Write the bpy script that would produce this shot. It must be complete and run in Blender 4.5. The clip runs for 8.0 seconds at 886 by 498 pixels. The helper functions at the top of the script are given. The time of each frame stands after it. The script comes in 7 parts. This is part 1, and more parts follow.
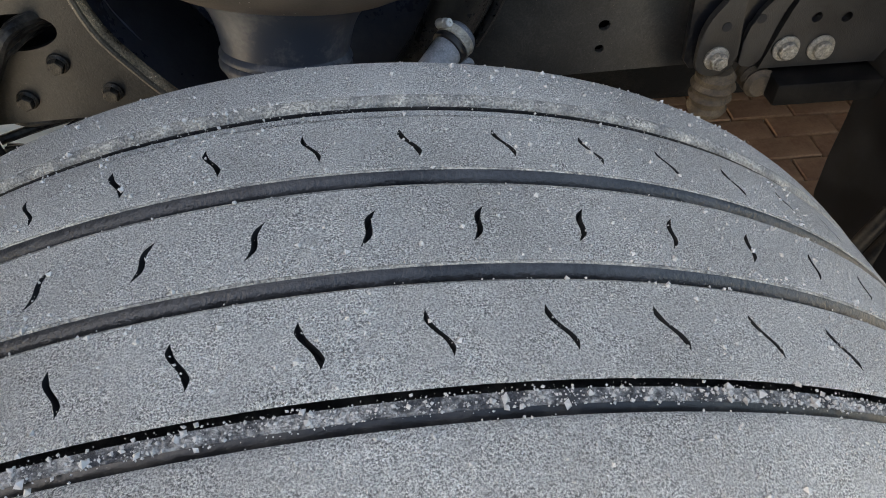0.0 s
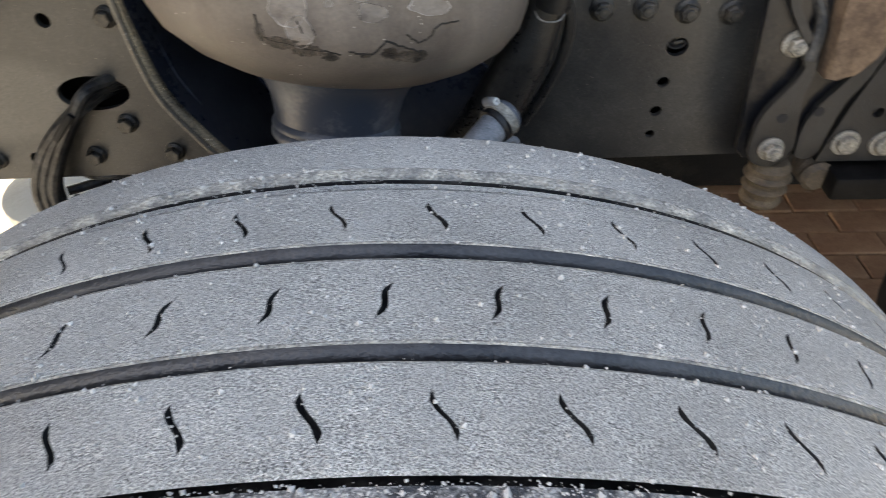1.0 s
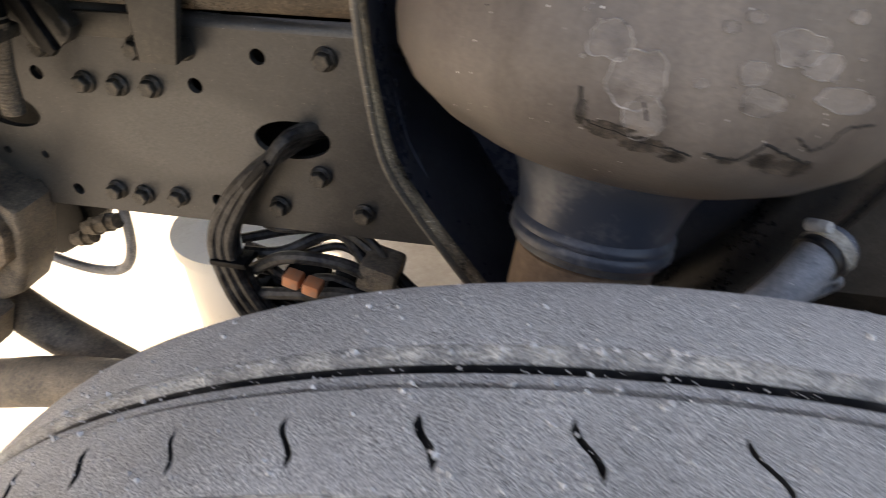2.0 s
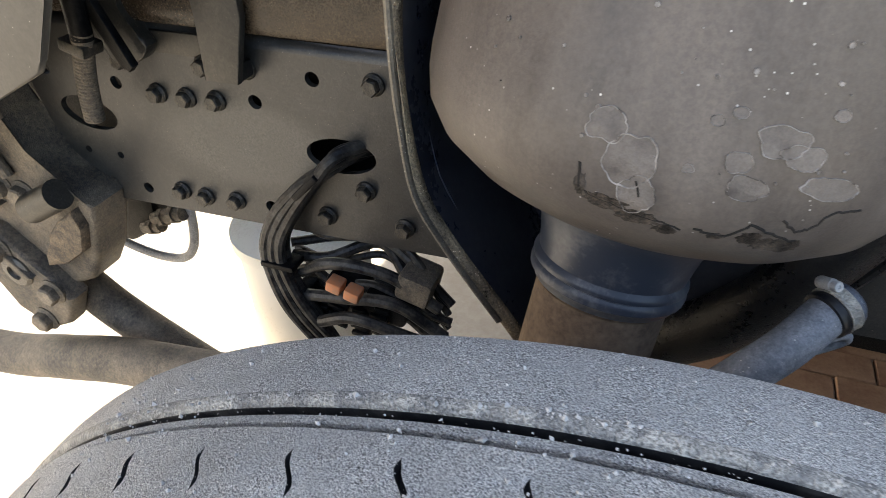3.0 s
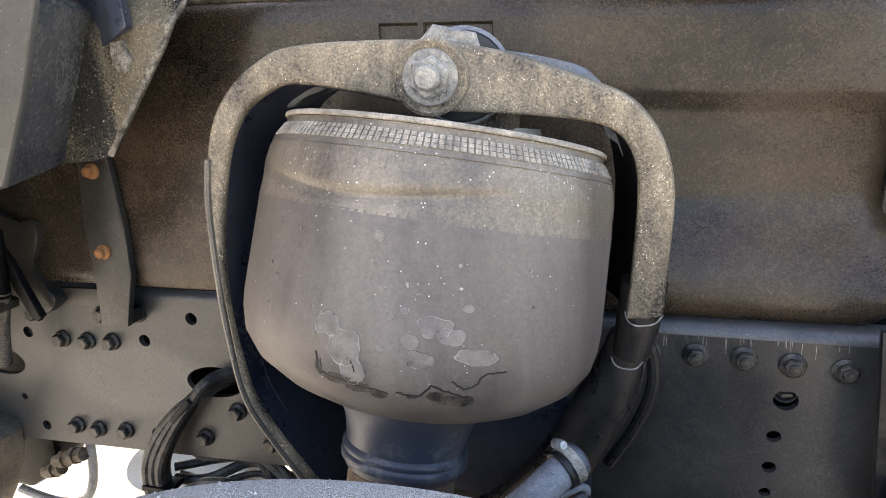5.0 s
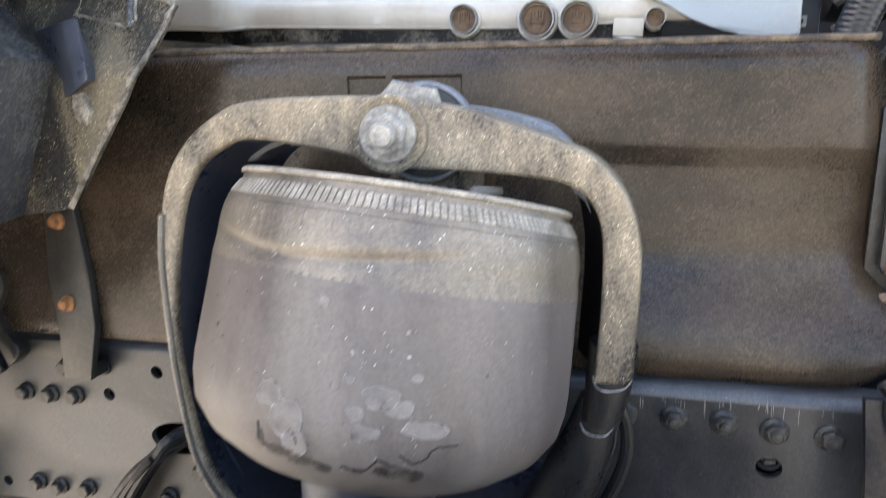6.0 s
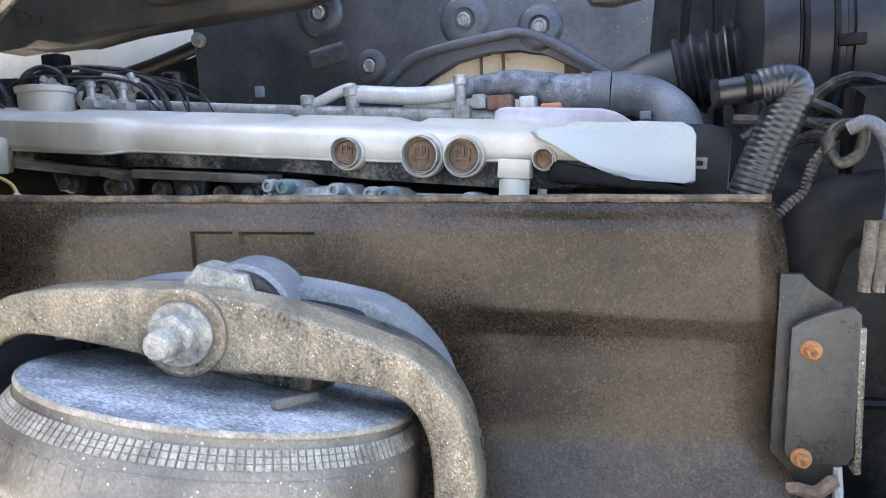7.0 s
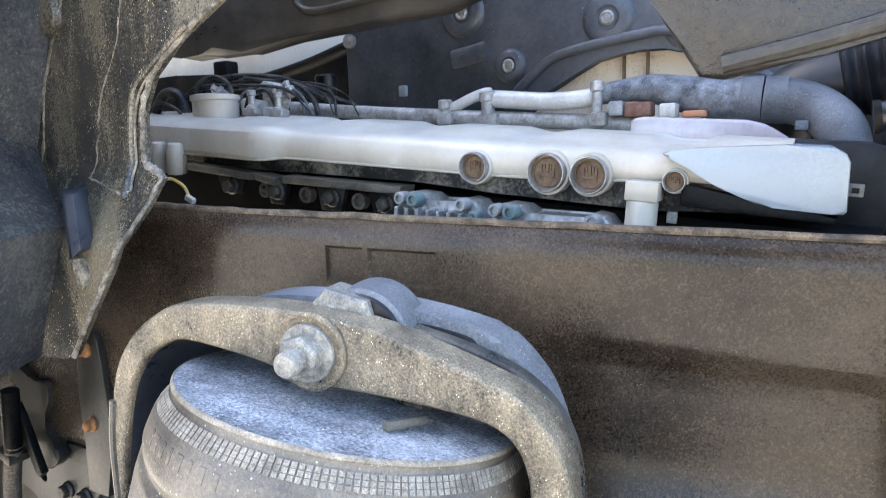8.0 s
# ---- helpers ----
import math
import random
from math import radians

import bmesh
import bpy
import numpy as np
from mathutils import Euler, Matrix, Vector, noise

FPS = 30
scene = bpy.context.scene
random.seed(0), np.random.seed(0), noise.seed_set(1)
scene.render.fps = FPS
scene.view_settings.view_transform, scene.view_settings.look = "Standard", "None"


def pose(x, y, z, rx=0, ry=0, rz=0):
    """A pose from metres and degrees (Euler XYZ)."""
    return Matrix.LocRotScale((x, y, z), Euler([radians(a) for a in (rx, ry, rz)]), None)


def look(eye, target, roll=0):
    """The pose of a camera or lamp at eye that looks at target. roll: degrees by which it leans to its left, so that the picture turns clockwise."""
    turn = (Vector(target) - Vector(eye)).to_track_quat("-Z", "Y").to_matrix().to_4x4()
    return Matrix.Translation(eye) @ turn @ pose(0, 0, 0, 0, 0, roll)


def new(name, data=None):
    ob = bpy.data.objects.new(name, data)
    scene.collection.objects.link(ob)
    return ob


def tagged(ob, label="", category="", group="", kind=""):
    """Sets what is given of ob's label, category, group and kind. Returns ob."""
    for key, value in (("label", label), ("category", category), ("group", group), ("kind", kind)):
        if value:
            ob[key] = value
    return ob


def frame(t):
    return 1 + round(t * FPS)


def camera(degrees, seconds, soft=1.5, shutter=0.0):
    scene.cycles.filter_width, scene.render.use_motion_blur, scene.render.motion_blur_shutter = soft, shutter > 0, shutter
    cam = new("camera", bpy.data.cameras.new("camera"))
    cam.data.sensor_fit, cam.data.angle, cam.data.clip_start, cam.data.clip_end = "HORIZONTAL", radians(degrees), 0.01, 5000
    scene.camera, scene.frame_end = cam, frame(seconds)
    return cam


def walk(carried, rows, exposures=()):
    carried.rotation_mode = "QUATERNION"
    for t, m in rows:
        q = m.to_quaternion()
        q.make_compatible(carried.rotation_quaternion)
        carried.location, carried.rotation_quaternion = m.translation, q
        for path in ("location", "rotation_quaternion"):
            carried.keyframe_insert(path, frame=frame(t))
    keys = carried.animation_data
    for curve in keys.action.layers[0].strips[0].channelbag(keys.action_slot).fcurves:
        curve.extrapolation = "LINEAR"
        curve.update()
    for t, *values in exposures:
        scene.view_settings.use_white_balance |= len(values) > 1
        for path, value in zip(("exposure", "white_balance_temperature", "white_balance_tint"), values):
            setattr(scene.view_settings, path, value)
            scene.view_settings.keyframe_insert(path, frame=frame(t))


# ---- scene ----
cam = camera(68.4, 8.0, soft=0.6, shutter=0.25)
PATH = [
    (0, (0.0467, 0.1658, 1.2346), (0.0944, 1.3209, -0.0114), -2.6),
    (0.2, (0.0535, 0.1656, 1.2419), (0.0926, 1.1896, 0.1465), -2.3),
    (0.5, (0.0969, 0.1691, 1.2491), (0.1266, 1.3566, 0.0328), -2.7),
    (0.8, (0.0710, 0.1854, 1.2258), (0.1048, 1.3024, 0.2253), -2.0),
    (1, (0.0612, 0.1717, 1.2304), (-0.0161, 1.4603, 0.1237), -2.8),
    (1.3, (0.0376, 0.1816, 1.2326), (-0.1146, 1.3091, 0.2550), -1.4),
    (1.5, (0.0238, 0.2023, 1.2211), (-0.1981, 1.4824, 0.1246), -1.3),
    (1.8, (-0.0256, 0.2665, 1.1997), (-0.2605, 1.4600, 0.3220), -1.6),
    (2, (-0.0648, 0.3017, 1.1879), (-0.4374, 1.6316, 0.1965), -1.5),
    (2.2, (-0.0826, 0.3139, 1.1935), (-0.5387, 1.6163, 0.2006), -1.5),
    (3.3, (-0.0085, 0.2822, 1.2431), (-0.5432, 1.5393, 0.2317), -2.8),
    (3.5, (0.0093, 0.2601, 1.2482), (-0.5559, 1.5878, 0.3498), -3.0),
    (3.8, (0.0397, 0.2193, 1.2609), (-0.4764, 1.4637, 0.6013), -1.9),
    (4, (0.0739, 0.1955, 1.2601), (-0.5253, 1.6626, 0.6439), -2.4),
    (4.2, (0.1026, 0.1913, 1.2620), (-0.4291, 1.5284, 0.8384), -2.5),
    (4.5, (0.1224, 0.1981, 1.2644), (-0.4284, 1.74, 0.8088), -2.7),
    (4.7, (0.1318, 0.2006, 1.2644), (-0.357, 1.7638, 0.8105), -2.7),
    (5.8, (0.1428, 0.2099, 1.2652), (-0.3247, 1.7824, 0.8216), -3.1),
    (6, (0.1658, 0.2346, 1.2746), (-0.3213, 1.8249, 0.9235), -2.6),
    (6.3, (0.2067, 0.2803, 1.3094), (-0.2525, 1.6936, 1.1051), -3.0),
    (6.5, (0.2082, 0.3238, 1.3324), (-0.2338, 1.9499, 1.102), -2.2),
    (6.8, (0.2608, 0.3601, 1.3463), (-0.1278, 1.7937, 1.1370), -1.8),
    (7, (0.2728, 0.3587, 1.3673), (-0.2142, 1.972, 1.1412), -2.4),
    (7.2, (0.2776, 0.3511, 1.3742), (-0.1680, 1.7708, 1.1850), -2.9),
    (7.5, (0.2924, 0.3561, 1.3868), (-0.3731, 1.9057, 1.176), -2.3),
    (7.8, (0.2986, 0.3585, 1.4061), (-0.4115, 1.6660, 1.2158), -2.2),
    (8, (0.2983, 0.3629, 1.4106), (-0.5312, 1.8207, 1.1369), -1.8),
]
EXPOSURES = [(0.0, 1.85, 7600, 9), (0.5, 1.85, 7600, 9), (1.0, 2.22, 7600, 10), (1.5, 2.12, 7500, 10), (2.0, 1.97, 7800, 16), (3.5, 2.25, 6900, 9), (4.0, 2.40, 6900, 13), (4.5, 2.46, 6900, 14), (6.0, 2.86, 6650, 13), (6.5, 2.84, 6350, 11), (7.0, 2.90, 6250, 12), (7.5, 2.91, 6250, 11), (8.0, 2.91, 6250, 11)]
walk(cam, [(t, look(eye, target, roll)) for t, eye, target, roll in PATH], EXPOSURES)

# ---- light ----
SUN_FROM = Vector((-0.75, -0.1, 0.65)).normalized()
world = bpy.data.worlds.new("world")
scene.world = world
world.use_nodes = True
wn = world.node_tree
sky = wn.nodes.new("ShaderNodeTexSky")
sky.sky_type, sky.sun_disc = "NISHITA", False
sky.dust_density, sky.air_density = 3.0, 1.0
sky.sun_elevation = math.asin(SUN_FROM.z)
sky.sun_rotation = math.atan2(SUN_FROM.x, SUN_FROM.y)
wn.links.new(sky.outputs[0], wn.nodes["Background"].inputs[0])
wn.nodes["Background"].inputs[1].default_value = 0.15
sun = new("sun", bpy.data.lights.new("sun", "SUN"))
sun.data.energy, sun.data.angle, sun.data.color = 5.0, radians(0.6), (1.0, 0.93, 0.82)
sun.matrix_world = look((0, 0, 6), Vector((0, 0, 6)) - SUN_FROM)


# ---- materials ----
def grime(name, base, dust=(0.3, 0.26, 0.2), amount=0.4, rough=0.6, metal=0.0, scale=14.0, bump=0.25, specks=0.0,
          speck=(0.6, 0.58, 0.52), streak=(1, 1, 1), contrast=0.18, fine=220.0, settle=0.0, grain=0.0, grain_scale=700.0, relief=0.002, gloss=0.5, veins=0.0, vein_scale=38.0, oval=None, mottle=0.45):
    """A soiled surface: base colour, dust in clouds at two sizes, fine relief and bright specks for grit and painted
    glints. settle: dust that lies on upper faces.
    """
    m = bpy.data.materials.new(name)
    m.use_nodes = True
    nt = m.node_tree
    bsdf = nt.nodes["Principled BSDF"]

    def node(kind, **inputs):
        n = nt.nodes.new(kind)
        for k, v in inputs.items():
            n.inputs[k.replace("_", " ")].default_value = v
        return n

    def link(a, b):
        nt.links.new(a, b)

    co = node("ShaderNodeTexCoord")
    mp = node("ShaderNodeMapping", Scale=streak)
    link(co.outputs["Object"], mp.inputs[0])
    big = node("ShaderNodeTexNoise", Scale=scale, Detail=6.0, Roughness=0.62)
    small = node("ShaderNodeTexNoise", Scale=fine, Detail=3.0, Roughness=0.6)
    link(mp.outputs[0], big.inputs["Vector"])
    link(co.outputs["Object"], small.inputs["Vector"])
    add = node("ShaderNodeMath")
    add.operation = "MULTIPLY_ADD"
    link(small.outputs[0], add.inputs[0])
    add.inputs[1].default_value = mottle
    link(big.outputs[0], add.inputs[2])
    ramp = node("ShaderNodeMapRange")
    link(add.outputs[0], ramp.inputs[0])
    mid = 0.495 + 0.5 * mottle + (0.5 - amount) * 0.5
    ramp.inputs[1].default_value, ramp.inputs[2].default_value = mid - contrast, mid + contrast
    level = ramp.outputs[0]
    if settle:
        geo = node("ShaderNodeNewGeometry")
        xyz = node("ShaderNodeSeparateXYZ")
        link(geo.outputs["Normal"], xyz.inputs[0])
        up = node("ShaderNodeMapRange")
        up.inputs[1].default_value, up.inputs[2].default_value, up.inputs[4].default_value = 0.2, 1.0, settle
        link(xyz.outputs[2], up.inputs[0])
        both = node("ShaderNodeMath")
        both.operation, both.use_clamp = "ADD", True
        link(level, both.inputs[0])
        link(up.outputs[0], both.inputs[1])
        level = both.outputs[0]
    mix = node("ShaderNodeMix")
    mix.data_type = "RGBA"
    link(level, mix.inputs[0])
    mix.inputs[6].default_value, mix.inputs[7].default_value = (*base, 1), (*dust, 1)
    colour = mix.outputs[2]
    # pale dots in the colour: grit, and small glints painted in
    if specks:
        vor = node("ShaderNodeTexVoronoi", Scale=fine * 0.9)
        link(co.outputs["Object"], vor.inputs["Vector"])
        dots = node("ShaderNodeMapRange")
        link(vor.outputs["Distance"], dots.inputs[0])
        dots.inputs[1].default_value, dots.inputs[2].default_value = 0.07 + 0.2 * specks, 0.05 + 0.13 * specks
        patch = node("ShaderNodeTexNoise", Scale=fine * 0.22, Detail=2.0)
        link(co.outputs["Object"], patch.inputs["Vector"])
        gate = node("ShaderNodeMapRange")
        gate.inputs[1].default_value, gate.inputs[2].default_value = 0.5, 0.62
        link(patch.outputs[0], gate.inputs[0])
        mul = node("ShaderNodeMath")
        mul.operation = "MULTIPLY"
        link(dots.outputs[0], mul.inputs[0])
        link(gate.outputs[0], mul.inputs[1])
        mix2 = node("ShaderNodeMix")
        mix2.data_type = "RGBA"
        link(mul.outputs[0], mix2.inputs[0])
        link(colour, mix2.inputs[6])
        mix2.inputs[7].default_value = (*speck, 1)
        colour = mix2.outputs[2]
    if veins:
        # thin dried threads of dust, in patches
        thread = node("ShaderNodeTexNoise", Scale=vein_scale, Detail=5.0, Roughness=0.65, Distortion=0.6)
        link(co.outputs["Object"], thread.inputs["Vector"])
        off = node("ShaderNodeMath")
        off.operation = "SUBTRACT"
        link(thread.outputs[0], off.inputs[0])
        off.inputs[1].default_value = 0.5
        size = node("ShaderNodeMath")
        size.operation = "ABSOLUTE"
        link(off.outputs[0], size.inputs[0])
        line = node("ShaderNodeMapRange")
        line.inputs[1].default_value, line.inputs[2].default_value, line.inputs[3].default_value, line.inputs[4].default_value = 0.004, 0.032, veins, 0.0
        link(size.outputs[0], line.inputs[0])
        spread = node("ShaderNodeMath")
        spread.operation = "MULTIPLY"
        link(line.outputs[0], spread.inputs[0])
        link(level, spread.inputs[1])
        mix3 = node("ShaderNodeMix")
        mix3.data_type = "RGBA"
        link(spread.outputs[0], mix3.inputs[0])
        link(colour, mix3.inputs[6])
        mix3.inputs[7].default_value = (*[min(1.0, 1.7 * c) for c in dust], 1)
        colour = mix3.outputs[2]
    if oval:
        # a dried oval of dust: centre x and z, half-widths, strength
        xyz2 = node("ShaderNodeSeparateXYZ")
        link(co.outputs["Object"], xyz2.inputs[0])
        flat = node("ShaderNodeCombineXYZ")
        for k, out in ((0, 0), (1, 2)):
            span = node("ShaderNodeMath")
            span.operation = "MULTIPLY_ADD"
            link(xyz2.outputs[out], span.inputs[0])
            span.inputs[1].default_value, span.inputs[2].default_value = 1 / oval[2 + k], -oval[k] / oval[2 + k]
            link(span.outputs[0], flat.inputs[k])
        far = node("ShaderNodeVectorMath")
        far.operation = "LENGTH"
        link(flat.outputs[0], far.inputs[0])
        ragged = node("ShaderNodeMath")
        ragged.operation = "MULTIPLY_ADD"
        link(big.outputs[0], ragged.inputs[0])
        ragged.inputs[1].default_value = 0.5
        link(far.outputs["Value"], ragged.inputs[2])
        edge = node("ShaderNodeMapRange")
        edge.inputs[1].default_value, edge.inputs[2].default_value, edge.inputs[3].default_value, edge.inputs[4].default_value = 1.05, 1.4, oval[4], 0.0
        link(ragged.outputs[0], edge.inputs[0])
        mix4 = node("ShaderNodeMix")
        mix4.data_type = "RGBA"
        link(edge.outputs[0], mix4.inputs[0])
        link(colour, mix4.inputs[6])
        mix4.inputs[7].default_value = (*[min(1.0, 1.9 * c) for c in dust], 1)
        colour = mix4.outputs[2]
    height = add.outputs[0]
    if grain:
        pits = node("ShaderNodeTexNoise", Scale=grain_scale, Detail=2.0, Roughness=0.7)
        link(co.outputs["Object"], pits.inputs["Vector"])
        shade = node("ShaderNodeMapRange")
        shade.inputs[1].default_value, shade.inputs[2].default_value = 0.36, 0.64
        shade.inputs[3].default_value, shade.inputs[4].default_value = 1.0 - grain, 1.0 + grain
        link(pits.outputs[0], shade.inputs[0])
        uneven = node("ShaderNodeTexNoise", Scale=grain_scale * 0.06, Detail=3.0)
        link(co.outputs["Object"], uneven.inputs["Vector"])
        where = node("ShaderNodeMapRange")
        where.inputs[1].default_value, where.inputs[2].default_value, where.inputs[3].default_value = 0.36, 0.64, 0.5
        link(uneven.outputs[0], where.inputs[0])
        gently = node("ShaderNodeMix")
        gently.inputs[2].default_value = 1.0
        link(where.outputs[0], gently.inputs[0])
        link(shade.outputs[0], gently.inputs[3])
        times = node("ShaderNodeVectorMath")
        times.operation = "MULTIPLY"
        link(colour, times.inputs[0])
        link(gently.outputs[0], times.inputs[1])
        colour = times.outputs[0]
        both2 = node("ShaderNodeMath")
        both2.operation = "ADD"
        link(add.outputs[0], both2.inputs[0])
        link(pits.outputs[0], both2.inputs[1])
        height = both2.outputs[0]
    link(colour, bsdf.inputs["Base Color"])
    rr = node("ShaderNodeMapRange")
    link(level, rr.inputs[0])
    rr.inputs[3].default_value, rr.inputs[4].default_value = rough, min(1.0, rough + 0.25)
    link(rr.outputs[0], bsdf.inputs["Roughness"])
    mm = node("ShaderNodeMapRange")
    link(level, mm.inputs[0])
    mm.inputs[3].default_value, mm.inputs[4].default_value = metal, metal * 0.3
    link(mm.outputs[0], bsdf.inputs["Metallic"])
    bsdf.inputs["Specular IOR Level"].default_value = gloss
    bp = node("ShaderNodeBump", Strength=bump, Distance=relief)
    link(height, bp.inputs["Height"])
    link(bp.outputs[0], bsdf.inputs["Normal"])
    return m


RUBBER = grime("worn_rubber", (0.352, 0.348, 0.332), (0.785, 0.768, 0.73), 0.48, 0.36, scale=9, bump=1.0, specks=0.6, fine=620, speck=(1.0, 0.99, 0.97), grain=0.85, grain_scale=1150, contrast=0.36, relief=0.004, gloss=0.6)
# groove colours lie far below the tread's: shade in the grooves is painted in
GROOVE = grime("black_rubber_and_shade", (0.007, 0.0075, 0.009), (0.05, 0.047, 0.044), 0.2, 0.34, scale=40, bump=0.4, fine=300)
BULGE = grime("shaded_groove_wall", (0.009, 0.0102, 0.013), (0.055, 0.057, 0.061), 0.34, 0.28, scale=30, bump=0.4, fine=260, grain=0.3, grain_scale=420, contrast=0.28)
BEAD = grime("dusty_groove_edge", (0.2, 0.196, 0.185), (0.55, 0.52, 0.45), 0.36, 0.4, scale=70, bump=0.9, fine=500, grain=0.6, contrast=0.18)
LEDGE = grime("gritty_groove_ledge", (0.04, 0.042, 0.047), (0.42, 0.41, 0.385), 0.42, 0.34, scale=90, bump=0.9, fine=420, grain=0.6, grain_scale=700, contrast=0.13)
BELLOW = grime("bellows_rubber", (0.064, 0.053, 0.046), (0.18, 0.152, 0.128), 0.46, 0.36, scale=11, bump=0.25, specks=0.16, fine=170, speck=(0.6, 0.57, 0.53), streak=(1, 1, 0.13), grain=0.12, grain_scale=420, contrast=0.2, mottle=0.2, relief=0.001, gloss=0.45)
BELLOW_TOP = grime("dusty_bellows_rubber", (0.066, 0.054, 0.043), (0.245, 0.203, 0.148), 0.47, 0.28, scale=12, bump=0.35, specks=0.6, fine=260, streak=(1, 1, 0.12), grain=0.16, grain_scale=520, contrast=0.2, mottle=0.18, relief=0.0012, veins=0.3, vein_scale=70)
BAND = grime("dusty_bead_band", (0.15, 0.127, 0.095), (0.40, 0.35, 0.275), 0.54, 0.6, scale=40, bump=0.5, grain=0.3)
COLLAR = grime("blue_black_plastic", (0.042, 0.05, 0.068), (0.2, 0.2, 0.2), 0.22, 0.36, scale=18, bump=0.1)
TOPDUST = grime("dust_covered_steel", (0.15, 0.155, 0.165), (0.50, 0.505, 0.515), 0.5, 0.85, scale=30, bump=0.9, specks=0.7, fine=330, speck=(0.85, 0.85, 0.86), grain=0.6, grain_scale=380, contrast=0.2)
FORGED = grime("dusty_forged_iron", (0.027, 0.025, 0.022), (0.38, 0.302, 0.195), 0.35, 0.24, metal=0.25, scale=24, bump=0.9, specks=0.6, fine=420, speck=(1.0, 0.9, 0.68), settle=0.3, grain=0.4, grain_scale=600, contrast=0.24, mottle=0.42, relief=0.0013, streak=(1, 1, 0.45), veins=0.35, vein_scale=80)
FORGED_LEG = grime("dusky_forged_iron", (0.028, 0.027, 0.027), (0.27, 0.232, 0.172), 0.38, 0.26, metal=0.2, scale=9, bump=0.5, specks=0.3, fine=300, grain=0.25, contrast=0.24, mottle=0.2, relief=0.0012)
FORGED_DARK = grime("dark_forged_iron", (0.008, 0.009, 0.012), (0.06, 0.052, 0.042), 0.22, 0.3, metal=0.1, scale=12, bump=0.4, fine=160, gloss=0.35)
BOLT_STEEL = grime("dusty_zinc_bolt", (0.14, 0.135, 0.125), (0.46, 0.42, 0.345), 0.5, 0.4, metal=0.4, scale=70, bump=0.7, fine=260, grain=0.25, grain_scale=480, contrast=0.24)
GREYDUST = grime("grey_dusted_iron", (0.085, 0.09, 0.098), (0.28, 0.285, 0.295), 0.48, 0.42, scale=14, bump=0.4, specks=0.4, fine=300, grain=0.25, grain_scale=420, contrast=0.28, relief=0.0012)
SOOT = grime("sooty_shaded_gasket", (0.009, 0.009, 0.0095), (0.24, 0.21, 0.17), 0.3, 0.45, scale=16, bump=0.3, contrast=0.12, grain=0.2, gloss=0.25)
RAIL = grime("grimy_black_frame_paint", (0.0128, 0.0130, 0.0135), (0.078, 0.069, 0.054), 0.37, 0.28, scale=5, bump=0.3, specks=0.05, fine=300, speck=(0.45, 0.4, 0.32), grain=0.25, grain_scale=420, contrast=0.22, mottle=0.2, gloss=0.35, relief=0.001, veins=0.3)
RAIL_WEB = grime("grimy_frame_web", (0.0125, 0.0138, 0.0165), (0.066, 0.062, 0.054), 0.36, 0.3, scale=5, bump=0.3, specks=0.05, fine=300, speck=(0.45, 0.4, 0.32), grain=0.25, grain_scale=420, contrast=0.22, mottle=0.2, gloss=0.5, relief=0.001, veins=0.3, oval=(-0.505, 0.109, 0.115, 0.055, 0.42))
# lighter, bluer frame paint that puts sky light into the upper edge
RAIL_EDGE = grime("sky_lit_frame_edge", (0.022, 0.025, 0.031), (0.105, 0.104, 0.10), 0.36, 0.3, metal=0.1, scale=9, bump=0.3, specks=0.15, fine=300, grain=0.25, grain_scale=420, contrast=0.22, mottle=0.2, gloss=0.55, relief=0.001, streak=(1, 1, 0.4))
RAIL_BOLT = grime("grimy_flange_bolt", (0.018, 0.0175, 0.017), (0.10, 0.086, 0.066), 0.35, 0.35, metal=0.3, scale=60, bump=0.4, grain=0.3)
RUST = grime("rusty_bolt", (0.25, 0.1, 0.035), (0.42, 0.2, 0.075), 0.5, 0.8, scale=90, bump=0.8, fine=300)
RUSTY_PLATE = grime("rust_brown_steel", (0.085, 0.055, 0.036), (0.25, 0.175, 0.115), 0.45, 0.8, scale=20, bump=0.6)
SHIELD = grime("dusty_black_plastic", (0.0105, 0.010, 0.0105), (0.225, 0.157, 0.096), 0.37, 0.2, scale=2.4, bump=0.3, specks=0.3, fine=480, contrast=0.2, speck=(0.7, 0.58, 0.43), grain=0.13, grain_scale=480, relief=0.0005, gloss=0.55, veins=0.55, vein_scale=100, mottle=0.3, streak=(0.6, 1, 1))
LINER = grime("wheel_arch_plastic", (0.030, 0.0285, 0.026), (0.20, 0.165, 0.105), 0.36, 0.2, scale=12, bump=0.5, specks=0.7, fine=400, contrast=0.17, grain=0.35, grain_scale=480, streak=(1, 1, 0.22), speck=(1.0, 0.84, 0.5), relief=0.0012, gloss=0.8, veins=0.8, vein_scale=90, mottle=0.42)
LINER_EDGE = grime("mud_caked_edge", (0.06, 0.05, 0.038), (0.42, 0.37, 0.29), 0.46, 0.8, scale=70, bump=1.0, grain=0.5)
WORN = grime("worn_edge_and_lit_facet", (0.04, 0.031, 0.022), (0.21, 0.158, 0.106), 0.46, 0.55, scale=60, bump=0.8, grain=0.5, contrast=0.16)
# black plastic, darkened further to paint the shade of deep gaps
BLACK = grime("black_plastic_and_shade", (0.004, 0.0042, 0.0048), (0.026, 0.024, 0.022), 0.24, 0.4, scale=14, bump=0.3, grain=0.25, gloss=0.12)
MAT_BLACK = grime("foam_insulation", (0.026, 0.030, 0.039), (0.14, 0.152, 0.178), 0.42, 0.28, scale=4, bump=0.3, fine=110, grain=0.12, grain_scale=360, contrast=0.2, specks=0.12, relief=0.0015, mottle=0.2)
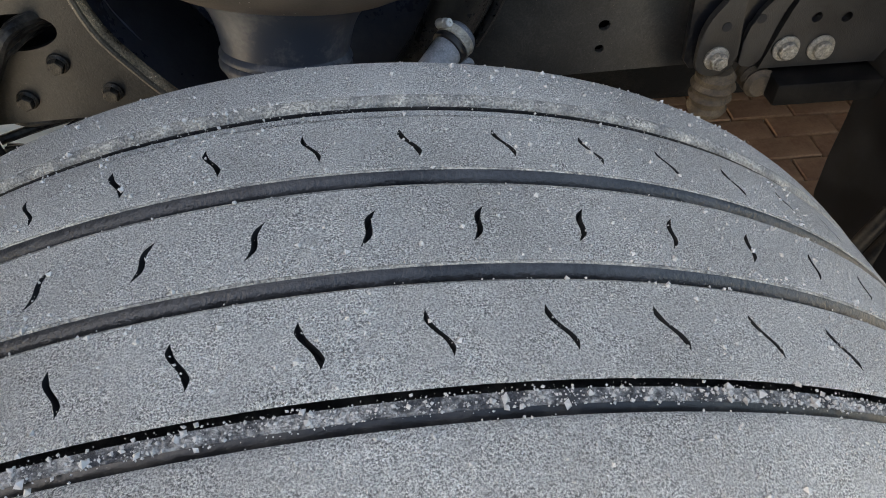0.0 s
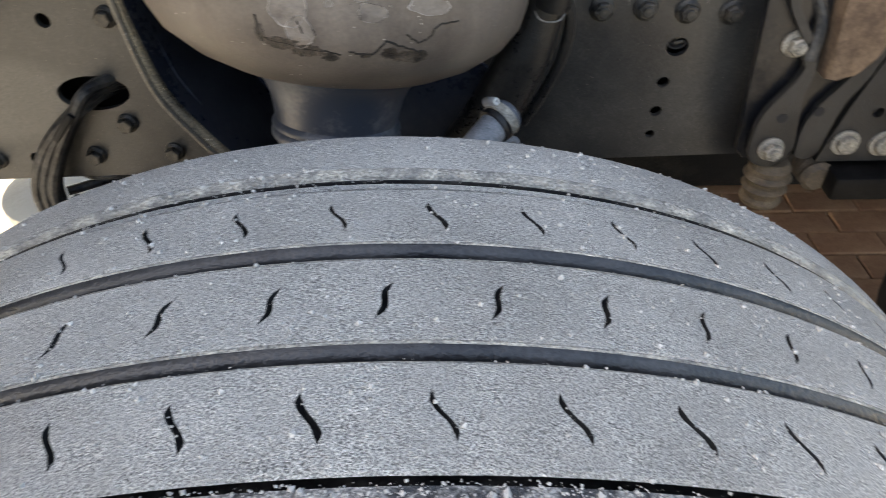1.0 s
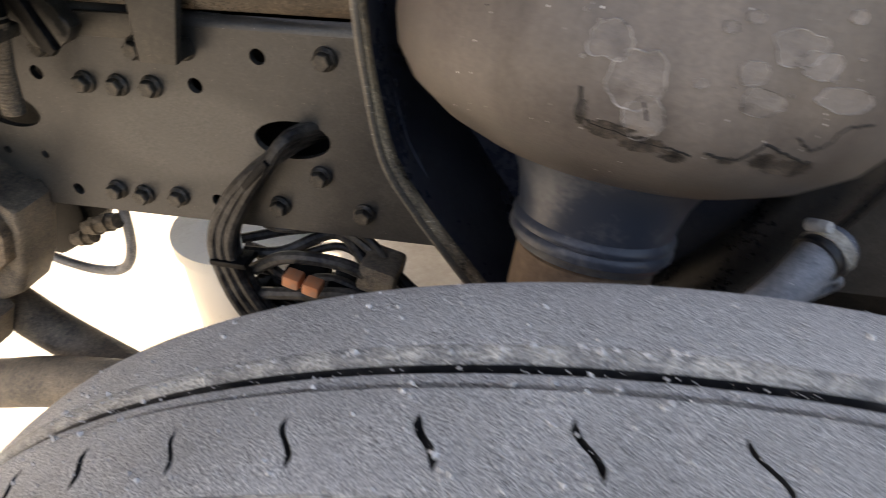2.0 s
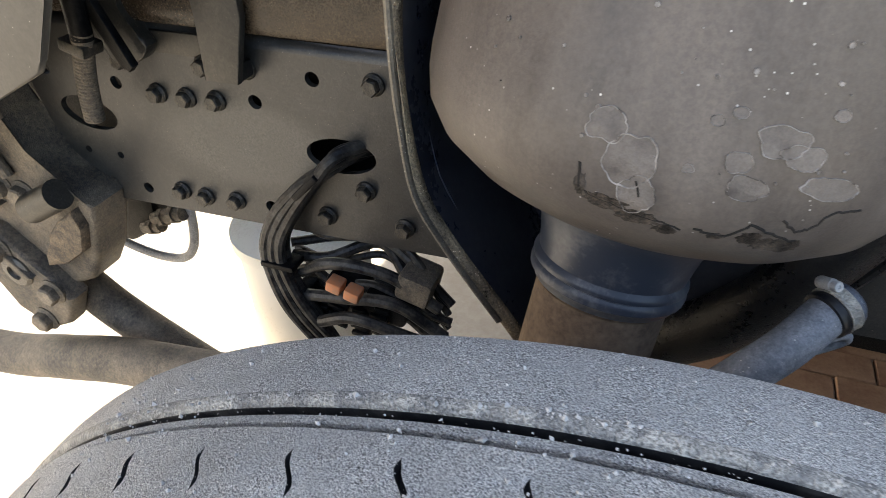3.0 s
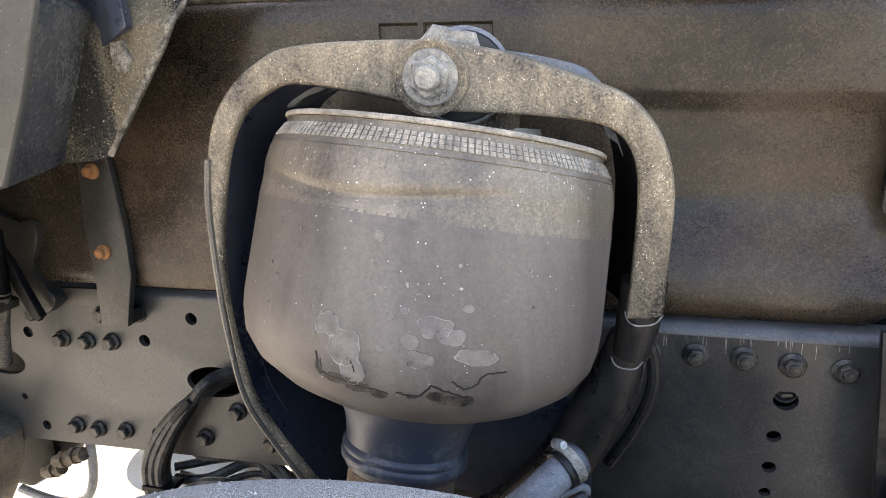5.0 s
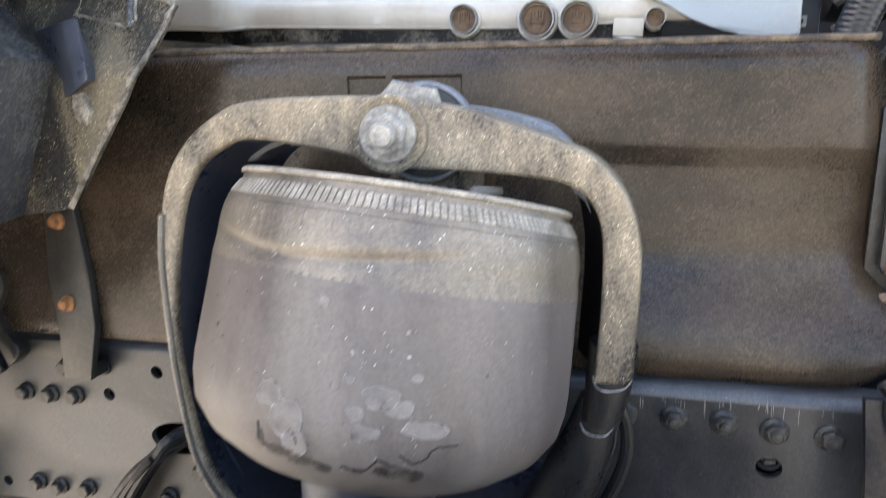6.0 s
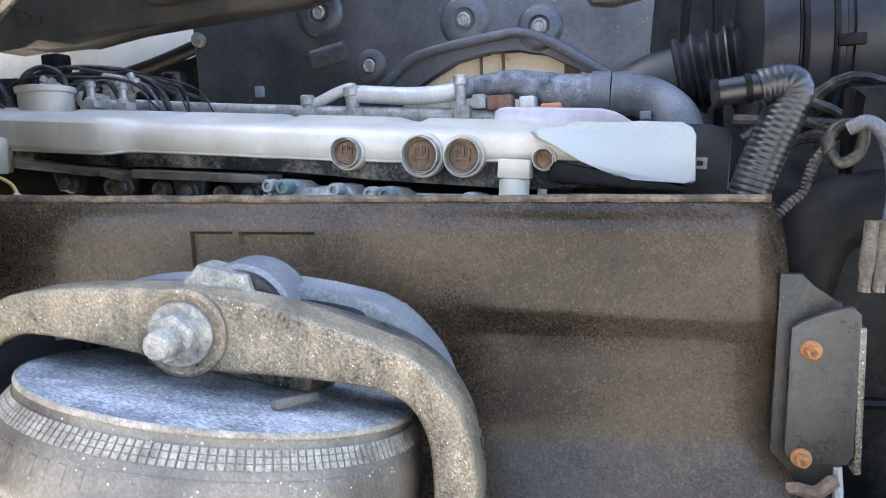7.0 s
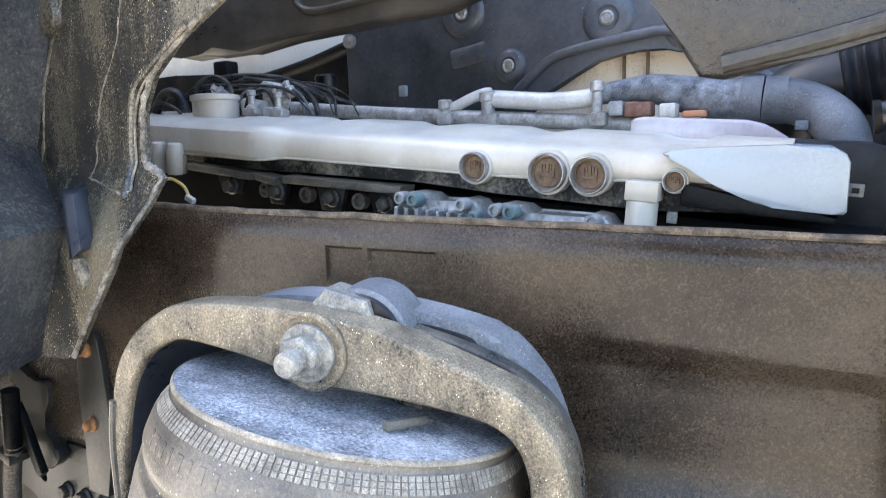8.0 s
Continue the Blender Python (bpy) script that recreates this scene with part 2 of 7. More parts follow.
DUCT = grime("grimy_duct_plastic", (0.012, 0.0112, 0.0105), (0.11, 0.092, 0.066), 0.36, 0.26, scale=5, bump=0.2, fine=200, contrast=0.2, grain=0.1, mottle=0.15)
# blue-black of the moulded pocket; on the yoke it paints in the inner shade
WEB = grime("blue_black_pocket_and_shade", (0.0224, 0.0288, 0.0480), (0.1120, 0.1200, 0.1360), 0.3, 0.24, scale=8, bump=0.2, fine=160, contrast=0.22, mottle=0.2)
ALU = grime("pale_painted_cover", (0.60, 0.57, 0.51), (0.31, 0.27, 0.205), 0.36, 0.3, scale=4, bump=0.08, fine=150, contrast=0.16, grain=0.04, streak=(1, 1, 0.3), veins=0.15, mottle=0.1)
WHITE = grime("white_heat_shield", (0.305, 0.352, 0.40), (0.255, 0.265, 0.27), 0.24, 0.2, scale=5, bump=0.06, grain=0.03)
HEAT = grime("heat_tinted_steel", (0.50, 0.50, 0.53), (0.26, 0.17, 0.2), 0.42, 0.3, metal=0.4, scale=9, bump=0.1, contrast=0.2, mottle=0.15)
CAST = grime("cast_aluminium", (0.42, 0.42, 0.42), (0.15, 0.135, 0.115), 0.44, 0.4, metal=0.5, scale=45, bump=0.5, contrast=0.2)
STEEL = grime("pale_steel_tube", (0.60, 0.61, 0.62), (0.38, 0.36, 0.32), 0.42, 0.3, metal=0.45, scale=24, bump=0.25, grain=0.15, contrast=0.26)
HOSE_DUST = grime("dust_speckled_hose", (0.018, 0.022, 0.03), (0.25, 0.275, 0.315), 0.40, 0.42, scale=60, bump=0.4, specks=0.6, fine=600, contrast=0.24, grain=0.3, mottle=0.5, speck=(0.7, 0.72, 0.76))
HOSE = grime("black_corrugated_hose", (0.009, 0.011, 0.0145), (0.04, 0.043, 0.049), 0.25, 0.3, scale=22, bump=0.1, grain=0.06, gloss=0.6)
INTAKE = grime("intake_rubber", (0.008, 0.009, 0.0115), (0.045, 0.048, 0.055), 0.3, 0.38, scale=10, bump=0.05, grain=0.08, mottle=0.15, gloss=0.4)
CREAM = grime("cream_cab_paint", (0.86, 0.80, 0.68), (0.62, 0.53, 0.4), 0.2, 0.4, scale=5, bump=0.08)
BEIGE = grime("stained_beige_panel", (0.88, 0.75, 0.57), (0.5, 0.36, 0.22), 0.24, 0.5, scale=16, bump=0.2, specks=0.6, speck=(0.2, 0.12, 0.07), contrast=0.16)
TEAL = grime("teal_plug", (0.10, 0.165, 0.17), (0.22, 0.23, 0.22), 0.35, 0.4, scale=60)
PANEL = grime("dusty_grey_plastic", (0.035, 0.033, 0.030), (0.118, 0.109, 0.093), 0.46, 0.28, scale=2.5, bump=0.2, fine=200, contrast=0.34, grain=0.1, grain_scale=360, specks=0.05, relief=0.0008)
# the blue-grey base paints in the sky's reflection; the spatter is mud
STEP = grime("spattered_sky_tinted_step", (0.060, 0.070, 0.092), (0.27, 0.255, 0.22), 0.3, 0.14, scale=6, bump=0.2, fine=260, contrast=0.2, grain=0.12, grain_scale=460, specks=0.25, speck=(0.8, 0.7, 0.54), relief=0.0008, gloss=0.9, veins=0.5, vein_scale=45)
CABLE = grime("black_cable", (0.008, 0.008, 0.009), (0.10, 0.092, 0.08), 0.33, 0.36, scale=40, bump=0.3, gloss=0.3)
GREYHOSE = grime("dusty_grey_hose", (0.13, 0.14, 0.155), (0.36, 0.365, 0.375), 0.48, 0.42, scale=22, bump=0.3, specks=0.5, fine=300, grain=0.18)
ELBOW = grime("dark_dusty_elbow", (0.045, 0.052, 0.065), (0.18, 0.195, 0.225), 0.42, 0.32, scale=16, bump=0.4, specks=0.6, fine=520, grain=0.25, grain_scale=700, contrast=0.22)
ARM_BLACK = grime("blue_black_arm_paint", (0.009, 0.0095, 0.011), (0.045, 0.038, 0.030), 0.3, 0.26, metal=0.05, scale=11, bump=0.35, grain=0.2, contrast=0.22, gloss=0.5, streak=(1, 1, 0.3))
WORN_EDGE = grime("worn_bare_edge", (0.06, 0.057, 0.053), (0.30, 0.28, 0.25), 0.45, 0.35, metal=0.2, scale=120, bump=0.3, grain=0.3)
SLEEVE = grime("dull_black_sleeve", (0.02, 0.019, 0.018), (0.075, 0.067, 0.054), 0.36, 0.24, scale=20, bump=0.25, grain=0.15, contrast=0.22)
STRAP = grime("grey_black_strap_paint", (0.009, 0.0095, 0.011), (0.042, 0.040, 0.038), 0.4, 0.34, scale=14, bump=0.3, grain=0.2, contrast=0.24, mottle=0.25)
TAN = grime("tan_perished_rubber", (0.05, 0.036, 0.024), (0.17, 0.13, 0.085), 0.5, 0.6, scale=40, bump=0.5, grain=0.3)
DROP = grime("pale_dried_rim", (0.10, 0.088, 0.078), (0.36, 0.33, 0.30), 0.46, 0.25, scale=90, bump=0.2, contrast=0.14)
ORANGE = grime("orange_connector", (0.55, 0.2, 0.08), (0.35, 0.22, 0.15), 0.3, 0.5, scale=60)
REDBROWN = grime("brown_connector", (0.14, 0.05, 0.035), (0.2, 0.14, 0.1), 0.3, 0.5, scale=60)
YELLOW = grime("yellow_wire", (0.6, 0.42, 0.08), (0.4, 0.33, 0.2), 0.3, 0.5, scale=60)
AXLE = grime("grimy_iron", (0.035, 0.031, 0.027), (0.27, 0.22, 0.16), 0.4, 0.5, scale=12, bump=0.8, grain=0.35, contrast=0.2)
PAVER = grime("clay_paver", (0.16, 0.078, 0.04), (0.27, 0.165, 0.095), 0.45, 0.85, scale=9, bump=0.8, fine=120)
GROUND = grime("sandy_joint", (0.3, 0.27, 0.22), (0.42, 0.39, 0.33), 0.5, 0.9, scale=3, bump=0.6, fine=60)
# near-black that paints the shade inside sipes, slots and holes
SIPE = grime("sipe_and_hole_shade", (0.012, 0.012, 0.013), (0.03, 0.03, 0.03), 0.2, 0.8, scale=60)
GRIT = grime("pale_grit", (0.4, 0.39, 0.365), (0.58, 0.56, 0.53), 0.5, 0.9, scale=80)
CRACK = grime("crack_in_rubber", (0.008, 0.007, 0.006), (0.03, 0.024, 0.018), 0.3, 0.9, scale=60)
STAIN = grime("dried_residue", (0.074, 0.063, 0.056), (0.195, 0.168, 0.144), 0.5, 0.32, scale=45, bump=0.3, grain=0.12, mottle=0.2)
OXIDE = grime("brown_scuff", (0.014, 0.011, 0.009), (0.09, 0.07, 0.054), 0.38, 0.5, scale=150, bump=0.5, grain=0.5, contrast=0.13, streak=(1, 1, 0.3))


# ---- building helpers ----
def thing(name, label, category, at=(0, 0, 0), group="", kind=""):
    ob = new(name)
    ob.location = at
    ob.empty_display_size = 0.02
    return tagged(ob, label, category, group, kind)


def mesh_of(name, bm, material, smooth=35):
    me = bpy.data.meshes.new(name)
    bmesh.ops.recalc_face_normals(bm, faces=bm.faces)
    for f in bm.faces:
        f.smooth = True
    for e in bm.edges:
        e.smooth = not (len(e.link_faces) == 2 and e.calc_face_angle(0) > radians(smooth))
    bm.to_mesh(me)
    bm.free()
    me.materials.append(material)
    return me


def origin(ob):
    at = Vector((0, 0, 0))
    while ob:
        at += ob.location
        ob = ob.parent
    return at


def part(name, bm, material, parent, label="", smooth=35):
    """One mesh, given in world coordinates, under a thing or a part."""
    bmesh.ops.translate(bm, verts=bm.verts, vec=-origin(parent))
    ob = new(name, mesh_of(name, bm, material, smooth))
    ob.parent = parent
    return tagged(ob, label)


def single(name, bm, material, label, category, group="", kind="", smooth=35):
    """A thing of one mesh, with its origin at the middle of its foot."""
    lo = [min(v.co[i] for v in bm.verts) for i in range(3)]
    hi = [max(v.co[i] for v in bm.verts) for i in range(3)]
    at = Vector(((lo[0] + hi[0]) / 2, (lo[1] + hi[1]) / 2, lo[2]))
    bmesh.ops.translate(bm, verts=bm.verts, vec=-at)
    ob = new(name, mesh_of(name, bm, material, smooth))
    ob.location = at
    return tagged(ob, label, category, group, kind)


def put(name, me, parent, at, turn=None, label=""):
    """A piece on shared mesh data, at a world place, under a thing or a part."""
    ob = new(name, me)
    ob.parent = parent
    ob.location = Vector(at) - origin(parent)
    if turn:
        ob.rotation_euler = [radians(a) for a in turn]
    return tagged(ob, label)


def box(bm, centre, size, bevel=0.0, turn=(0, 0, 0), segments=2):
    m = pose(*centre, *turn) @ Matrix.Diagonal((*size, 1))
    made = bmesh.ops.create_cube(bm, size=1, matrix=m)["verts"]
    if bevel:
        edges = {e for v in made for e in v.link_edges}
        bmesh.ops.bevel(bm, geom=list(edges), offset=bevel, segments=segments, affect="EDGES", profile=0.5)
    return bm


def slab(bm, outline, y0, y1, bevel=0.0, segments=2):
    """A plate: an outline in x and z, from y0 (front) to y1."""
    a = [bm.verts.new((x, y0, z)) for x, z in outline]
    b = [bm.verts.new((x, y1, z)) for x, z in outline]
    n = len(a)
    front, back = bm.faces.new(a), bm.faces.new(b[::-1])
    for i in range(n):
        bm.faces.new((a[i], b[i], b[(i + 1) % n], a[(i + 1) % n]))
    if bevel:
        bmesh.ops.bevel(bm, geom=list(front.edges) + list(back.edges), offset=bevel, segments=segments, affect="EDGES", profile=0.5)
    return bm


def lathe(bm, profile, m=Matrix(), steps=48, closed=False):
    """Turns a profile of (radius, height) round m's z axis."""
    rings = []
    for r, h in profile:
        rings.append([bm.verts.new(m @ Vector((r * math.cos(2 * math.pi * k / steps), r * math.sin(2 * math.pi * k / steps), h))) for k in range(steps)])
    pairs = list(zip(rings, rings[1:])) + ([(rings[-1], rings[0])] if closed else [])
    for a, b in pairs:
        for k in range(steps):
            bm.faces.new((a[k], a[(k + 1) % steps], b[(k + 1) % steps], b[k]))
    if not closed:
        bm.faces.new(rings[0][::-1])
        bm.faces.new(rings[-1])
    return bm


def smooth_path(points, steps=6):
    """A curve through the points (Catmull-Rom)."""
    p = [Vector(q) for q in points]
    p = [p[0] * 2 - p[1]] + p + [p[-1] * 2 - p[-2]]
    out = []
    for i in range(1, len(p) - 2):
        for k in range(steps):
            t = k / steps
            out.append(0.5 * (2 * p[i] + (p[i + 1] - p[i - 1]) * t + (2 * p[i - 1] - 5 * p[i] + 4 * p[i + 1] - p[i + 2]) * t * t
                              + (3 * p[i] - p[i - 1] - 3 * p[i + 1] + p[i + 2]) * t ** 3))
    return out + [p[-2]]


def tube(bm, points, radius, steps=12, curve=6, flat=1.0, ring=None, up=(0, 1, 0)):
    """A round bar along a smooth path. flat: how thick it is in the direction up, against across it. ring: (pitch, depth) of corrugations."""
    path = smooth_path(points, curve) if curve > 1 else [Vector(q) for q in points]
    if ring:
        fine = [path[0]]
        for a, b in zip(path, path[1:]):
            n = max(1, round((b - a).length / (ring[0] / 8)))
            fine += [a.lerp(b, (k + 1) / n) for k in range(n)]
        path = fine
    rings, run = [], 0.0
    for i, q in enumerate(path):
        along = (path[min(i + 1, len(path) - 1)] - path[max(i - 1, 0)]).normalized()
        side = along.cross(Vector(up))
        side = side.normalized() if side.length > 1e-4 else Vector((1, 0, 0))
        other = side.cross(along).normalized()
        if i:
            run += (q - path[i - 1]).length
        r = radius[min(int(i * len(radius) / len(path)), len(radius) - 1)] if isinstance(radius, (list, tuple)) else radius
        if ring:
            r += ring[1] * math.sin(2 * math.pi * run / ring[0])
        rings.append([bm.verts.new(q + side * r * math.cos(2 * math.pi * k / steps) + other * r * flat * math.sin(2 * math.pi * k / steps)) for k in range(steps)])
    for a, b in zip(rings, rings[1:]):
        for k in range(steps):
            bm.faces.new((a[k], a[(k + 1) % steps], b[(k + 1) % steps], b[k]))
    bm.faces.new(rings[0][::-1])
    bm.faces.new(rings[-1])
    return bm


FACING = Matrix.Rotation(radians(90), 4, "X")  # a lathe's axis turned towards -y


def bolt_mesh(name, material, r=0.012, head=0.010, flange=1.35, stud=0.0):
    """A flange bolt that looks along -y: washer face, chamfered hexagon and, where there is one, the stud's end."""
    bm = bmesh.new()
    lathe(bm, [(r * flange, -0.001), (r * flange, 0.002), (r * 1.02, 0.0045)], FACING, 20)
    for z0, z1, k0, k1 in ((0.003, 0.003 + head * 0.82, 1.0, 1.0), (0.003 + head * 0.82, 0.003 + head, 1.0, 0.86)):
        a = [bm.verts.new(FACING @ Vector((r * k0 * math.cos(k * math.pi / 3), r * k0 * math.sin(k * math.pi / 3), z0))) for k in range(6)]
        b = [bm.verts.new(FACING @ Vector((r * k1 * math.cos(k * math.pi / 3), r * k1 * math.sin(k * math.pi / 3), z1))) for k in range(6)]
        for k in range(6):
            bm.faces.new((a[k], a[(k + 1) % 6], b[(k + 1) % 6], b[k]))
        if k1 < 1:
            bm.faces.new(b)
    if stud:
        lathe(bm, [(r * 0.6, head), (r * 0.6, head + stud * 0.8), (r * 0.5, head + stud)], FACING, 14)
    return mesh_of(name, bm, material, 25)


def wobble(bm, size, amount):
    for v in bm.verts:
        v.co += noise.noise_vector(v.co * size) * amount


# ---- ground ----
GZ = -0.03
bm = bmesh.new()
bmesh.ops.create_grid(bm, x_segments=2, y_segments=2, size=120, matrix=Matrix.Translation((0, 0, GZ - 0.012)))
ground = new("ground", mesh_of("ground", bm, GROUND))
tagged(ground, "sandy yard ground with clay block paving under the truck", "ground", kind="structure")


# ---- the front wheel ----
HUB, STEER, TYRE_R = Vector((-0.005, 0.38, 0.4985)), radians(3.65), 0.53
PITCH = 2 * math.pi / 66


def on_tyre(angle, v, r):
    return HUB + Matrix.Rotation(STEER, 3, "Z") @ Vector((r * math.sin(angle), v, r * math.cos(angle)))


def crown(v):
    """The tread's radius: nearly flat, falling off to the shoulders."""
    return TYRE_R - 0.001 * (v / 0.1) ** 2 - 4.0 * max(0.0, abs(v) - 0.11) ** 2


def band(profile, steps=264, close=False):
    bm = bmesh.new()
    rings = [[bm.verts.new(on_tyre(2 * math.pi * k / steps, v, r)) for k in range(steps)] for v, r in profile]
    pairs = list(zip(rings, rings[1:])) + ([(rings[-1], rings[0])] if close else [])
    for a, b in pairs:
        for k in range(steps):
            bm.faces.new((a[k], a[(k + 1) % steps], b[(k + 1) % steps], b[k]))
    return bm


def rib(v0, v1, s0, s1, centre, slant, rows=15):
    """A tread rib from v0 to v1 with one open S-shaped sipe in each pitch, between s0 and s1."""
    bm = bmesh.new()
    depth, half = 0.008, 0.0015
    vs = [v0, v0 + (v1 - v0) * 0.03] + [s0 + (s1 - s0) * k / rows for k in range(rows + 1)] + [v1 - (v1 - v0) * 0.03, v1]
    sheet = []
    rng = random.Random(round(v0 * 1e4))
    cells = [(rng.uniform(0.75, 1.2), rng.uniform(-0.06, 0.06)) for _ in range(66)]
    for j, v in enumerate(vs):
        s = min(1.0, max(0.0, (v - s0) / (s1 - s0)))
        inside = 0 < s < 1
        r = crown(v) - (0.0016 if j in (0, len(vs) - 1) else 0)
        row = []
        for c, (wide, wander) in enumerate(cells):
            mid = c * PITCH + centre + slant * (0.5 - s) + 0.0032 * math.sin(2 * math.pi * s) + 0.006 * wander * math.sin(9 * s)
            w = half * wide * min(1.0, 5 * s, 5 * (1 - s)) / TYRE_R if inside else 1e-5
            d = depth * min(1.0, 6 * s, 6 * (1 - s)) if inside else 0
            left, right = c * PITCH + centre - PITCH / 2, c * PITCH + centre + PITCH / 2
            for k in range(4):
                row.append((left + (mid - w - left) * k / 4, r))
            row += [(mid - w, r), (mid - w * 0.8, r - d), (mid + w * 0.8, r - d), (mid + w, r)]
            for k in range(1, 4):
                row.append((mid + w + (right - mid - w) * k / 4, r))
        sheet.append([bm.verts.new(on_tyre(a, v, rr + 0.0003 * noise.noise((a * 60, v * 120, 0)))) for a, rr in row])
    for a, b in zip(sheet, sheet[1:]):
        n = len(a)
        for k in range(n):
            f = bm.faces.new((a[k], a[(k + 1) % n], b[(k + 1) % n], b[k]))
            f.material_index = 1 if k % 11 in (4, 5, 6) else 0
    return bm


wheel = thing("front_wheel", "worn ribbed truck tyre with dusty grooves and curved sipes", "wheel", tuple(HUB))
DEEP = 0.011
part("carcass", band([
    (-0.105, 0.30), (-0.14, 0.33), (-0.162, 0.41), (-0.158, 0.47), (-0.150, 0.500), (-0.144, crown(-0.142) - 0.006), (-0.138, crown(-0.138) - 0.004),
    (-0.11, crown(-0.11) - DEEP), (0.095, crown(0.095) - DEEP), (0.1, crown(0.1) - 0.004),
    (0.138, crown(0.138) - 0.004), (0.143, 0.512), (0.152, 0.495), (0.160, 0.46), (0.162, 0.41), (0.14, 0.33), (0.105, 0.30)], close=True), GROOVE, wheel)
part("far_shoulder", band([(0.0955, crown(0.0955) - 0.0012), (0.0965, crown(0.0965) - 0.0002), (0.099, crown(0.099) + 0.0001), (0.105, crown(0.105)), (0.112, crown(0.112)),
                           (0.122, crown(0.122)), (0.130, crown(0.130)), (0.137, crown(0.137)), (0.1415, crown(0.1415) - 0.0006), (0.1445, crown(0.1445) - 0.0045), (0.1465, 0.508)]), RUBBER, wheel)
part("near_shoulder", band([(-0.1485, 0.502), (-0.1460, crown(-0.145) - 0.004), (-0.143, crown(-0.143)), (-0.13, crown(-0.13)), (-0.12, crown(-0.12)), (-0.112, crown(-0.112)),
                            (-0.1085, crown(-0.1085)), (-0.1067, crown(-0.1067) - 0.0008), (-0.1058, crown(-0.1067) - 0.007)]), RUBBER, wheel)
for v0, v1, s0, s1, centre, slant in ((0.0322, 0.0774, 0.0415, 0.065, 5.57, 0.9), (-0.0318, 0.0199, -0.0195, 0.0036, 2.9, -0.92), (-0.0915, -0.0419, -0.0796, -0.0562, 5.5, 0.94)):
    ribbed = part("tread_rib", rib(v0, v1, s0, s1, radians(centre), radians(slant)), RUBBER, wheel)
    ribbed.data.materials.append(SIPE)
# the lower ledges beside the outer grooves, and the dusty rounded lips along the groove edges
part("ledge", band([(0.0862, crown(0.083) - 0.009), (0.0858, crown(0.083) - 0.0030), (0.0850, crown(0.083) - 0.0022), (0.0814, crown(0.08) - 0.0019), (0.0808, crown(0.08) - 0.0024), (0.0805, crown(0.08) - 0.009)]), RUBBER, wheel)
part("ledge", band([(-0.0945, crown(-0.095) - 0.005), (-0.0948, crown(-0.095) - 0.0024), (-0.1000, crown(-0.1) - 0.0022), (-0.1008, crown(-0.1) - 0.0028), (-0.1012, crown(-0.1) - 0.006)]), LEDGE, wheel, "dark gritty ledge in the groove")
for v, lip in ((0.0325, 0.0010), (-0.0315, 0.0011), (0.0203, 0.0005), (-0.0422, 0.0005)):
    r = crown(v) - 0.0012
    part("groove_lip", band([(v + lip * math.cos(a), r + lip * math.sin(a)) for a in [k * math.pi / 5 for k in range(6)]], 200), BEAD, wheel)
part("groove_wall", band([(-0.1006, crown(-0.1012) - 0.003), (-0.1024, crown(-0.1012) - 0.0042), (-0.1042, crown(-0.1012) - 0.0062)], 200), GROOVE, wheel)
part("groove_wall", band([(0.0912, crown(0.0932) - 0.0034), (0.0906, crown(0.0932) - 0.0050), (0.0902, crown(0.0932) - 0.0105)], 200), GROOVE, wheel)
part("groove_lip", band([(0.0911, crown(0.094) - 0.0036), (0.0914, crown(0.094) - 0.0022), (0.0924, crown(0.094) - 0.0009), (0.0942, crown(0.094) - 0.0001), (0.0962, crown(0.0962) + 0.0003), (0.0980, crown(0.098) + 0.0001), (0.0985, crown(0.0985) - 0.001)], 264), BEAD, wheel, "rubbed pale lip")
# the far walls of the two middle grooves bulge like a half-round bead, coloured dark for shade
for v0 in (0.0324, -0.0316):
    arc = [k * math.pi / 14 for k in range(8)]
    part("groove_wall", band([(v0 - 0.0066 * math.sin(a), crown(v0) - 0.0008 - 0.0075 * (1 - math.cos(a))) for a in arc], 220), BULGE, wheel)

# rim and hub, which close the wheel
bm = bmesh.new()
turned = Matrix.Translation(HUB) @ Matrix.Rotation(STEER, 4, "Z") @ FACING
lathe(bm, [(0.305, 0.115), (0.300, 0.100), (0.28, 0.09), (0.275, -0.10), (0.300, -0.11), (0.305, -0.12)], turned, 64)
part("rim", bm, FORGED_DARK, wheel, "dark steel rim")
bm = bmesh.new()
lathe(bm, [(0.16, 0.06), (0.14, 0.12), (0.07, 0.13)], turned, 40)
part("hub", bm, FORGED_DARK, wheel)

# pale grit that sticks to the tread
bm = bmesh.new()
rng = random.Random(5)
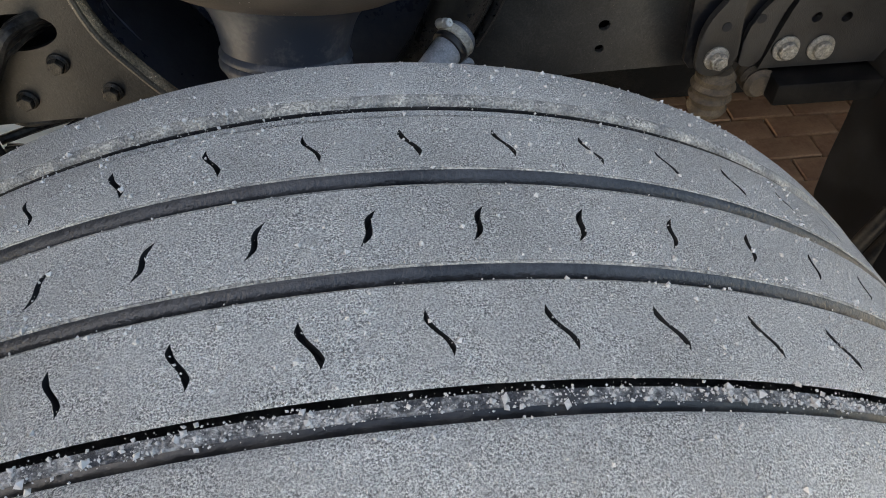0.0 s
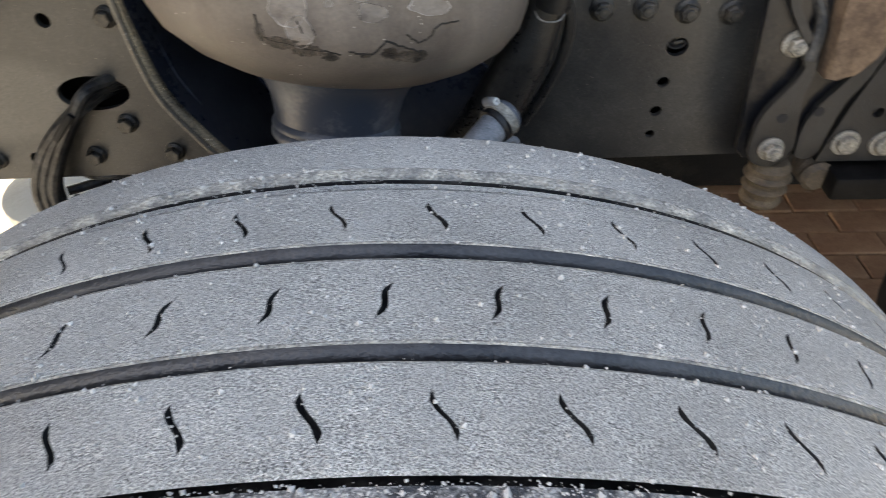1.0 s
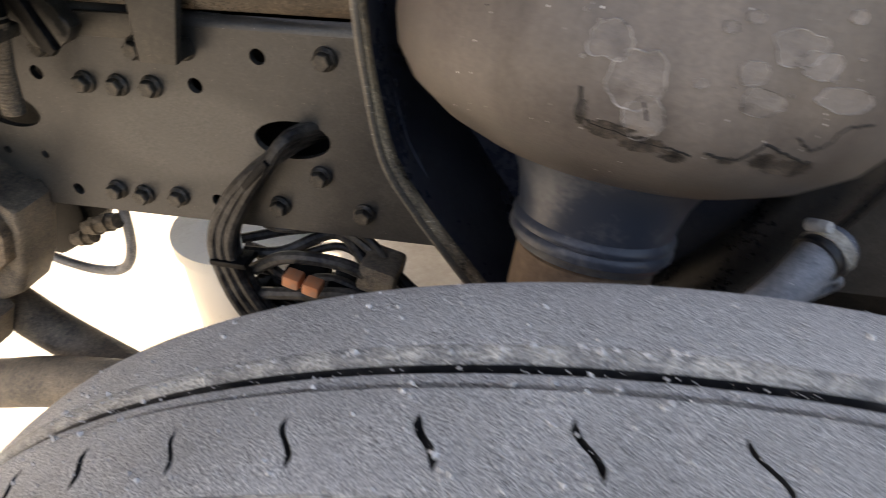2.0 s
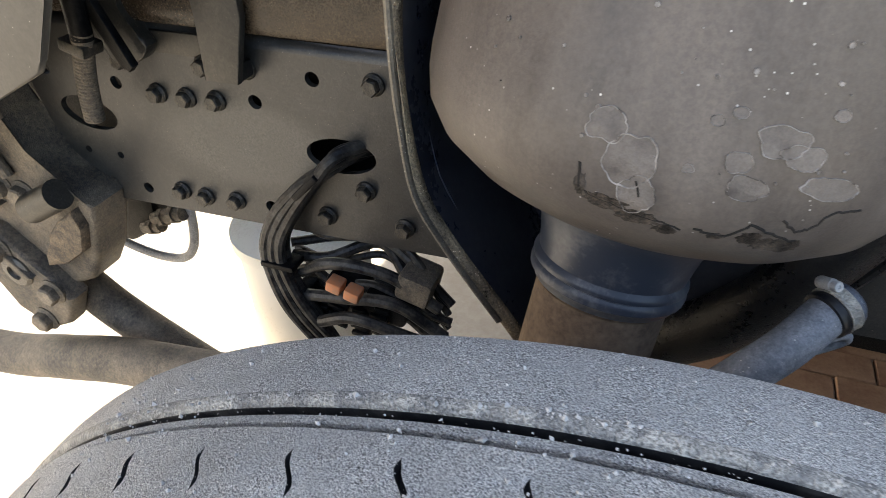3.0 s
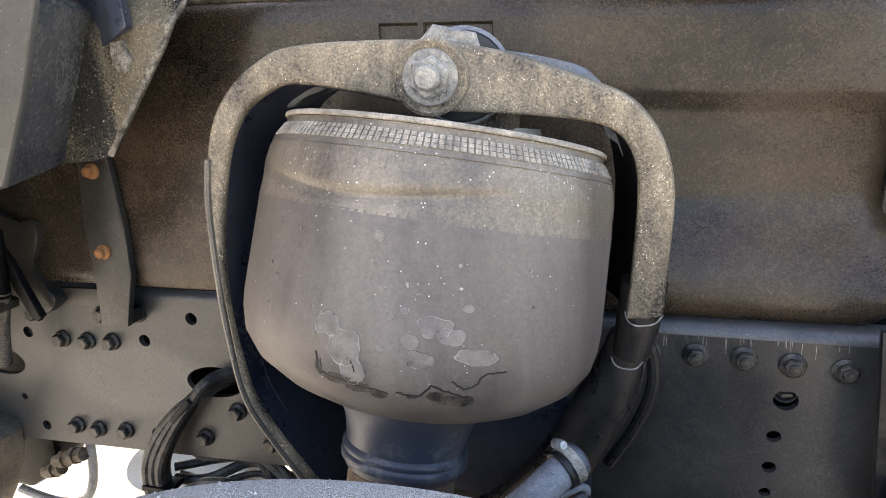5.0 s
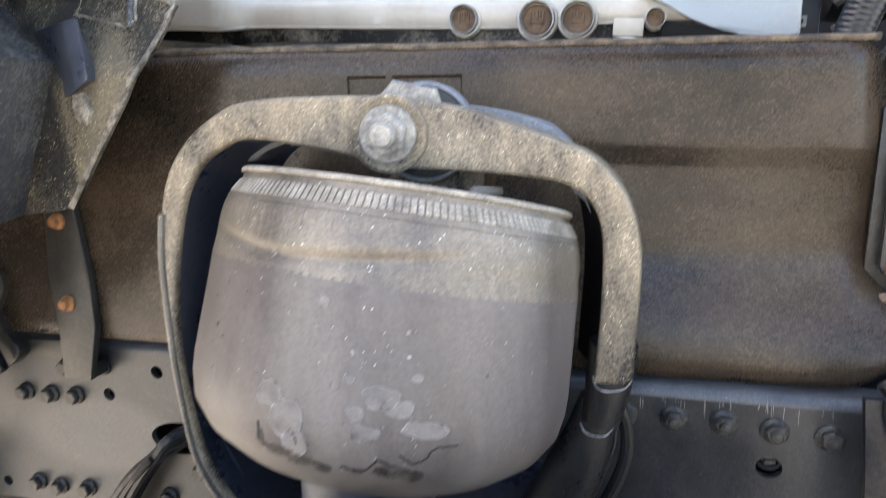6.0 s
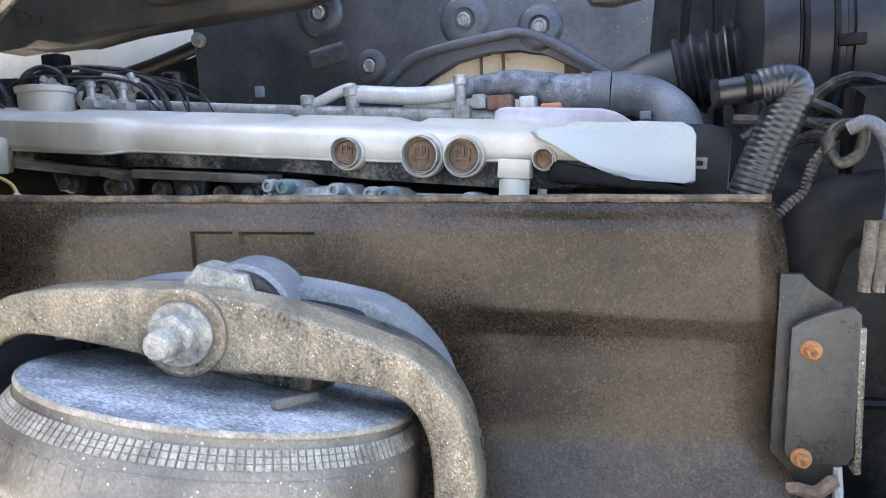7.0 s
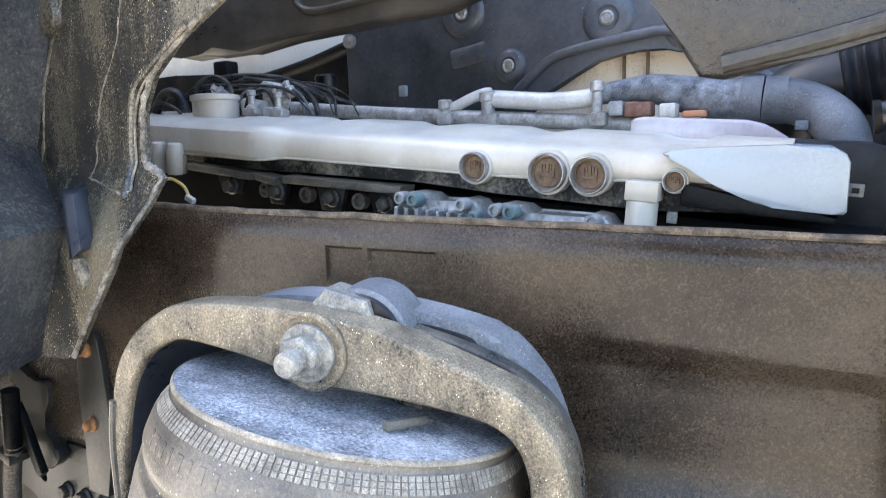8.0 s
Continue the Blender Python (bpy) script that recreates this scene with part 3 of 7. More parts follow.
for _ in range(15000):
    a, v = rng.uniform(-0.62, 0.62), rng.choice([rng.uniform(-0.14, 0.14)] * 12 + [rng.gauss(0.095, 0.002), rng.gauss(-0.098, 0.003), rng.gauss(-0.098, 0.003), rng.gauss(-0.029, 0.002)])
    if any(v0 < v < v1 for v0, v1 in ((0.02, 0.0318), (-0.0415, -0.0322), (-0.1065, -0.103), (0.087, 0.093))):
        continue
    s = min(0.0017, 0.00029 * math.exp(rng.gauss(0, 0.65)))
    s *= 1.2 if -0.102 < v < -0.094 else 1.0
    low = 0.0022 if -0.103 < v < -0.0925 else 0.0011 if 0.0785 < v < 0.087 else 0.0
    turn = Matrix.Rotation(rng.uniform(0, 3), 3, (rng.gauss(0, 1), rng.gauss(0, 1), rng.gauss(0, 1) + 0.01))
    ends = [bm.verts.new(on_tyre(a, v, crown(v) - low + s * 0.3) + turn @ Vector(q) * s * rng.uniform(0.7, 1.4)) for q in ((1, 0, 0), (0, 1, 0), (-1, 0, 0), (0, -1, 0), (0, 0, 1), (0, 0, -1))]
    for i in range(4):
        bm.faces.new((ends[i], ends[(i + 1) % 4], ends[4]))
        bm.faces.new((ends[(i + 1) % 4], ends[i], ends[5]))
tagged(single("tread_grit", bm, GRIT, "pale grit and small stones stuck on the tyre tread", "grit"), kind="stuff")


# ---- the air spring ----
LEAN, BACK = 7.5, -12.4
SPRING = pose(-0.0434, 0.7517, 1.092, BACK, LEAN, 0)
spring = thing("air_spring", "dusty grey rolling-lobe air spring with cracked lower fold", "air spring", tuple(SPRING.translation))
LOBE = ((0.085, -0.118), (0.10, -0.1145), (0.124, -0.103), (0.146, -0.086), (0.1575, -0.068), (0.1610, -0.050), (0.1615, -0.035), (0.1605, -0.015), (0.1592, 0.01), (0.1580, 0.035),
        (0.1576, 0.047), (0.1573, 0.049), (0.1567, 0.054), (0.1560, 0.060), (0.1558, 0.066), (0.1555, 0.075), (0.1530, 0.088), (0.1480, 0.099), (0.1425, 0.1065), (0.132, 0.111), (0.10, 0.112))
bm = bmesh.new()
lathe(bm, ((0.05, -0.10), (0.052, -0.120), (0.066, -0.1215)) + LOBE[:12], SPRING, 128)
lobe = part("bellows", bm, BELLOW, spring, "purple-brown rubber bellows with pale water stains")
CREASE = ((-150, 0.074), (-124, 0.063), (-112, 0.0585), (-100, 0.0571), (-85, 0.0605), (-64, 0.0678), (-48, 0.078))


def dented(angle, r, h):
    """The upper wall is pressed in along one slack crease that fades out at both ends."""
    a = math.degrees(angle)
    a = a - 360 if a > 180 else a
    if not -150 < a < -48:
        return r
    mid = float(np.interp(a, [q[0] for q in CREASE], [q[1] for q in CREASE]))
    fade = max(0.0, min(1.0, (a + 150) / 30, (-48 - a) / 30))
    return r + fade * (0.0006 * math.exp(-((h - mid - 0.0105) / 0.005) ** 2) - 0.0030 * math.exp(-((h - mid) / 0.0042) ** 2))


bm = bmesh.new()
rings, wall = [], [(float(np.interp(h, [q[1] for q in LOBE[10:]], [q[0] for q in LOBE[10:]])), h) for h in [0.047 + 0.0015 * k for k in range(42)]] + list(LOBE[-2:])
for r, h in wall:
    rings.append([bm.verts.new(SPRING @ Vector((dented(2 * math.pi * k / 160, r, h) * math.cos(2 * math.pi * k / 160), dented(2 * math.pi * k / 160, r, h) * math.sin(2 * math.pi * k / 160), h))) for k in range(160)])
for a, b in zip(rings, rings[1:]):
    for k in range(160):
        bm.faces.new((a[k], a[(k + 1) % 160], b[(k + 1) % 160], b[k]))
part("upper_bellows", bm, BELLOW_TOP, spring, "beige dusty upper wall of the bellows with a slack crease")
bm = bmesh.new()
lathe(bm, [(0.10, 0.1135), (0.1414, 0.1140), (0.1414, 0.1172), (0.10, 0.1178), (0.05, 0.118)], SPRING, 96)
plate = part("top_plate", bm, TOPDUST, spring, "round steel plate under thick grey dust")
bm = bmesh.new()
lathe(bm, [(0.1410, 0.1132), (0.1424, 0.1132), (0.1432, 0.1140), (0.1432, 0.1158), (0.1426, 0.1168), (0.1418, 0.1175), (0.1410, 0.1172)], SPRING, 96, True)
part("rim", bm, BAND, plate, "thin beige dusty rim")
# the bead: a band of small raised blocks below the plate
bm = bmesh.new()
for row in range(3):
    f = (row + 0.5) / 3
    for k in range(180):
        m = SPRING @ Matrix.Rotation(2 * math.pi * k / 180, 4, "Z") @ pose(0.1424 + 0.0068 * f, 0, 0.1074 - 0.0106 * f, 0, -32.8, 0)
        bmesh.ops.create_cube(bm, size=1, matrix=m @ Matrix.Diagonal((0.0019, 0.0038, 0.0037, 1)))
tagged(part("bead_band", bm, BAND, spring, "ring of small moulded blocks caked with dust", 20), kind="stuff")
bm = bmesh.new()
lathe(bm, [(0.139, 0.1140), (0.1408, 0.1128), (0.1416, 0.1085), (0.1420, 0.1080), (0.1520, 0.0925), (0.150, 0.0915)], SPRING, 96)
part("bead", bm, BELLOW_TOP, spring)
# moulded marks that cannot be read
for k, (w, gap) in enumerate(((0.005, 0), (0.006, 0), (0.006, 0.004), (0.004, 0), (0.007, 0.006), (0.004, 0), (0.006, 0), (0.006, 0))):
    a = radians(-117 + k * 4.4)
    bm = bmesh.new()
    box(bm, (0, 0, 0), (0.0012, w, 0.011), 0.0004)
    bmesh.ops.transform(bm, matrix=SPRING @ Matrix.Rotation(a, 4, "Z") @ pose(0.1534, 0, 0.0845, 0, -12, 0), verts=bm.verts)
    part("moulded_mark", bm, BELLOW_TOP, spring)
bm = bmesh.new()
lathe(bm, [(0.05, -0.112), (0.080, -0.1165), (0.0790, -0.1195), (0.0715, -0.1265), (0.0655, -0.135), (0.0612, -0.145), (0.0588, -0.156), (0.0568, -0.168), (0.0596, -0.1715), (0.0600, -0.1735), (0.0596, -0.1755), (0.0580, -0.1765), (0.0596, -0.1785), (0.0604, -0.181), (0.0600, -0.1845), (0.0575, -0.187), (0.0552, -0.192), (0.050, -0.194)], SPRING, 64)
part("collar", bm, COLLAR, spring, "glossy blue-black plastic collar")
bm = bmesh.new()
lathe(bm, [(0.044, -0.19), (0.0515, -0.196), (0.052, -0.28), (0.058, -0.31), (0.06, -0.38)], SPRING, 48)
part("piston", bm, RUSTY_PLATE, spring, "brown piston below the collar")


def lobe_radius(h):
    return float(np.interp(h, [q[1] for q in LOBE], [q[0] for q in LOBE]))


def on_lobe(angle, h, lift=0.0):
    return SPRING @ Vector(((lobe_radius(h) + lift) * math.cos(angle), (lobe_radius(h) + lift) * math.sin(angle), h))


def blot(name, angle, h, w, tall, material, seed, lift=0.0006, label="", rim_lift=0.0):
    """A thin flake or dried patch with a ragged rim that follows the bellows."""
    rng = random.Random(seed)
    bm = bmesh.new()
    rim, n = [], 40
    for k in range(n):
        a = 2 * math.pi * k / n
        s = 1 + 0.28 * noise.noise((math.cos(a) * 1.7 + seed, math.sin(a) * 1.7, seed * 0.7)) + (0.45 if material == OXIDE else 0.08) * noise.noise((math.cos(a) * 6 + seed, math.sin(a) * 6, seed))
        rim.append((w * s * math.cos(a), tall * s * math.sin(a)))
    rings = []
    for f, l in ((1.0, -0.0003), (0.985, lift + rim_lift), (0.955, lift + rim_lift), (0.93, lift), (0.5, lift), (0.2, lift)):
        rings.append([bm.verts.new(on_lobe(angle + x * f / 0.16, h + z * f, l)) for x, z in rim])
    for a, b in zip(rings, rings[1:]):
        for k in range(n):
            bm.faces.new((a[k], a[(k + 1) % n], b[(k + 1) % n], b[k]))
    bm.faces.new(rings[-1])
    for k, f in enumerate(bm.faces):
        f.material_index = 1 if rim_lift and k < 3 * n else 0
    part(name, bm, material, lobe, label).data.materials.append(DROP)


def crack(points, wide=0.0012):
    path = smooth_path([(a, h, 0) for a, h in points], 5)
    path = [(q.x + 0.012 * noise.noise((q.x * 60, q.y * 60, 3)), q.y + 0.0016 * noise.noise((q.x * 80, q.y * 90, 9))) for q in path]
    bm = bmesh.new()
    tube(bm, [on_lobe(a, h, -0.0002) for a, h in path], wide, 6, 1)
    part("crack", bm, CRACK, lobe)


# ---- the yoke over the spring ----
yoke = thing("suspension_yoke", "dusty forged iron yoke arching over the air spring", "bracket", (-0.024, 0.7225, 1.0))
TWIST = 0.19


def shear(bm, x0=-0.024):
    """The yoke stands a little across: its right leg lies farther in than its left."""
    for v in bm.verts:
        v.co.y += TWIST * (v.co.x - x0)
    return bm


def round_off(points):
    return [(q.x, q.z) for q in smooth_path([(x, 0, z) for x, z in points], 3)]


def rounded_slab(outline, y0, y1, r):
    """A plate whose front edge is rolled over evenly all round."""
    bm = bmesh.new()
    n = len(outline)
    pts = [Vector(q) for q in outline]
    turn = sum(pts[i].x * pts[(i + 1) % n].y - pts[(i + 1) % n].x * pts[i].y for i in range(n))
    inward = []
    for i in range(n):
        d = (pts[(i + 1) % n] - pts[i - 1]).normalized()
        inward.append(Vector((-d.y, d.x)) * (1 if turn > 0 else -1))
    rings = []
    for f in (0, 22, 45, 67, 90):
        inset, y = r * (1 - math.cos(radians(f))), y0 + r * (1 - math.sin(radians(f)))
        rings.append([bm.verts.new((p.x + q.x * inset, y, p.y + q.y * inset)) for p, q in zip(pts, inward)])
    rings.insert(0, [bm.verts.new((p.x, y1, p.y)) for p in pts])
    for a, b in zip(rings, rings[1:]):
        for i in range(n):
            bm.faces.new((a[i], a[(i + 1) % n], b[(i + 1) % n], b[i]))
    bm.faces.new(rings[-1])
    bm.faces.new(rings[0][::-1])
    bmesh.ops.recalc_face_normals(bm, faces=bm.faces)
    return bm


outer = [(-0.12, 0.80), (-0.15, 0.850), (-0.170, 0.882), (-0.198, 0.93), (-0.217, 0.972), (-0.224, 1.03), (-0.2265, 1.08), (-0.2255, 1.156), (-0.220, 1.2), (-0.209, 1.235), (-0.189, 1.262), (-0.164, 1.280),
         (-0.140, 1.289), (-0.085, 1.291), (-0.025, 1.288), (0.034, 1.276), (0.066, 1.264), (0.106, 1.248), (0.128, 1.238), (0.1445, 1.223), (0.1572, 1.204), (0.1655, 1.180), (0.1690, 1.14), (0.1635, 1.047)]
inner = [(0.132, 1.047), (0.138, 1.12), (0.139, 1.160), (0.136, 1.185), (0.126, 1.204), (0.108, 1.216), (0.075, 1.222), (0.039, 1.227), (-0.022, 1.233), (-0.058, 1.243), (-0.09, 1.251), (-0.138, 1.259), (-0.163, 1.251), (-0.182, 1.236),
         (-0.197, 1.21), (-0.208, 1.17), (-0.2165, 1.12), (-0.219, 1.07), (-0.216, 1.025), (-0.207, 0.972), (-0.188, 0.932), (-0.161, 0.888), (-0.141, 0.857), (-0.110, 0.805)]
outer_edge = outer[1:9]
bm = shear(rounded_slab(round_off(outer) + round_off(inner), 0.7225, 0.752, 0.0042))
wobble(bm, 30, 0.0006)
part("front_arm", bm, FORGED, yoke)
# the deep inner face of the arm's right side; darker iron paints in its shade
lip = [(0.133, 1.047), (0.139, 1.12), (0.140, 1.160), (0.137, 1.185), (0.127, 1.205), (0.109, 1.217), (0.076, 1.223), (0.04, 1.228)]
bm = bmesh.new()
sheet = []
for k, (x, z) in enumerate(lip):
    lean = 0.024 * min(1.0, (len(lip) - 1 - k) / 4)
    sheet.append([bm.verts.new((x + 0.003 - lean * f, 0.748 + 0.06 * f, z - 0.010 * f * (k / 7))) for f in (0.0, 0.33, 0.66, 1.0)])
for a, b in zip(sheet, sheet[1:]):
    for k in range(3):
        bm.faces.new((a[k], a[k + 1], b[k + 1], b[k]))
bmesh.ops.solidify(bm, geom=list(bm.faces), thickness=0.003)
part("inner_face", shear(bm), FORGED_DARK, yoke, "inner face of the yoke, shade put into its colour")
# channel inside the left shoulder, with the hollow's shade in its colour
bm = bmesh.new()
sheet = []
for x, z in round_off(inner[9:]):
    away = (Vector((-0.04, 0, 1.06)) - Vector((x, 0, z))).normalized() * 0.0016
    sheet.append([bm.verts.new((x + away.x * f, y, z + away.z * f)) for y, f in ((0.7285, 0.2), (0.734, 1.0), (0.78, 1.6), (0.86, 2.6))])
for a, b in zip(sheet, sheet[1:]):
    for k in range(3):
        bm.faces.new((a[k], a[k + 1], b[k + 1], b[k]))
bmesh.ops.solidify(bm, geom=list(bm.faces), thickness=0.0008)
part("channel", shear(bm), WEB, yoke, "channel inside the yoke's shoulder, shade in its colour")
# thin tube added along the leg's outer edge for its highlight
bm = bmesh.new()
tube(bm, [(x + 0.0022, 0.7225, z) for x, z in outer_edge], 0.0028, 8, 4)
part("highlight_rim", shear(bm), FORGED_LEG, yoke, "thin rim added for the highlight along the leg")
rib_line = [(0.030, 1.268), (0.066, 1.258), (0.100, 1.245), (0.122, 1.232), (0.139, 1.215), (0.150, 1.196), (0.157, 1.172), (0.160, 1.13), (0.156, 1.06)]
rib_inner = [(0.146, 1.06), (0.149, 1.13), (0.147, 1.168), (0.140, 1.190), (0.129, 1.206), (0.114, 1.221), (0.094, 1.233), (0.062, 1.246), (0.030, 1.256)]
bm = shear(rounded_slab(round_off(rib_line) + round_off(rib_inner), 0.770, 0.782, 0.003))
part("rear_rib", bm, FORGED_LEG, yoke, "dark rib behind the front arm")
outer_b = [(-0.186, 1.236), (-0.176, 1.257), (-0.126, 1.281), (-0.072, 1.286), (0.012, 1.280), (0.080, 1.264), (0.098, 1.252), (0.111, 1.238), (0.124, 1.219), (0.134, 1.193), (0.142, 1.162), (0.146, 1.138), (0.146, 1.03)]
inner_b = [(0.132, 1.03), (0.134, 1.138), (0.126, 1.180), (0.106, 1.214), (0.06, 1.240), (-0.072, 1.260), (-0.13, 1.262), (-0.168, 1.238)]
bm = shear(slab(bmesh.new(), round_off(outer_b) + round_off(inner_b), 0.800, 0.835, 0.005, 3), 0.06)
part("rear_arm", bm, GREYDUST, yoke, "grey dusted rear arm")
# a near-black slab on the rear arm paints the shade of its slot
bm = bmesh.new()
slab(bm, round_off([(0.016, 1.260), (0.020, 1.267), (0.037, 1.267), (0.068, 1.260), (0.076, 1.253), (0.070, 1.247), (0.047, 1.250), (0.020, 1.254)]), 0.7975, 0.801, 0.001)
part("slot", shear(bm, 0.06), SIPE, yoke, "dark slab standing in for a slot in the rear arm")
# left leg: the deep web behind its narrow front edge, shade painted in
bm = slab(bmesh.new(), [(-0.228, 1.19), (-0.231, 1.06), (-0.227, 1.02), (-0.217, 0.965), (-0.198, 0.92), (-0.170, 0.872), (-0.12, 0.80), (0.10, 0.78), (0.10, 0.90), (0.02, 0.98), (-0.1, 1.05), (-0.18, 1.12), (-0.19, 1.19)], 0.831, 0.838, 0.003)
part("web", bm, WEB, yoke, "inner web with its shade painted blue-black")
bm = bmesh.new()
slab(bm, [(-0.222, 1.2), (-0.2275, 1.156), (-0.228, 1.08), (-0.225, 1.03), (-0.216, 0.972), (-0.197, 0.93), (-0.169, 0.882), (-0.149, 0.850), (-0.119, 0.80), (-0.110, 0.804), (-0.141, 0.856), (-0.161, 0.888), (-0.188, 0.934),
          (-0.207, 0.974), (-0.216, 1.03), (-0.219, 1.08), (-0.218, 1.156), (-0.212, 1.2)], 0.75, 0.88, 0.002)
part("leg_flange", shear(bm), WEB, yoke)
# right leg: rounded end of the arm, sleeve and the arm that goes on down
bm = bmesh.new()
tube(bm, [(0.1315, 0.7555, 1.054), (0.1335, 0.7535, 1.0465), (0.139, 0.7515, 1.0430), (0.147, 0.7520, 1.0425), (0.157, 0.7545, 1.0445), (0.163, 0.7575, 1.051)], 0.0008, 8, 5)
part("worn_edge", bm, WORN_EDGE, yoke, "pale worn edge at the arm's end")
bm = bmesh.new()
tube(bm, [(0.1475, 0.780, 1.075), (0.1435, 0.780, 1.04), (0.137, 0.780, 1.003)], [float(q) for q in np.interp(range(9), (0, 4, 8), (0.0205, 0.0200, 0.0165))], 24, 4, 1.2)
part("sleeve", bm, ARM_BLACK, yoke, "black rubber sleeve")
bm = bmesh.new()
tube(bm, [(0.120, 0.768, 1.004), (0.124, 0.7625, 0.9990), (0.132, 0.7605, 0.9965), (0.142, 0.7610, 0.9975), (0.148, 0.766, 1.0025)], 0.0008, 8, 5)
part("worn_edge", bm, WORN_EDGE, yoke, "pale worn edge below the sleeve")
bm = bmesh.new()
tube(bm, [(0.135, 0.786, 1.02), (0.122, 0.79, 0.97), (0.098, 0.795, 0.915), (0.066, 0.80, 0.855), (0.028, 0.81, 0.80), (-0.03, 0.82, 0.75)], [float(q) for q in np.interp(range(31), (0, 8, 30), (0.0165, 0.026, 0.033))], 24, 6, 0.8)
part("lower_arm", bm, ARM_BLACK, yoke, "brown-black arm below the sleeve")
bm = bmesh.new()
tube(bm, [(0.150, 0.793, 0.995), (0.146, 0.794, 0.965), (0.128, 0.799, 0.912), (0.100, 0.804, 0.855)], 0.0022, 8, 5)
part("rib", bm, ARM_BLACK, yoke, "raised rib down the lower arm")
# the pivot
PIVOT = Vector((-0.024, 0.7225, 1.259))
facing_pivot = Matrix.Translation(PIVOT) @ Matrix.Rotation(math.atan(TWIST), 4, "Z") @ FACING
bm = bmesh.new()
lathe(bm, [(0.031, -0.004), (0.031, 0.002), (0.0295, 0.0036), (0.028, 0.004), (0.0268, 0.0034), (0.02, 0.0032)], facing_pivot, 40)
part("boss", bm, FORGED, yoke)
pivot_bolt = thing("pivot_bolt", "dusty hexagon nut with a threaded stud end on the yoke pivot", "bolt", tuple(PIVOT))
bm = bmesh.new()
lathe(bm, [(0.0225, 0.002), (0.0225, 0.0065), (0.0215, 0.0075)], facing_pivot, 36)
part("washer", bm, BOLT_STEEL, pivot_bolt)
bm = bmesh.new()
lathe(bm, [(0.0166, 0.007), (0.0172, 0.008), (0.0172, 0.0190), (0.0148, 0.0215), (0.0085, 0.0215)], facing_pivot @ Matrix.Rotation(0.3, 4, "Z"), 6)
part("nut", bm, BOLT_STEEL, pivot_bolt, smooth=25)
bm = bmesh.new()
profile = [(0.0090, 0.020)]
for k in range(7):
    profile += [(0.0097, 0.0222 + k * 0.0020), (0.0087, 0.0232 + k * 0.0020)]
lathe(bm, profile + [(0.0080, 0.0366), (0.003, 0.0370)], facing_pivot, 28)
part("stud", bm, BOLT_STEEL, pivot_bolt)
bush = thing("pivot_bush", "dusty round rubber and steel bush between the yoke arms", "bush", (-0.018, 0.79, 1.22))
at_bush = Matrix.Translation((-0.012, 0.785, 1.258)) @ Matrix.Rotation(math.atan(TWIST), 4, "Z") @ FACING
bm = bmesh.new()
lathe(bm, [(0.02, -0.024), (0.0405, -0.024), (0.042, -0.021), (0.042, 0.021), (0.0405, 0.023), (0.037, 0.024), (0.02, 0.024)], at_bush, 48)
part("shell", bm, GREYDUST, bush, "dusty steel bush shell")
bm = bmesh.new()
lathe(bm, [(0.02, 0.024), (0.0385, 0.0243), (0.037, 0.0275), (0.0225, 0.0285)], at_bush, 40)
part("rubber", bm, GROOVE, bush, "black rubber ring")
bm = bmesh.new()
lathe(bm, [(0.032, -0.016), (0.0365, -0.014), (0.0365, 0.012), (0.034, 0.015), (0.012, 0.0155)], Matrix.Translation((-0.020, 0.7615, 1.2665)) @ Matrix.Rotation(math.atan(TWIST), 4, "Z") @ FACING @ Matrix.Rotation(radians(-14), 4, "Z"), 6)
part("bolt_head", bm, BOLT_STEEL, bush, "pale dusty hexagon head", smooth=20)
# small parts lying on the plate under the yoke
bm = bmesh.new()
box(bm, tuple(SPRING @ Vector((0.078, -0.045, 0.124))), (0.036, 0.008, 0.007), 0.002, (BACK, LEAN, 66))
part("stop", bm, FORGED_LEG, plate)
bm = bmesh.new()
box(bm, tuple(SPRING @ Vector((-0.05, 0.01, 0.122))), (0.06, 0.012, 0.007), 0.002, (BACK, LEAN, 12))
part("stop", bm, FORGED_LEG, plate)
bm = bmesh.new()
box(bm, tuple(SPRING @ Vector((0.02, 0.03, 0.136))), (0.09, 0.05, 0.036), 0.006, (BACK, LEAN, 0))
part("seat_block", bm, FORGED, plate)

# ---- chassis rail ----
RAIL_Y, RAIL_LOW, RAIL_TOP = 0.854, 0.772, 1.014


def ring_of(x, z, rx, rz, n=14, turn=0.0):
    c, s = math.cos(turn), math.sin(turn)
    return [(x + rx * math.cos(2 * math.pi * k / n) * c - rz * math.sin(2 * math.pi * k / n) * s, z + rx * math.cos(2 * math.pi * k / n) * s + rz * math.sin(2 * math.pi * k / n) * c) for k in range(n)]


def pierced(outline, holes, y0, y1):
    """A plate with real holes through it."""
    bm = bmesh.new()
    loops = [outline] + holes
    edges, loop_verts = [], []
    for loop in loops:
        vs = [bm.verts.new((x, y0, z)) for x, z in loop]
        loop_verts.append(vs)
        edges += [bm.edges.new((vs[i], vs[(i + 1) % len(vs)])) for i in range(len(vs))]
    bmesh.ops.triangle_fill(bm, use_beauty=True, use_dissolve=False, edges=edges)
    made = bmesh.ops.extrude_face_region(bm, geom=list(bm.faces))
    bmesh.ops.translate(bm, verts=[v for v in made["geom"] if isinstance(v, bmesh.types.BMVert)], vec=(0, y1 - y0, 0))
    return bm


def skew(bm):
    """The rail runs a little inwards and down towards the rear."""
    for v in bm.verts:
        v.co.y += 0.035 * (v.co.x + 0.5)
        v.co.z -= 0.026 * (v.co.x + 0.5) * (v.co.z - RAIL_LOW) / (RAIL_TOP - RAIL_LOW)
    return bm


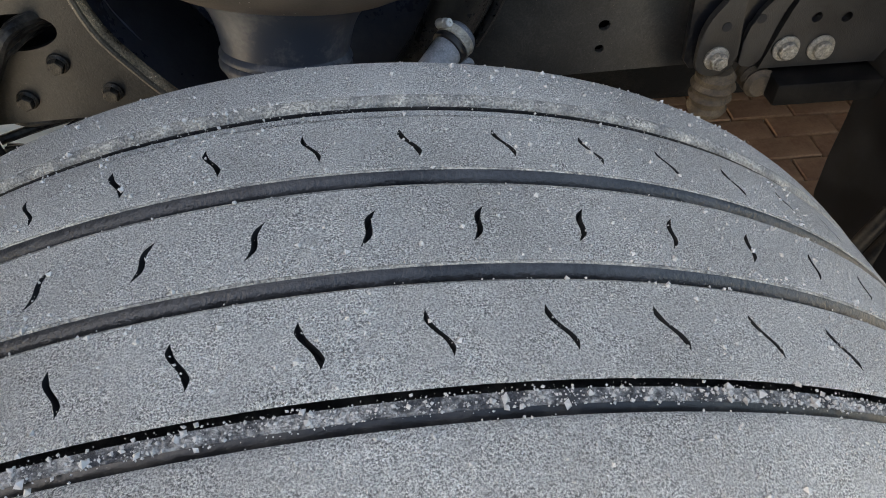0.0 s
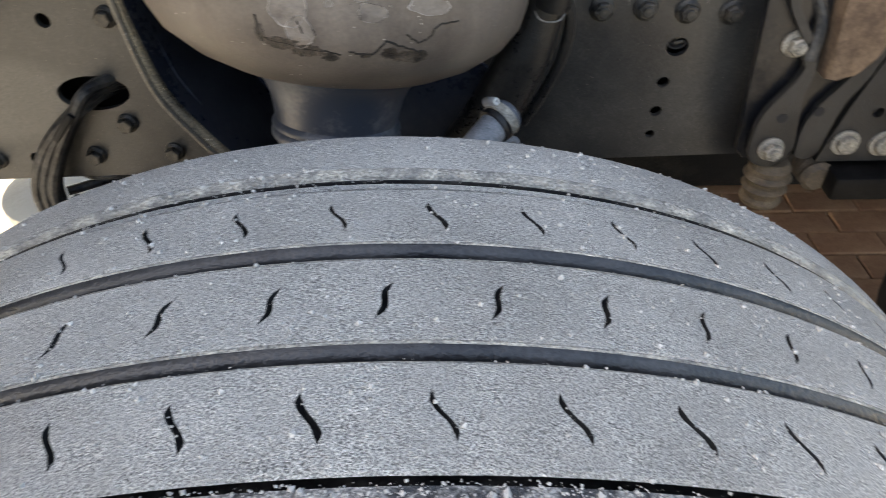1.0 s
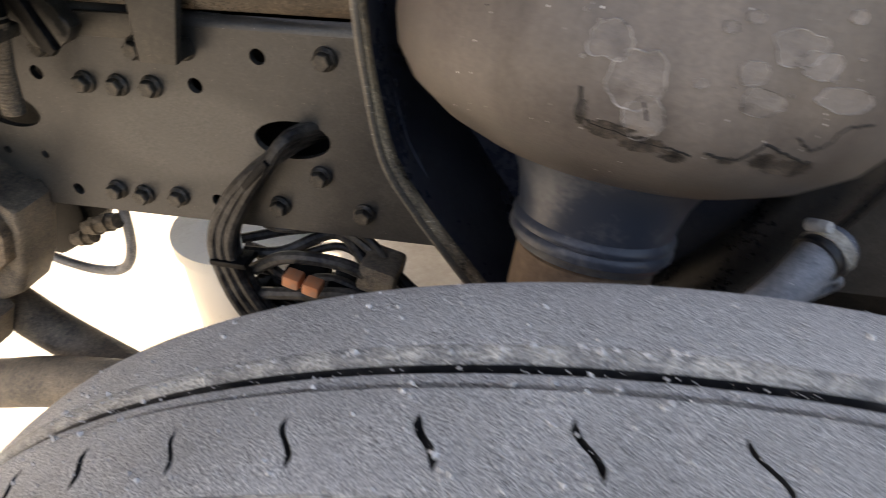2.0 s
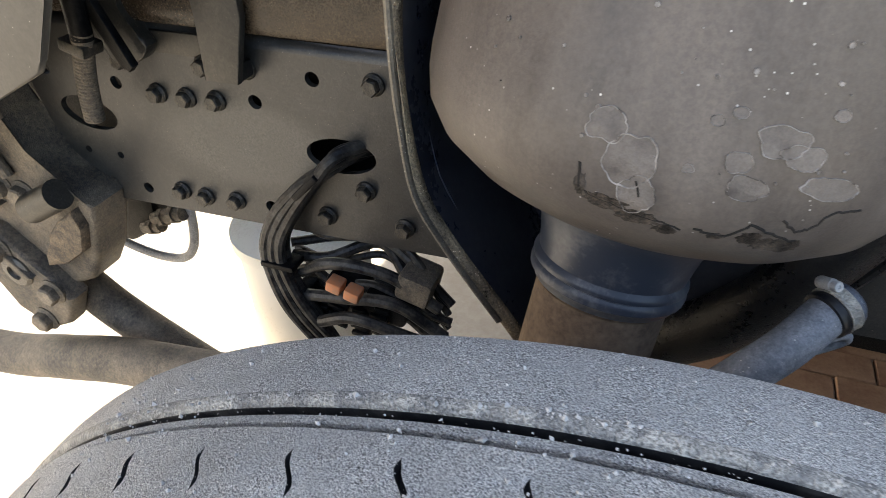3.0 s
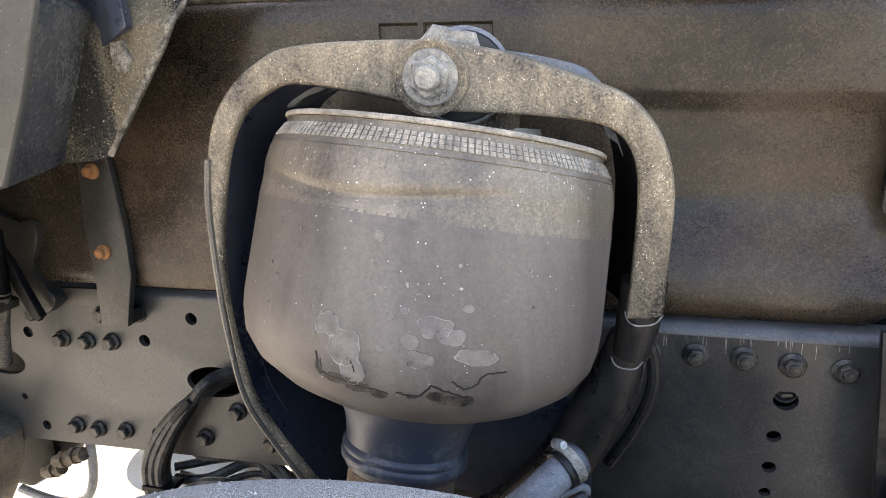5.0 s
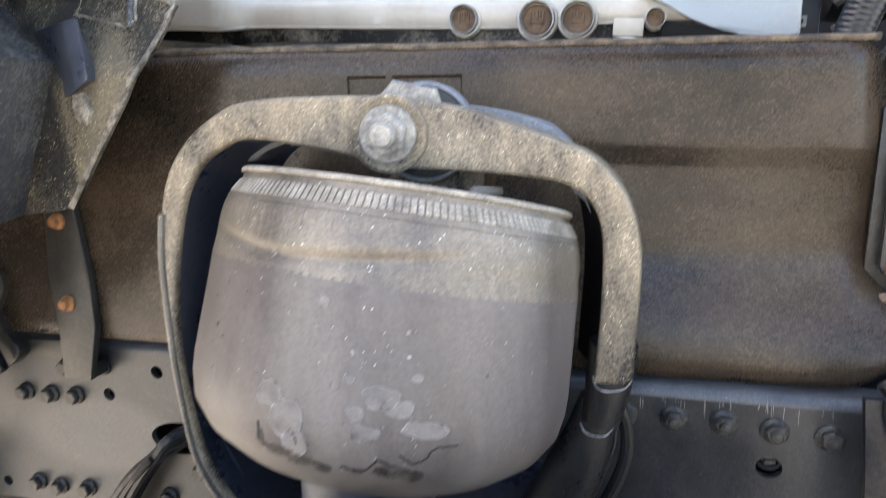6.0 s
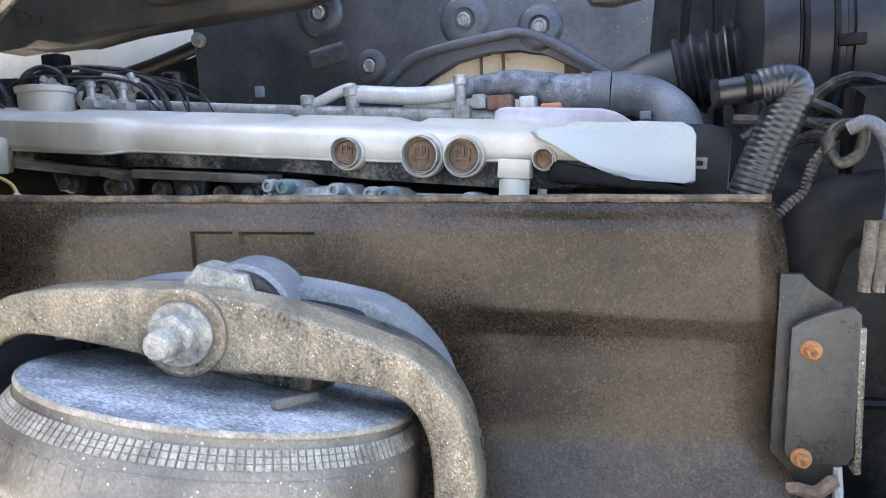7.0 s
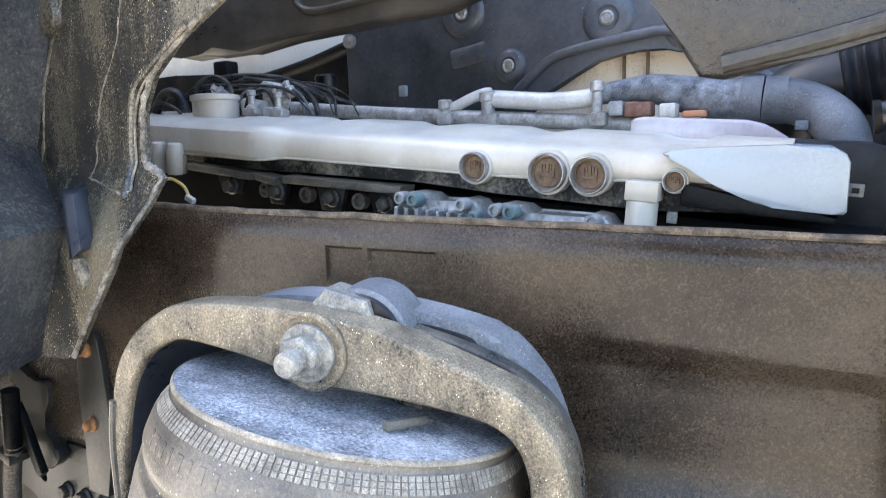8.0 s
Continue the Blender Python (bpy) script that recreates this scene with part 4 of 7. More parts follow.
rail = thing("chassis_rail", "grimy black steel truck frame rail with bolts and holes", "frame rail", (0, 0.87, RAIL_LOW))
holes = [ring_of(x, z, r, r) for x, z, r in (
    (-0.403, 0.976, 0.0085), (-0.479, 0.940, 0.0085), (-0.668, 0.939, 0.008), (-0.729, 0.797, 0.007), (-0.673, 0.796, 0.0075), (-0.486, 0.801, 0.0085),
    (-0.752, 0.840, 0.005), (-0.701, 0.839, 0.005), (-0.774, 0.944, 0.008), (0.285, 0.883, 0.0075), (0.283, 0.842, 0.0075), (0.281, 0.808, 0.006),
    (0.293, 0.930, 0.0125), (0.60, 0.90, 0.0085), (0.60, 0.85, 0.0085))]
holes += [ring_of(-0.381, 0.888, 0.043, 0.022, 24, 0.05), ring_of(-0.728, 0.893, 0.042, 0.021, 24, -0.1)]
bm = pierced([(-0.765, RAIL_LOW), (1.0, RAIL_LOW), (1.0, RAIL_TOP - 0.0125), (-0.80, RAIL_TOP - 0.0125), (-0.80, 0.96), (-0.805, 0.92), (-0.795, 0.87), (-0.778, 0.83), (-0.765, 0.80)], holes, RAIL_Y, RAIL_Y + 0.008)
web = part("web", skew(bm), RAIL_WEB, rail)
# the rolled upper edge: a round shoulder that turns back into the flange
section = [(RAIL_Y + 0.0125 - 0.0128 * math.cos(a), RAIL_TOP - 0.0125 + 0.0125 * math.sin(a)) for a in [radians(15 * k) for k in range(7)]] + [(0.935, RAIL_TOP), (0.935, RAIL_TOP - 0.008)]
section += [(RAIL_Y + 0.0125 - 0.0045 * math.cos(a), RAIL_TOP - 0.0125 + 0.0045 * math.sin(a)) for a in [radians(15 * k) for k in range(6, -1, -1)]]
bm = bmesh.new()
rows = [[bm.verts.new((-0.80 + 0.06 * k, y + 0.0005 * noise.noise((k, y * 40, z * 40)), z + 0.0006 * noise.noise((k * 1.3, y * 40, 5)))) for y, z in section] for k in range(31)]
for a, b in zip(rows, rows[1:]):
    for k in range(len(section)):
        bm.faces.new((a[k], b[k], b[(k + 1) % len(section)], a[(k + 1) % len(section)]))
bm.faces.new(rows[0])
bm.faces.new(rows[-1][::-1])
part("top_flange", skew(bm), RAIL_EDGE, rail, "upper edge of the rail, sky light painted blue-grey")
bm = box(bmesh.new(), (0.07, 0.895, RAIL_LOW + 0.0035), (1.86, 0.08, 0.008), 0.002)
part("bottom_flange", skew(bm), RAIL, rail)
# pale drips that have run down over the rolled edge
rng = random.Random(19)
for k in range(26):
    x, z1 = rng.uniform(0.15, 0.36), rng.uniform(0.006, 0.022)
    bm = bmesh.new()
    w = rng.uniform(0.0003, 0.0007)
    tube(bm, [(x, RAIL_Y + 0.004, RAIL_TOP - 0.004), (x, RAIL_Y + 0.0006, RAIL_TOP - 0.010), (x + rng.uniform(-0.001, 0.001), RAIL_Y + 0.0002, RAIL_TOP - 0.010 - z1)], w, 6, 3)
    part("dried_drip", skew(bm), DROP, rail)
stud_bolt = bolt_mesh("rail_bolt_with_stud", RAIL_BOLT, 0.0098, 0.0088, 1.36, 0.006)
flange_bolt = bolt_mesh("rail_bolt", RAIL_BOLT, 0.0095, 0.0095, 1.28)
for x, z in ((-0.609, 0.936), (-0.569, 0.935), (-0.529, 0.936), (-0.534, 0.976), (-0.481, 0.978), (-0.332, 0.976), (-0.645, 0.973), (-0.616, 0.803), (-0.581, 0.8), (-0.535, 0.802),
             (-0.354, 0.847), (-0.408, 0.804), (-0.309, 0.805), (0.155, 0.964), (0.203, 0.963), (0.250, 0.962), (0.296, 0.957), (0.344, 0.954), (0.56, 0.95)):
    put("rail_bolt", flange_bolt if x < 0 else stud_bolt, rail, (x, RAIL_Y - 0.001 + 0.035 * (x + 0.5), z), (0, (x * 9173) % 60, 0))
bm = bmesh.new()
lathe(bm, [(0.012, -0.020), (0.0123, -0.004), (0.0106, -0.004), (0.0098, -0.012), (0.003, -0.012)], Matrix.Translation((0.293, RAIL_Y + 0.028, 0.924)) @ FACING, 24)
part("plug", bm, SIPE, rail, "black plug sunk in its hole")
bm = box(bmesh.new(), (0.294, RAIL_Y + 0.031, 0.921), (0.011, 0.004, 0.004), 0.001, (0, -12, 0))
box(bm, (0.293, RAIL_Y + 0.032, 0.926), (0.009, 0.004, 0.0025), 0.0008, (0, -12, 0))
part("plug_bar", bm, RAIL_BOLT, rail)
# faint weld bead along the rail's upper edge and a pressed cover behind the strap
bm = bmesh.new()
slab(bm, [(-0.63, 1.012), (-0.52, 1.012), (-0.522, 0.994), (-0.54, 0.986), (-0.60, 0.986), (-0.622, 0.994)], 0.846, 0.853, 0.003)
part("pressed_cover", bm, RAIL, rail)

# strap with rusty bolts, standing on the rail
# black sheet added behind the rail so that its holes look dark
bm = slab(bmesh.new(), [(-1.3, RAIL_LOW + 0.006), (1.0, RAIL_LOW + 0.006), (1.0, RAIL_TOP - 0.008), (-1.3, RAIL_TOP - 0.008)], 0.920, 0.926)
part("dark_hole_backing", bm, BLACK, rail)
strap = thing("steel_strap", "black steel strap with two rusty bolts", "bracket", (-0.5, 0.84, 0.97))
bm = slab(bmesh.new(), [(-0.498, 1.187), (-0.490, 1.194), (-0.463, 1.194), (-0.455, 1.185), (-0.448, 1.104), (-0.450, 1.041), (-0.470, 0.973), (-0.511, 0.973), (-0.505, 1.041), (-0.507, 1.104)], 0.822, 0.8315, 0.0015)
part("plate", bm, RAIL, strap)
bm = box(bmesh.new(), (-0.488, 0.841, 0.982), (0.036, 0.024, 0.018), 0.002)
part("foot", bm, RAIL, strap)
rusty = bolt_mesh("rusty_bolt", RUST, 0.0068, 0.0075, 1.4, 0.004)
for x, z in ((-0.478, 1.170), (-0.483, 1.071)):
    put("rusty_bolt", rusty, strap, (x, 0.821, z), (0, 20, 0), "orange rusty hexagon bolt")


# ---- engine shield ----
def along_shield(x):
    """The shield stands across: its rear end lies farther in."""
    return 0.174 * max(x, -0.26)


def shield_y(x, z):
    y = 0.882 + 0.004 * noise.noise((x * 4, z * 6, 1.0))
    low = 1.252 - 0.03 * (x + 0.1)
    y += 0.010 * max(0.0, min(1.0, (low - z) / 0.024)) * max(0.0, min(1.0, (x + 0.02) / 0.2))
    y += 0.016 * ((z - 1.318) / 0.0225) ** 2 if z > 1.318 else 0
    y += 0.045 * max(0.0, (x - 0.352) / 0.05) ** 2 if x > 0.352 else 0
    if 1.279 < z < 1.311 and (-0.120 < x < -0.080 or -0.073 < x < -0.006):
        y += 0.0045
    y += along_shield(x)
    foot = RAIL_Y + 0.035 * (x + 0.5) + 0.012
    if y > foot and z < 1.13:
        t = min(1.0, (1.13 - z) / 0.09)
        y += (foot - y) * t * t * (3 - 2 * t)
    if z < 1.032:
        y += 0.016 * ((1.032 - z) / 0.02) ** 2
    return max(y, 0.864) if z < 1.02 else y


bm = bmesh.new()
xs = sorted(set([round(-1.0 + 0.02 * k, 4) for k in range(68)] + [-0.1215, -0.1195, -0.0805, -0.0785, -0.0745, -0.0725, -0.0065, -0.0045, 0.352, 0.357, 0.362, 0.369, 0.375, 0.381, 0.388, 0.395, 0.404]))
zs = sorted(set([1.012, 1.016, 1.022, 1.027, 1.032] + [round(1.018 + 0.02 * k, 4) for k in range(1, 15)] + [round(1.221 + 0.0045 * k, 4) for k in range(9)] + [1.2775, 1.2805, 1.3095, 1.3125, 1.322, 1.328, 1.333, 1.337, 1.3405]))
grid = [[bm.verts.new((x - max(0, (z - 1.26)) * 0.10 * max(0.0, (x - 0.31) / 0.09), shield_y(x, z), z - 0.003 - 0.0338 * x * min(1.0, (z - 0.985) / 0.2) - 0.015 * max(0.0, min(1.0, (x + 0.3) / 0.5)) * max(0.0, min(1.0, (1.1 - z) / 0.085)) + 0.03 * max(0.0, (x - 0.355) / 0.049) ** 2 * max(0.0, (1.08 - z) / 0.07) - 0.010 * max(0.0, (x - 0.375) / 0.03) ** 2 * max(0.0, (z - 1.3) / 0.04))) for x in xs] for z in zs]
for a, b in zip(grid, grid[1:]):
    for k in range(len(xs) - 1):
        bm.faces.new((a[k], a[k + 1], b[k + 1], b[k]))
top = [bm.verts.new(v.co + Vector((0, 0.010, 0.002))) for v in grid[-1]]
for k in range(len(xs) - 1):
    bm.faces.new((grid[-1][k], grid[-1][k + 1], top[k + 1], top[k]))
made = bmesh.ops.solidify(bm, geom=list(bm.faces), thickness=-0.004)
shield = thing("engine_shield", "dusty brown-black plastic noise shield beside the engine", "engine shield", (-0.3, 0.89, 1.0))
part("panel", bm, SHIELD, shield)
bm = bmesh.new()
tube(bm, [(-1.0 + 0.02 * k, 0.897 + along_shield(-1.0 + 0.02 * k) + 0.0012 * noise.noise((k * 0.7, 0, 0)), 1.338 - 0.0338 * (-1.0 + 0.02 * k) + 0.0012 * noise.noise((k * 0.5, 3, 0))) for k in range(70)], 0.0036, 8, 1)
wobble(bm, 70, 0.0012)
part("worn_lip", bm, WORN, shield, "worn brown upper lip")


# ---- shield's end bracket ----
hanger = thing("shield_bracket", "dark steel angle bracket with rusty bolts at the shield's end", "bracket", (0.415, 0.96, 1.04))
bm = slab(bmesh.new(), [(0.390, 1.260), (0.408, 1.260), (0.417, 1.247), (0.431, 1.237), (0.438, 1.235), (0.435, 1.030), (0.383, 1.030)], 0.9685, 0.975, 0.0015)
part("back_plate", bm, RAIL, hanger)
bm = slab(bmesh.new(), [(0.396, 1.217), (0.403, 1.222), (0.421, 1.230), (0.441, 1.237), (0.448, 1.229), (0.446, 1.107), (0.441, 1.099), (0.397, 1.098), (0.393, 1.107)], 0.950, 0.9575, 0.002)
part("front_plate", bm, SLEEVE, hanger, "black painted angle plate")
bm = box(bmesh.new(), (0.449, 0.975, 1.155), (0.006, 0.05, 0.128), 0.002)
part("flange", bm, LINER, hanger)
small_rusty = bolt_mesh("small_rusty_bolt", RUST, 0.0062, 0.007, 1.35, 0.003)
for x, z in ((0.411, 1.199), (0.406, 1.104)):
    put("rusty_bolt", small_rusty, hanger, (x, 0.949, z), (0, 10, 0), "brown rusty hexagon bolt")
bm = bmesh.new()
tube(bm, [(0.389, 0.955, 1.068), (0.403, 0.952, 1.074), (0.419, 0.953, 1.072), (0.435, 0.960, 1.081)], 0.006, 8, 5)
part("clip", bm, RUSTY_PLATE, hanger)
bm = bmesh.new()
tube(bm, [(0.44, 0.975, 1.088), (0.442, 0.975, 1.05), (0.435, 0.975, 1.01), (0.42, 0.975, 0.98)], 0.0045, 8, 5)
single("bright_pipe", bm, STEEL, "thin bright steel pipe below the shield bracket", "pipe")
bm = slab(bmesh.new(), [(0.462, 1.42), (1.5, 1.42), (1.5, 0.95), (0.43, 0.95), (0.43, 1.22), (0.462, 1.25)], 1.05, 1.09, 0.01)
bulkhead = thing("rear_bulkhead", "black panel behind the shield bracket", "panel", (0.95, 1.07, 0.95))
part("panel", bm, BLACK, bulkhead)
for z in (1.12, 1.30):
    bm = bmesh.new()
    tube(bm, [(0.47, 1.049, z), (0.9, 1.049, z), (1.46, 1.049, z)], 0.006, 8, 2)
    part("pressed_bead", bm, BLACK, bulkhead)

# ---- engine ----
SLOPE = -4.65
ENGINE = pose(0, 1.04, 1.409, 0, -SLOPE, 0)


def eng(x, y, z):
    return tuple(ENGINE @ Vector((x, y - 1.0, z)))


def eng_part(name, bm, material, parent, label="", smooth=35):
    bmesh.ops.transform(bm, matrix=ENGINE @ Matrix.Translation((0, -1.0, 0)), verts=bm.verts)
    return part(name, bm, material, parent, label, smooth)


engine = thing("truck_engine", "inline truck engine with pale grey valve cover and dark block", "engine", (0, 1.15, 1.0))
# block and gasket below the cover; the gap's shade is put into their colours
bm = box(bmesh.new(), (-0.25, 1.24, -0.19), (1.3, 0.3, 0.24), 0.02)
eng_part("block", bm, BLACK, engine, "engine block coloured near-black for its shade")
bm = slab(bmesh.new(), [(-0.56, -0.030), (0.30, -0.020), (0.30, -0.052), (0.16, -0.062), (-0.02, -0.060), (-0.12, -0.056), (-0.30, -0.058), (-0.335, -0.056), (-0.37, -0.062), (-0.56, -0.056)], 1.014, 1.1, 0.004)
eng_part("gasket_rail", bm, SOOT, engine, "sooty cover gasket with dried dust, darkened for the gap's shade")
# the valve cover: a shell whose section runs back over the head, with raised panels on top
bm = bmesh.new()
secs = []
for x in [-0.70 + 0.0101 * k for k in range(98)]:
    step = max(0.0, min(1.0, (-0.325 - x) / 0.055))
    step = step * step * (3 - 2 * step)
    swell = 0.016 * step
    low = -0.0395 - 0.005 * step + 0.010 * max(0.0, x) / 0.2 - 0.0012 * math.sin(x * 30)
    u = ((x + 0.999) / 0.168) % 1
    pad = 0.0065 * max(0.0, min(1.0, (u - 0.08) / 0.08)) * max(0.0, min(1.0, (0.9 - u) / 0.14))
    secs.append([(x, 1.014 - swell, low - 0.001), (x, 1.008 - swell, low), (x, 1.004 - swell, low + 0.005), (x, 1.003 - swell, -0.020), (x, 1.006 - swell, -0.011 + 0.004 * step), (x, 1.014 - swell, -0.004 + 0.004 * step), (x, 1.03 - swell, 0.001 + 0.003 * step),
                 (x, 1.055, 0.006 + 0.003 * step + pad * 0.15), (x, 1.066, 0.0065 + pad), (x, 1.15, 0.011 + pad * 0.9), (x, 1.165, 0.010), (x, 1.28, 0.008), (x, 1.285, -0.05)])
rows = [[bm.verts.new(q) for q in sec] for sec in secs]
for a, b in zip(rows, rows[1:]):
    for k in range(len(a) - 1):
        bm.faces.new((a[k], a[k + 1], b[k + 1], b[k]))
bm.faces.new(rows[0])
bm.faces.new(rows[-1][::-1])
cover = eng_part("valve_cover", bm, ALU, engine, "pale grey valve cover with raised top panels")
bm = bmesh.new()
tube(bm, [(-0.57, 0.9925, -0.0445), (-0.38, 0.9925, -0.0445), (-0.345, 0.999, -0.041), (-0.31, 1.006, -0.0395), (0.0, 1.007, -0.0385), (0.14, 1.007, -0.032)], 0.0016, 8, 4)
eng_part("rolled_edge", bm, ALU, cover)
# smooth white heat shield at the rear end
bm = slab(bmesh.new(), [(0.168, -0.002), (0.177, 0.001), (0.20, 0.005), (0.276, 0.012), (0.314, 0.012), (0.324, 0.007), (0.328, 0.0), (0.331, -0.043), (0.329, -0.046), (0.32, -0.0465), (0.272, -0.0455), (0.255, -0.0425), (0.243, -0.038), (0.22, -0.029), (0.205, -0.021), (0.195, -0.015), (0.177, -0.007)], 0.993, 1.12, 0.003, 2)
eng_part("heat_shield", bm, WHITE, engine, "smooth white heat shield")
bm = slab(bmesh.new(), [(0.19, -0.03), (0.30, -0.047), (0.325, -0.05), (0.322, -0.056), (0.19, -0.052)], 0.996, 1.05, 0.002)
eng_part("shield_lip", bm, BLACK, engine)
bm = slab(bmesh.new(), [(0.205, 0.0155), (0.352, 0.0165), (0.372, 0.012), (0.376, 0.004), (0.38, -0.10), (0.20, -0.10)], 1.125, 1.25, 0.006)
eng_part("rear_housing", bm, INTAKE, engine, "black housing behind the heat shield")
bm = box(bmesh.new(), (0.337, 1.04, -0.027), (0.014, 0.006, 0.012), 0.001)
lug = eng_part("lug", bm, CAST, engine)
# a near-black block on the lug paints the shade of its hole
bm = box(bmesh.new(), (0.337, 1.0365, -0.027), (0.006, 0.002, 0.005), 0.0004)
eng_part("lug_hole", bm, SIPE, lug)
bm = box(bmesh.new(), (0.182, 1.01, -0.066), (0.010, 0.006, 0.012), 0.001)
eng_part("tab", bm, CAST, engine)
# filler ports, each under a hood of the cover
for x, z, r, cap in ((-0.038, -0.0305, 0.0165, RUSTY_PLATE), (0.050, -0.030, 0.0202, RUSTY_PLATE), (0.097, -0.029, 0.0192, RUSTY_PLATE), (0.183, -0.0285, 0.0105, RUSTY_PLATE)):
    m = Matrix.Translation((x, 1.004, z)) @ FACING
    bm = bmesh.new()
    lathe(bm, [(r * 1.0, -0.01), (r * 1.22, -0.01), (r * 1.22, 0.0035), (r * 1.19, 0.005), (r * 1.05, 0.005)], m, 40)
    eng_part("port_hood", bm, ALU, engine)
    bm = bmesh.new()
    lathe(bm, [(r * 0.8, -0.01), (r * 1.06, -0.01), (r * 1.06, 0.0125), (r * 1.03, 0.0145), (r * 0.97, 0.0145), (r * 0.93, 0.012), (r * 0.90, 0.004), (r * 0.3, 0.004)], m, 40)
    port = eng_part("port", bm, CAST, engine, "round cast port")
    bm = bmesh.new()
    lathe(bm, [(r * 0.3, 0.003), (r * 0.88, 0.0045), (r * 0.86, 0.0072), (r * 0.78, 0.0078), (r * 0.74, 0.0055), (r * 0.1, 0.0055)], m, 32)
    for dx, dz, w, h in ((-0.36, 0.05, 0.12, 0.7), (0.36, 0.05, 0.12, 0.7), (0.0, -0.16, 0.9, 0.14), (0.0, 0.24, 0.16, 0.5), (-0.18, 0.3, 0.1, 0.3), (0.18, 0.3, 0.1, 0.3)):
        box(bm, (x + dx * r, 1.004 - 0.0062, z + dz * r), (r * w, 0.003, r * h), 0.0005)
    eng_part("port_cap", bm, cap, port, "brown dusty cap")
bm = bmesh.new()
lathe(bm, [(0.0158, -0.10), (0.0158, -0.052), (0.0145, -0.050)], Matrix.Translation((0.1545, 0.995, 0)), 28)
eng_part("breather_stub", bm, ALU, engine, "pale pipe stub")
bm = box(bmesh.new(), (0.155, 0.996, -0.040), (0.033, 0.03, 0.020), 0.002)
eng_part("stub_collar", bm, ALU, engine)
for x in (-0.563, -0.5265):
    bm = bmesh.new()
    lathe(bm, [(0.010, -0.076), (0.0125, -0.072), (0.0125, -0.036), (0.011, -0.031), (0.007, -0.029)], Matrix.Translation((x, 0.98, 0)), 18)
    eng_part("plug", bm, ALU, engine, "pale upright plug")
bm = box(bmesh.new(), (-0.545, 0.988, -0.060), (0.062, 0.01, 0.03), 0.003)
eng_part("plug_bracket", bm, FORGED_LEG, engine)
# ribbed castings under the ports, with screws and teal plugs
for x0, x1, z in ((-0.125, -0.012, -0.068), (-0.004, 0.136, -0.070)):
    bm = bmesh.new()
    w = x1 - x0
    slab(bm, [(x0, z - 0.004), (x0 + 0.012, z + 0.004), (x0 + 0.034, z + 0.003), (x0 + 0.042, z - 0.006), (x1 - 0.034, z - 0.004), (x1 - 0.028, z + 0.003), (x1 - 0.014, z + 0.001), (x1 - 0.004, z - 0.010), (x1, z - 0.016), (x1, z - 0.05), (x0, z - 0.05)], 0.975, 1.02, 0.003)
    casting = eng_part("casting", bm, CAST, engine, "ribbed aluminium casting")
    for k in range(8):
        bm = bmesh.new()
        xx = x0 + 0.008 + k * (w - 0.016) / 7
        slab(bm, [(xx - 0.0022, z - 0.012), (xx + 0.0022, z - 0.012), (xx + 0.004, z - 0.05), (xx - 0.004, z - 0.05)], 0.955, 0.98, 0.001, 1)
        lathe(bm, [(0.0042, -0.003), (0.0042, 0.004), (0.003, 0.005)], Matrix.Translation((xx, 0.972, z - 0.014)) @ FACING, 10)
        eng_part("rib", bm, CAST, casting)
    for x, r, c in ((x0 + 0.012, 0.0075, CAST), (x0 + 0.030, 0.0085, TEAL), (x1 - 0.021, 0.0075, CAST), (x1 - 0.005, 0.007, TEAL)):
        bm = bmesh.new()
        lathe(bm, [(r, -0.005), (r, 0.010), (r * 0.85, 0.012), (r * 0.55, 0.012), (r * 0.5, 0.008), (r * 0.2, 0.008)], Matrix.Translation((x, 0.966, z - (0.002 if x < x1 - 0.01 else 0.014))) @ FACING, 14)
        eng_part("cap_screw", bm, c, casting)
# bars and brackets below the cover; the brackets' dark colour paints in the shade
for x0, x1, z0, z1 in ((-0.509, -0.379, -0.058, -0.063), (-0.372, -0.333, -0.062, -0.067), (-0.322, -0.13, -0.062, -0.060)):
    bm = slab(bmesh.new(), [(x0, z0), (x1, z1), (x1 - 0.002, z1 - 0.010), (x0 + 0.002, z0 - 0.010)], 0.985, 1.02, 0.002)
    eng_part("side_bar", bm, FORGED_LEG, engine, "dusty grey bar")
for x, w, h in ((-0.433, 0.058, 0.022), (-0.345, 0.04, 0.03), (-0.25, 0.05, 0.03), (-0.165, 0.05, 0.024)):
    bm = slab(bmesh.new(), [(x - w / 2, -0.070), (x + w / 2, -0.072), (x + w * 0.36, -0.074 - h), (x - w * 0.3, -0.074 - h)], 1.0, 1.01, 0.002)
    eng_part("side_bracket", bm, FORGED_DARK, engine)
    put("engine_bolt", flange_bolt, engine, eng(x + 0.006, 0.998, -0.086), (0, (x * 5000) % 60, 0))
for x in (-0.375, -0.30, -0.21):
    bm = bmesh.new()
    lathe(bm, [(0.011, 0), (0.011, 0.012), (0.007, 0.012), (0.006, 0.006), (0.002, 0.006)], Matrix.Translation((x, 1.02, -0.088)) @ FACING, 18)
    eng_part("core_plug", bm, AXLE, engine)

# pipes along the top of the engine
pipes = thing("fuel_pipes", "pale metal pipes clamped along the top of the engine", "pipes", (-0.1, 1.33, 1.42))
bm = bmesh.new()
tube(bm, [(-0.58, 1.30, 1.485), (-0.40, 1.30, 1.467), (-0.227, 1.30, 1.452), (0.009, 1.30, 1.433), (0.08, 1.30, 1.426)], 0.0118, 16, 4)
part("lower_pipe", bm, CAST, pipes)
bm = bmesh.new()
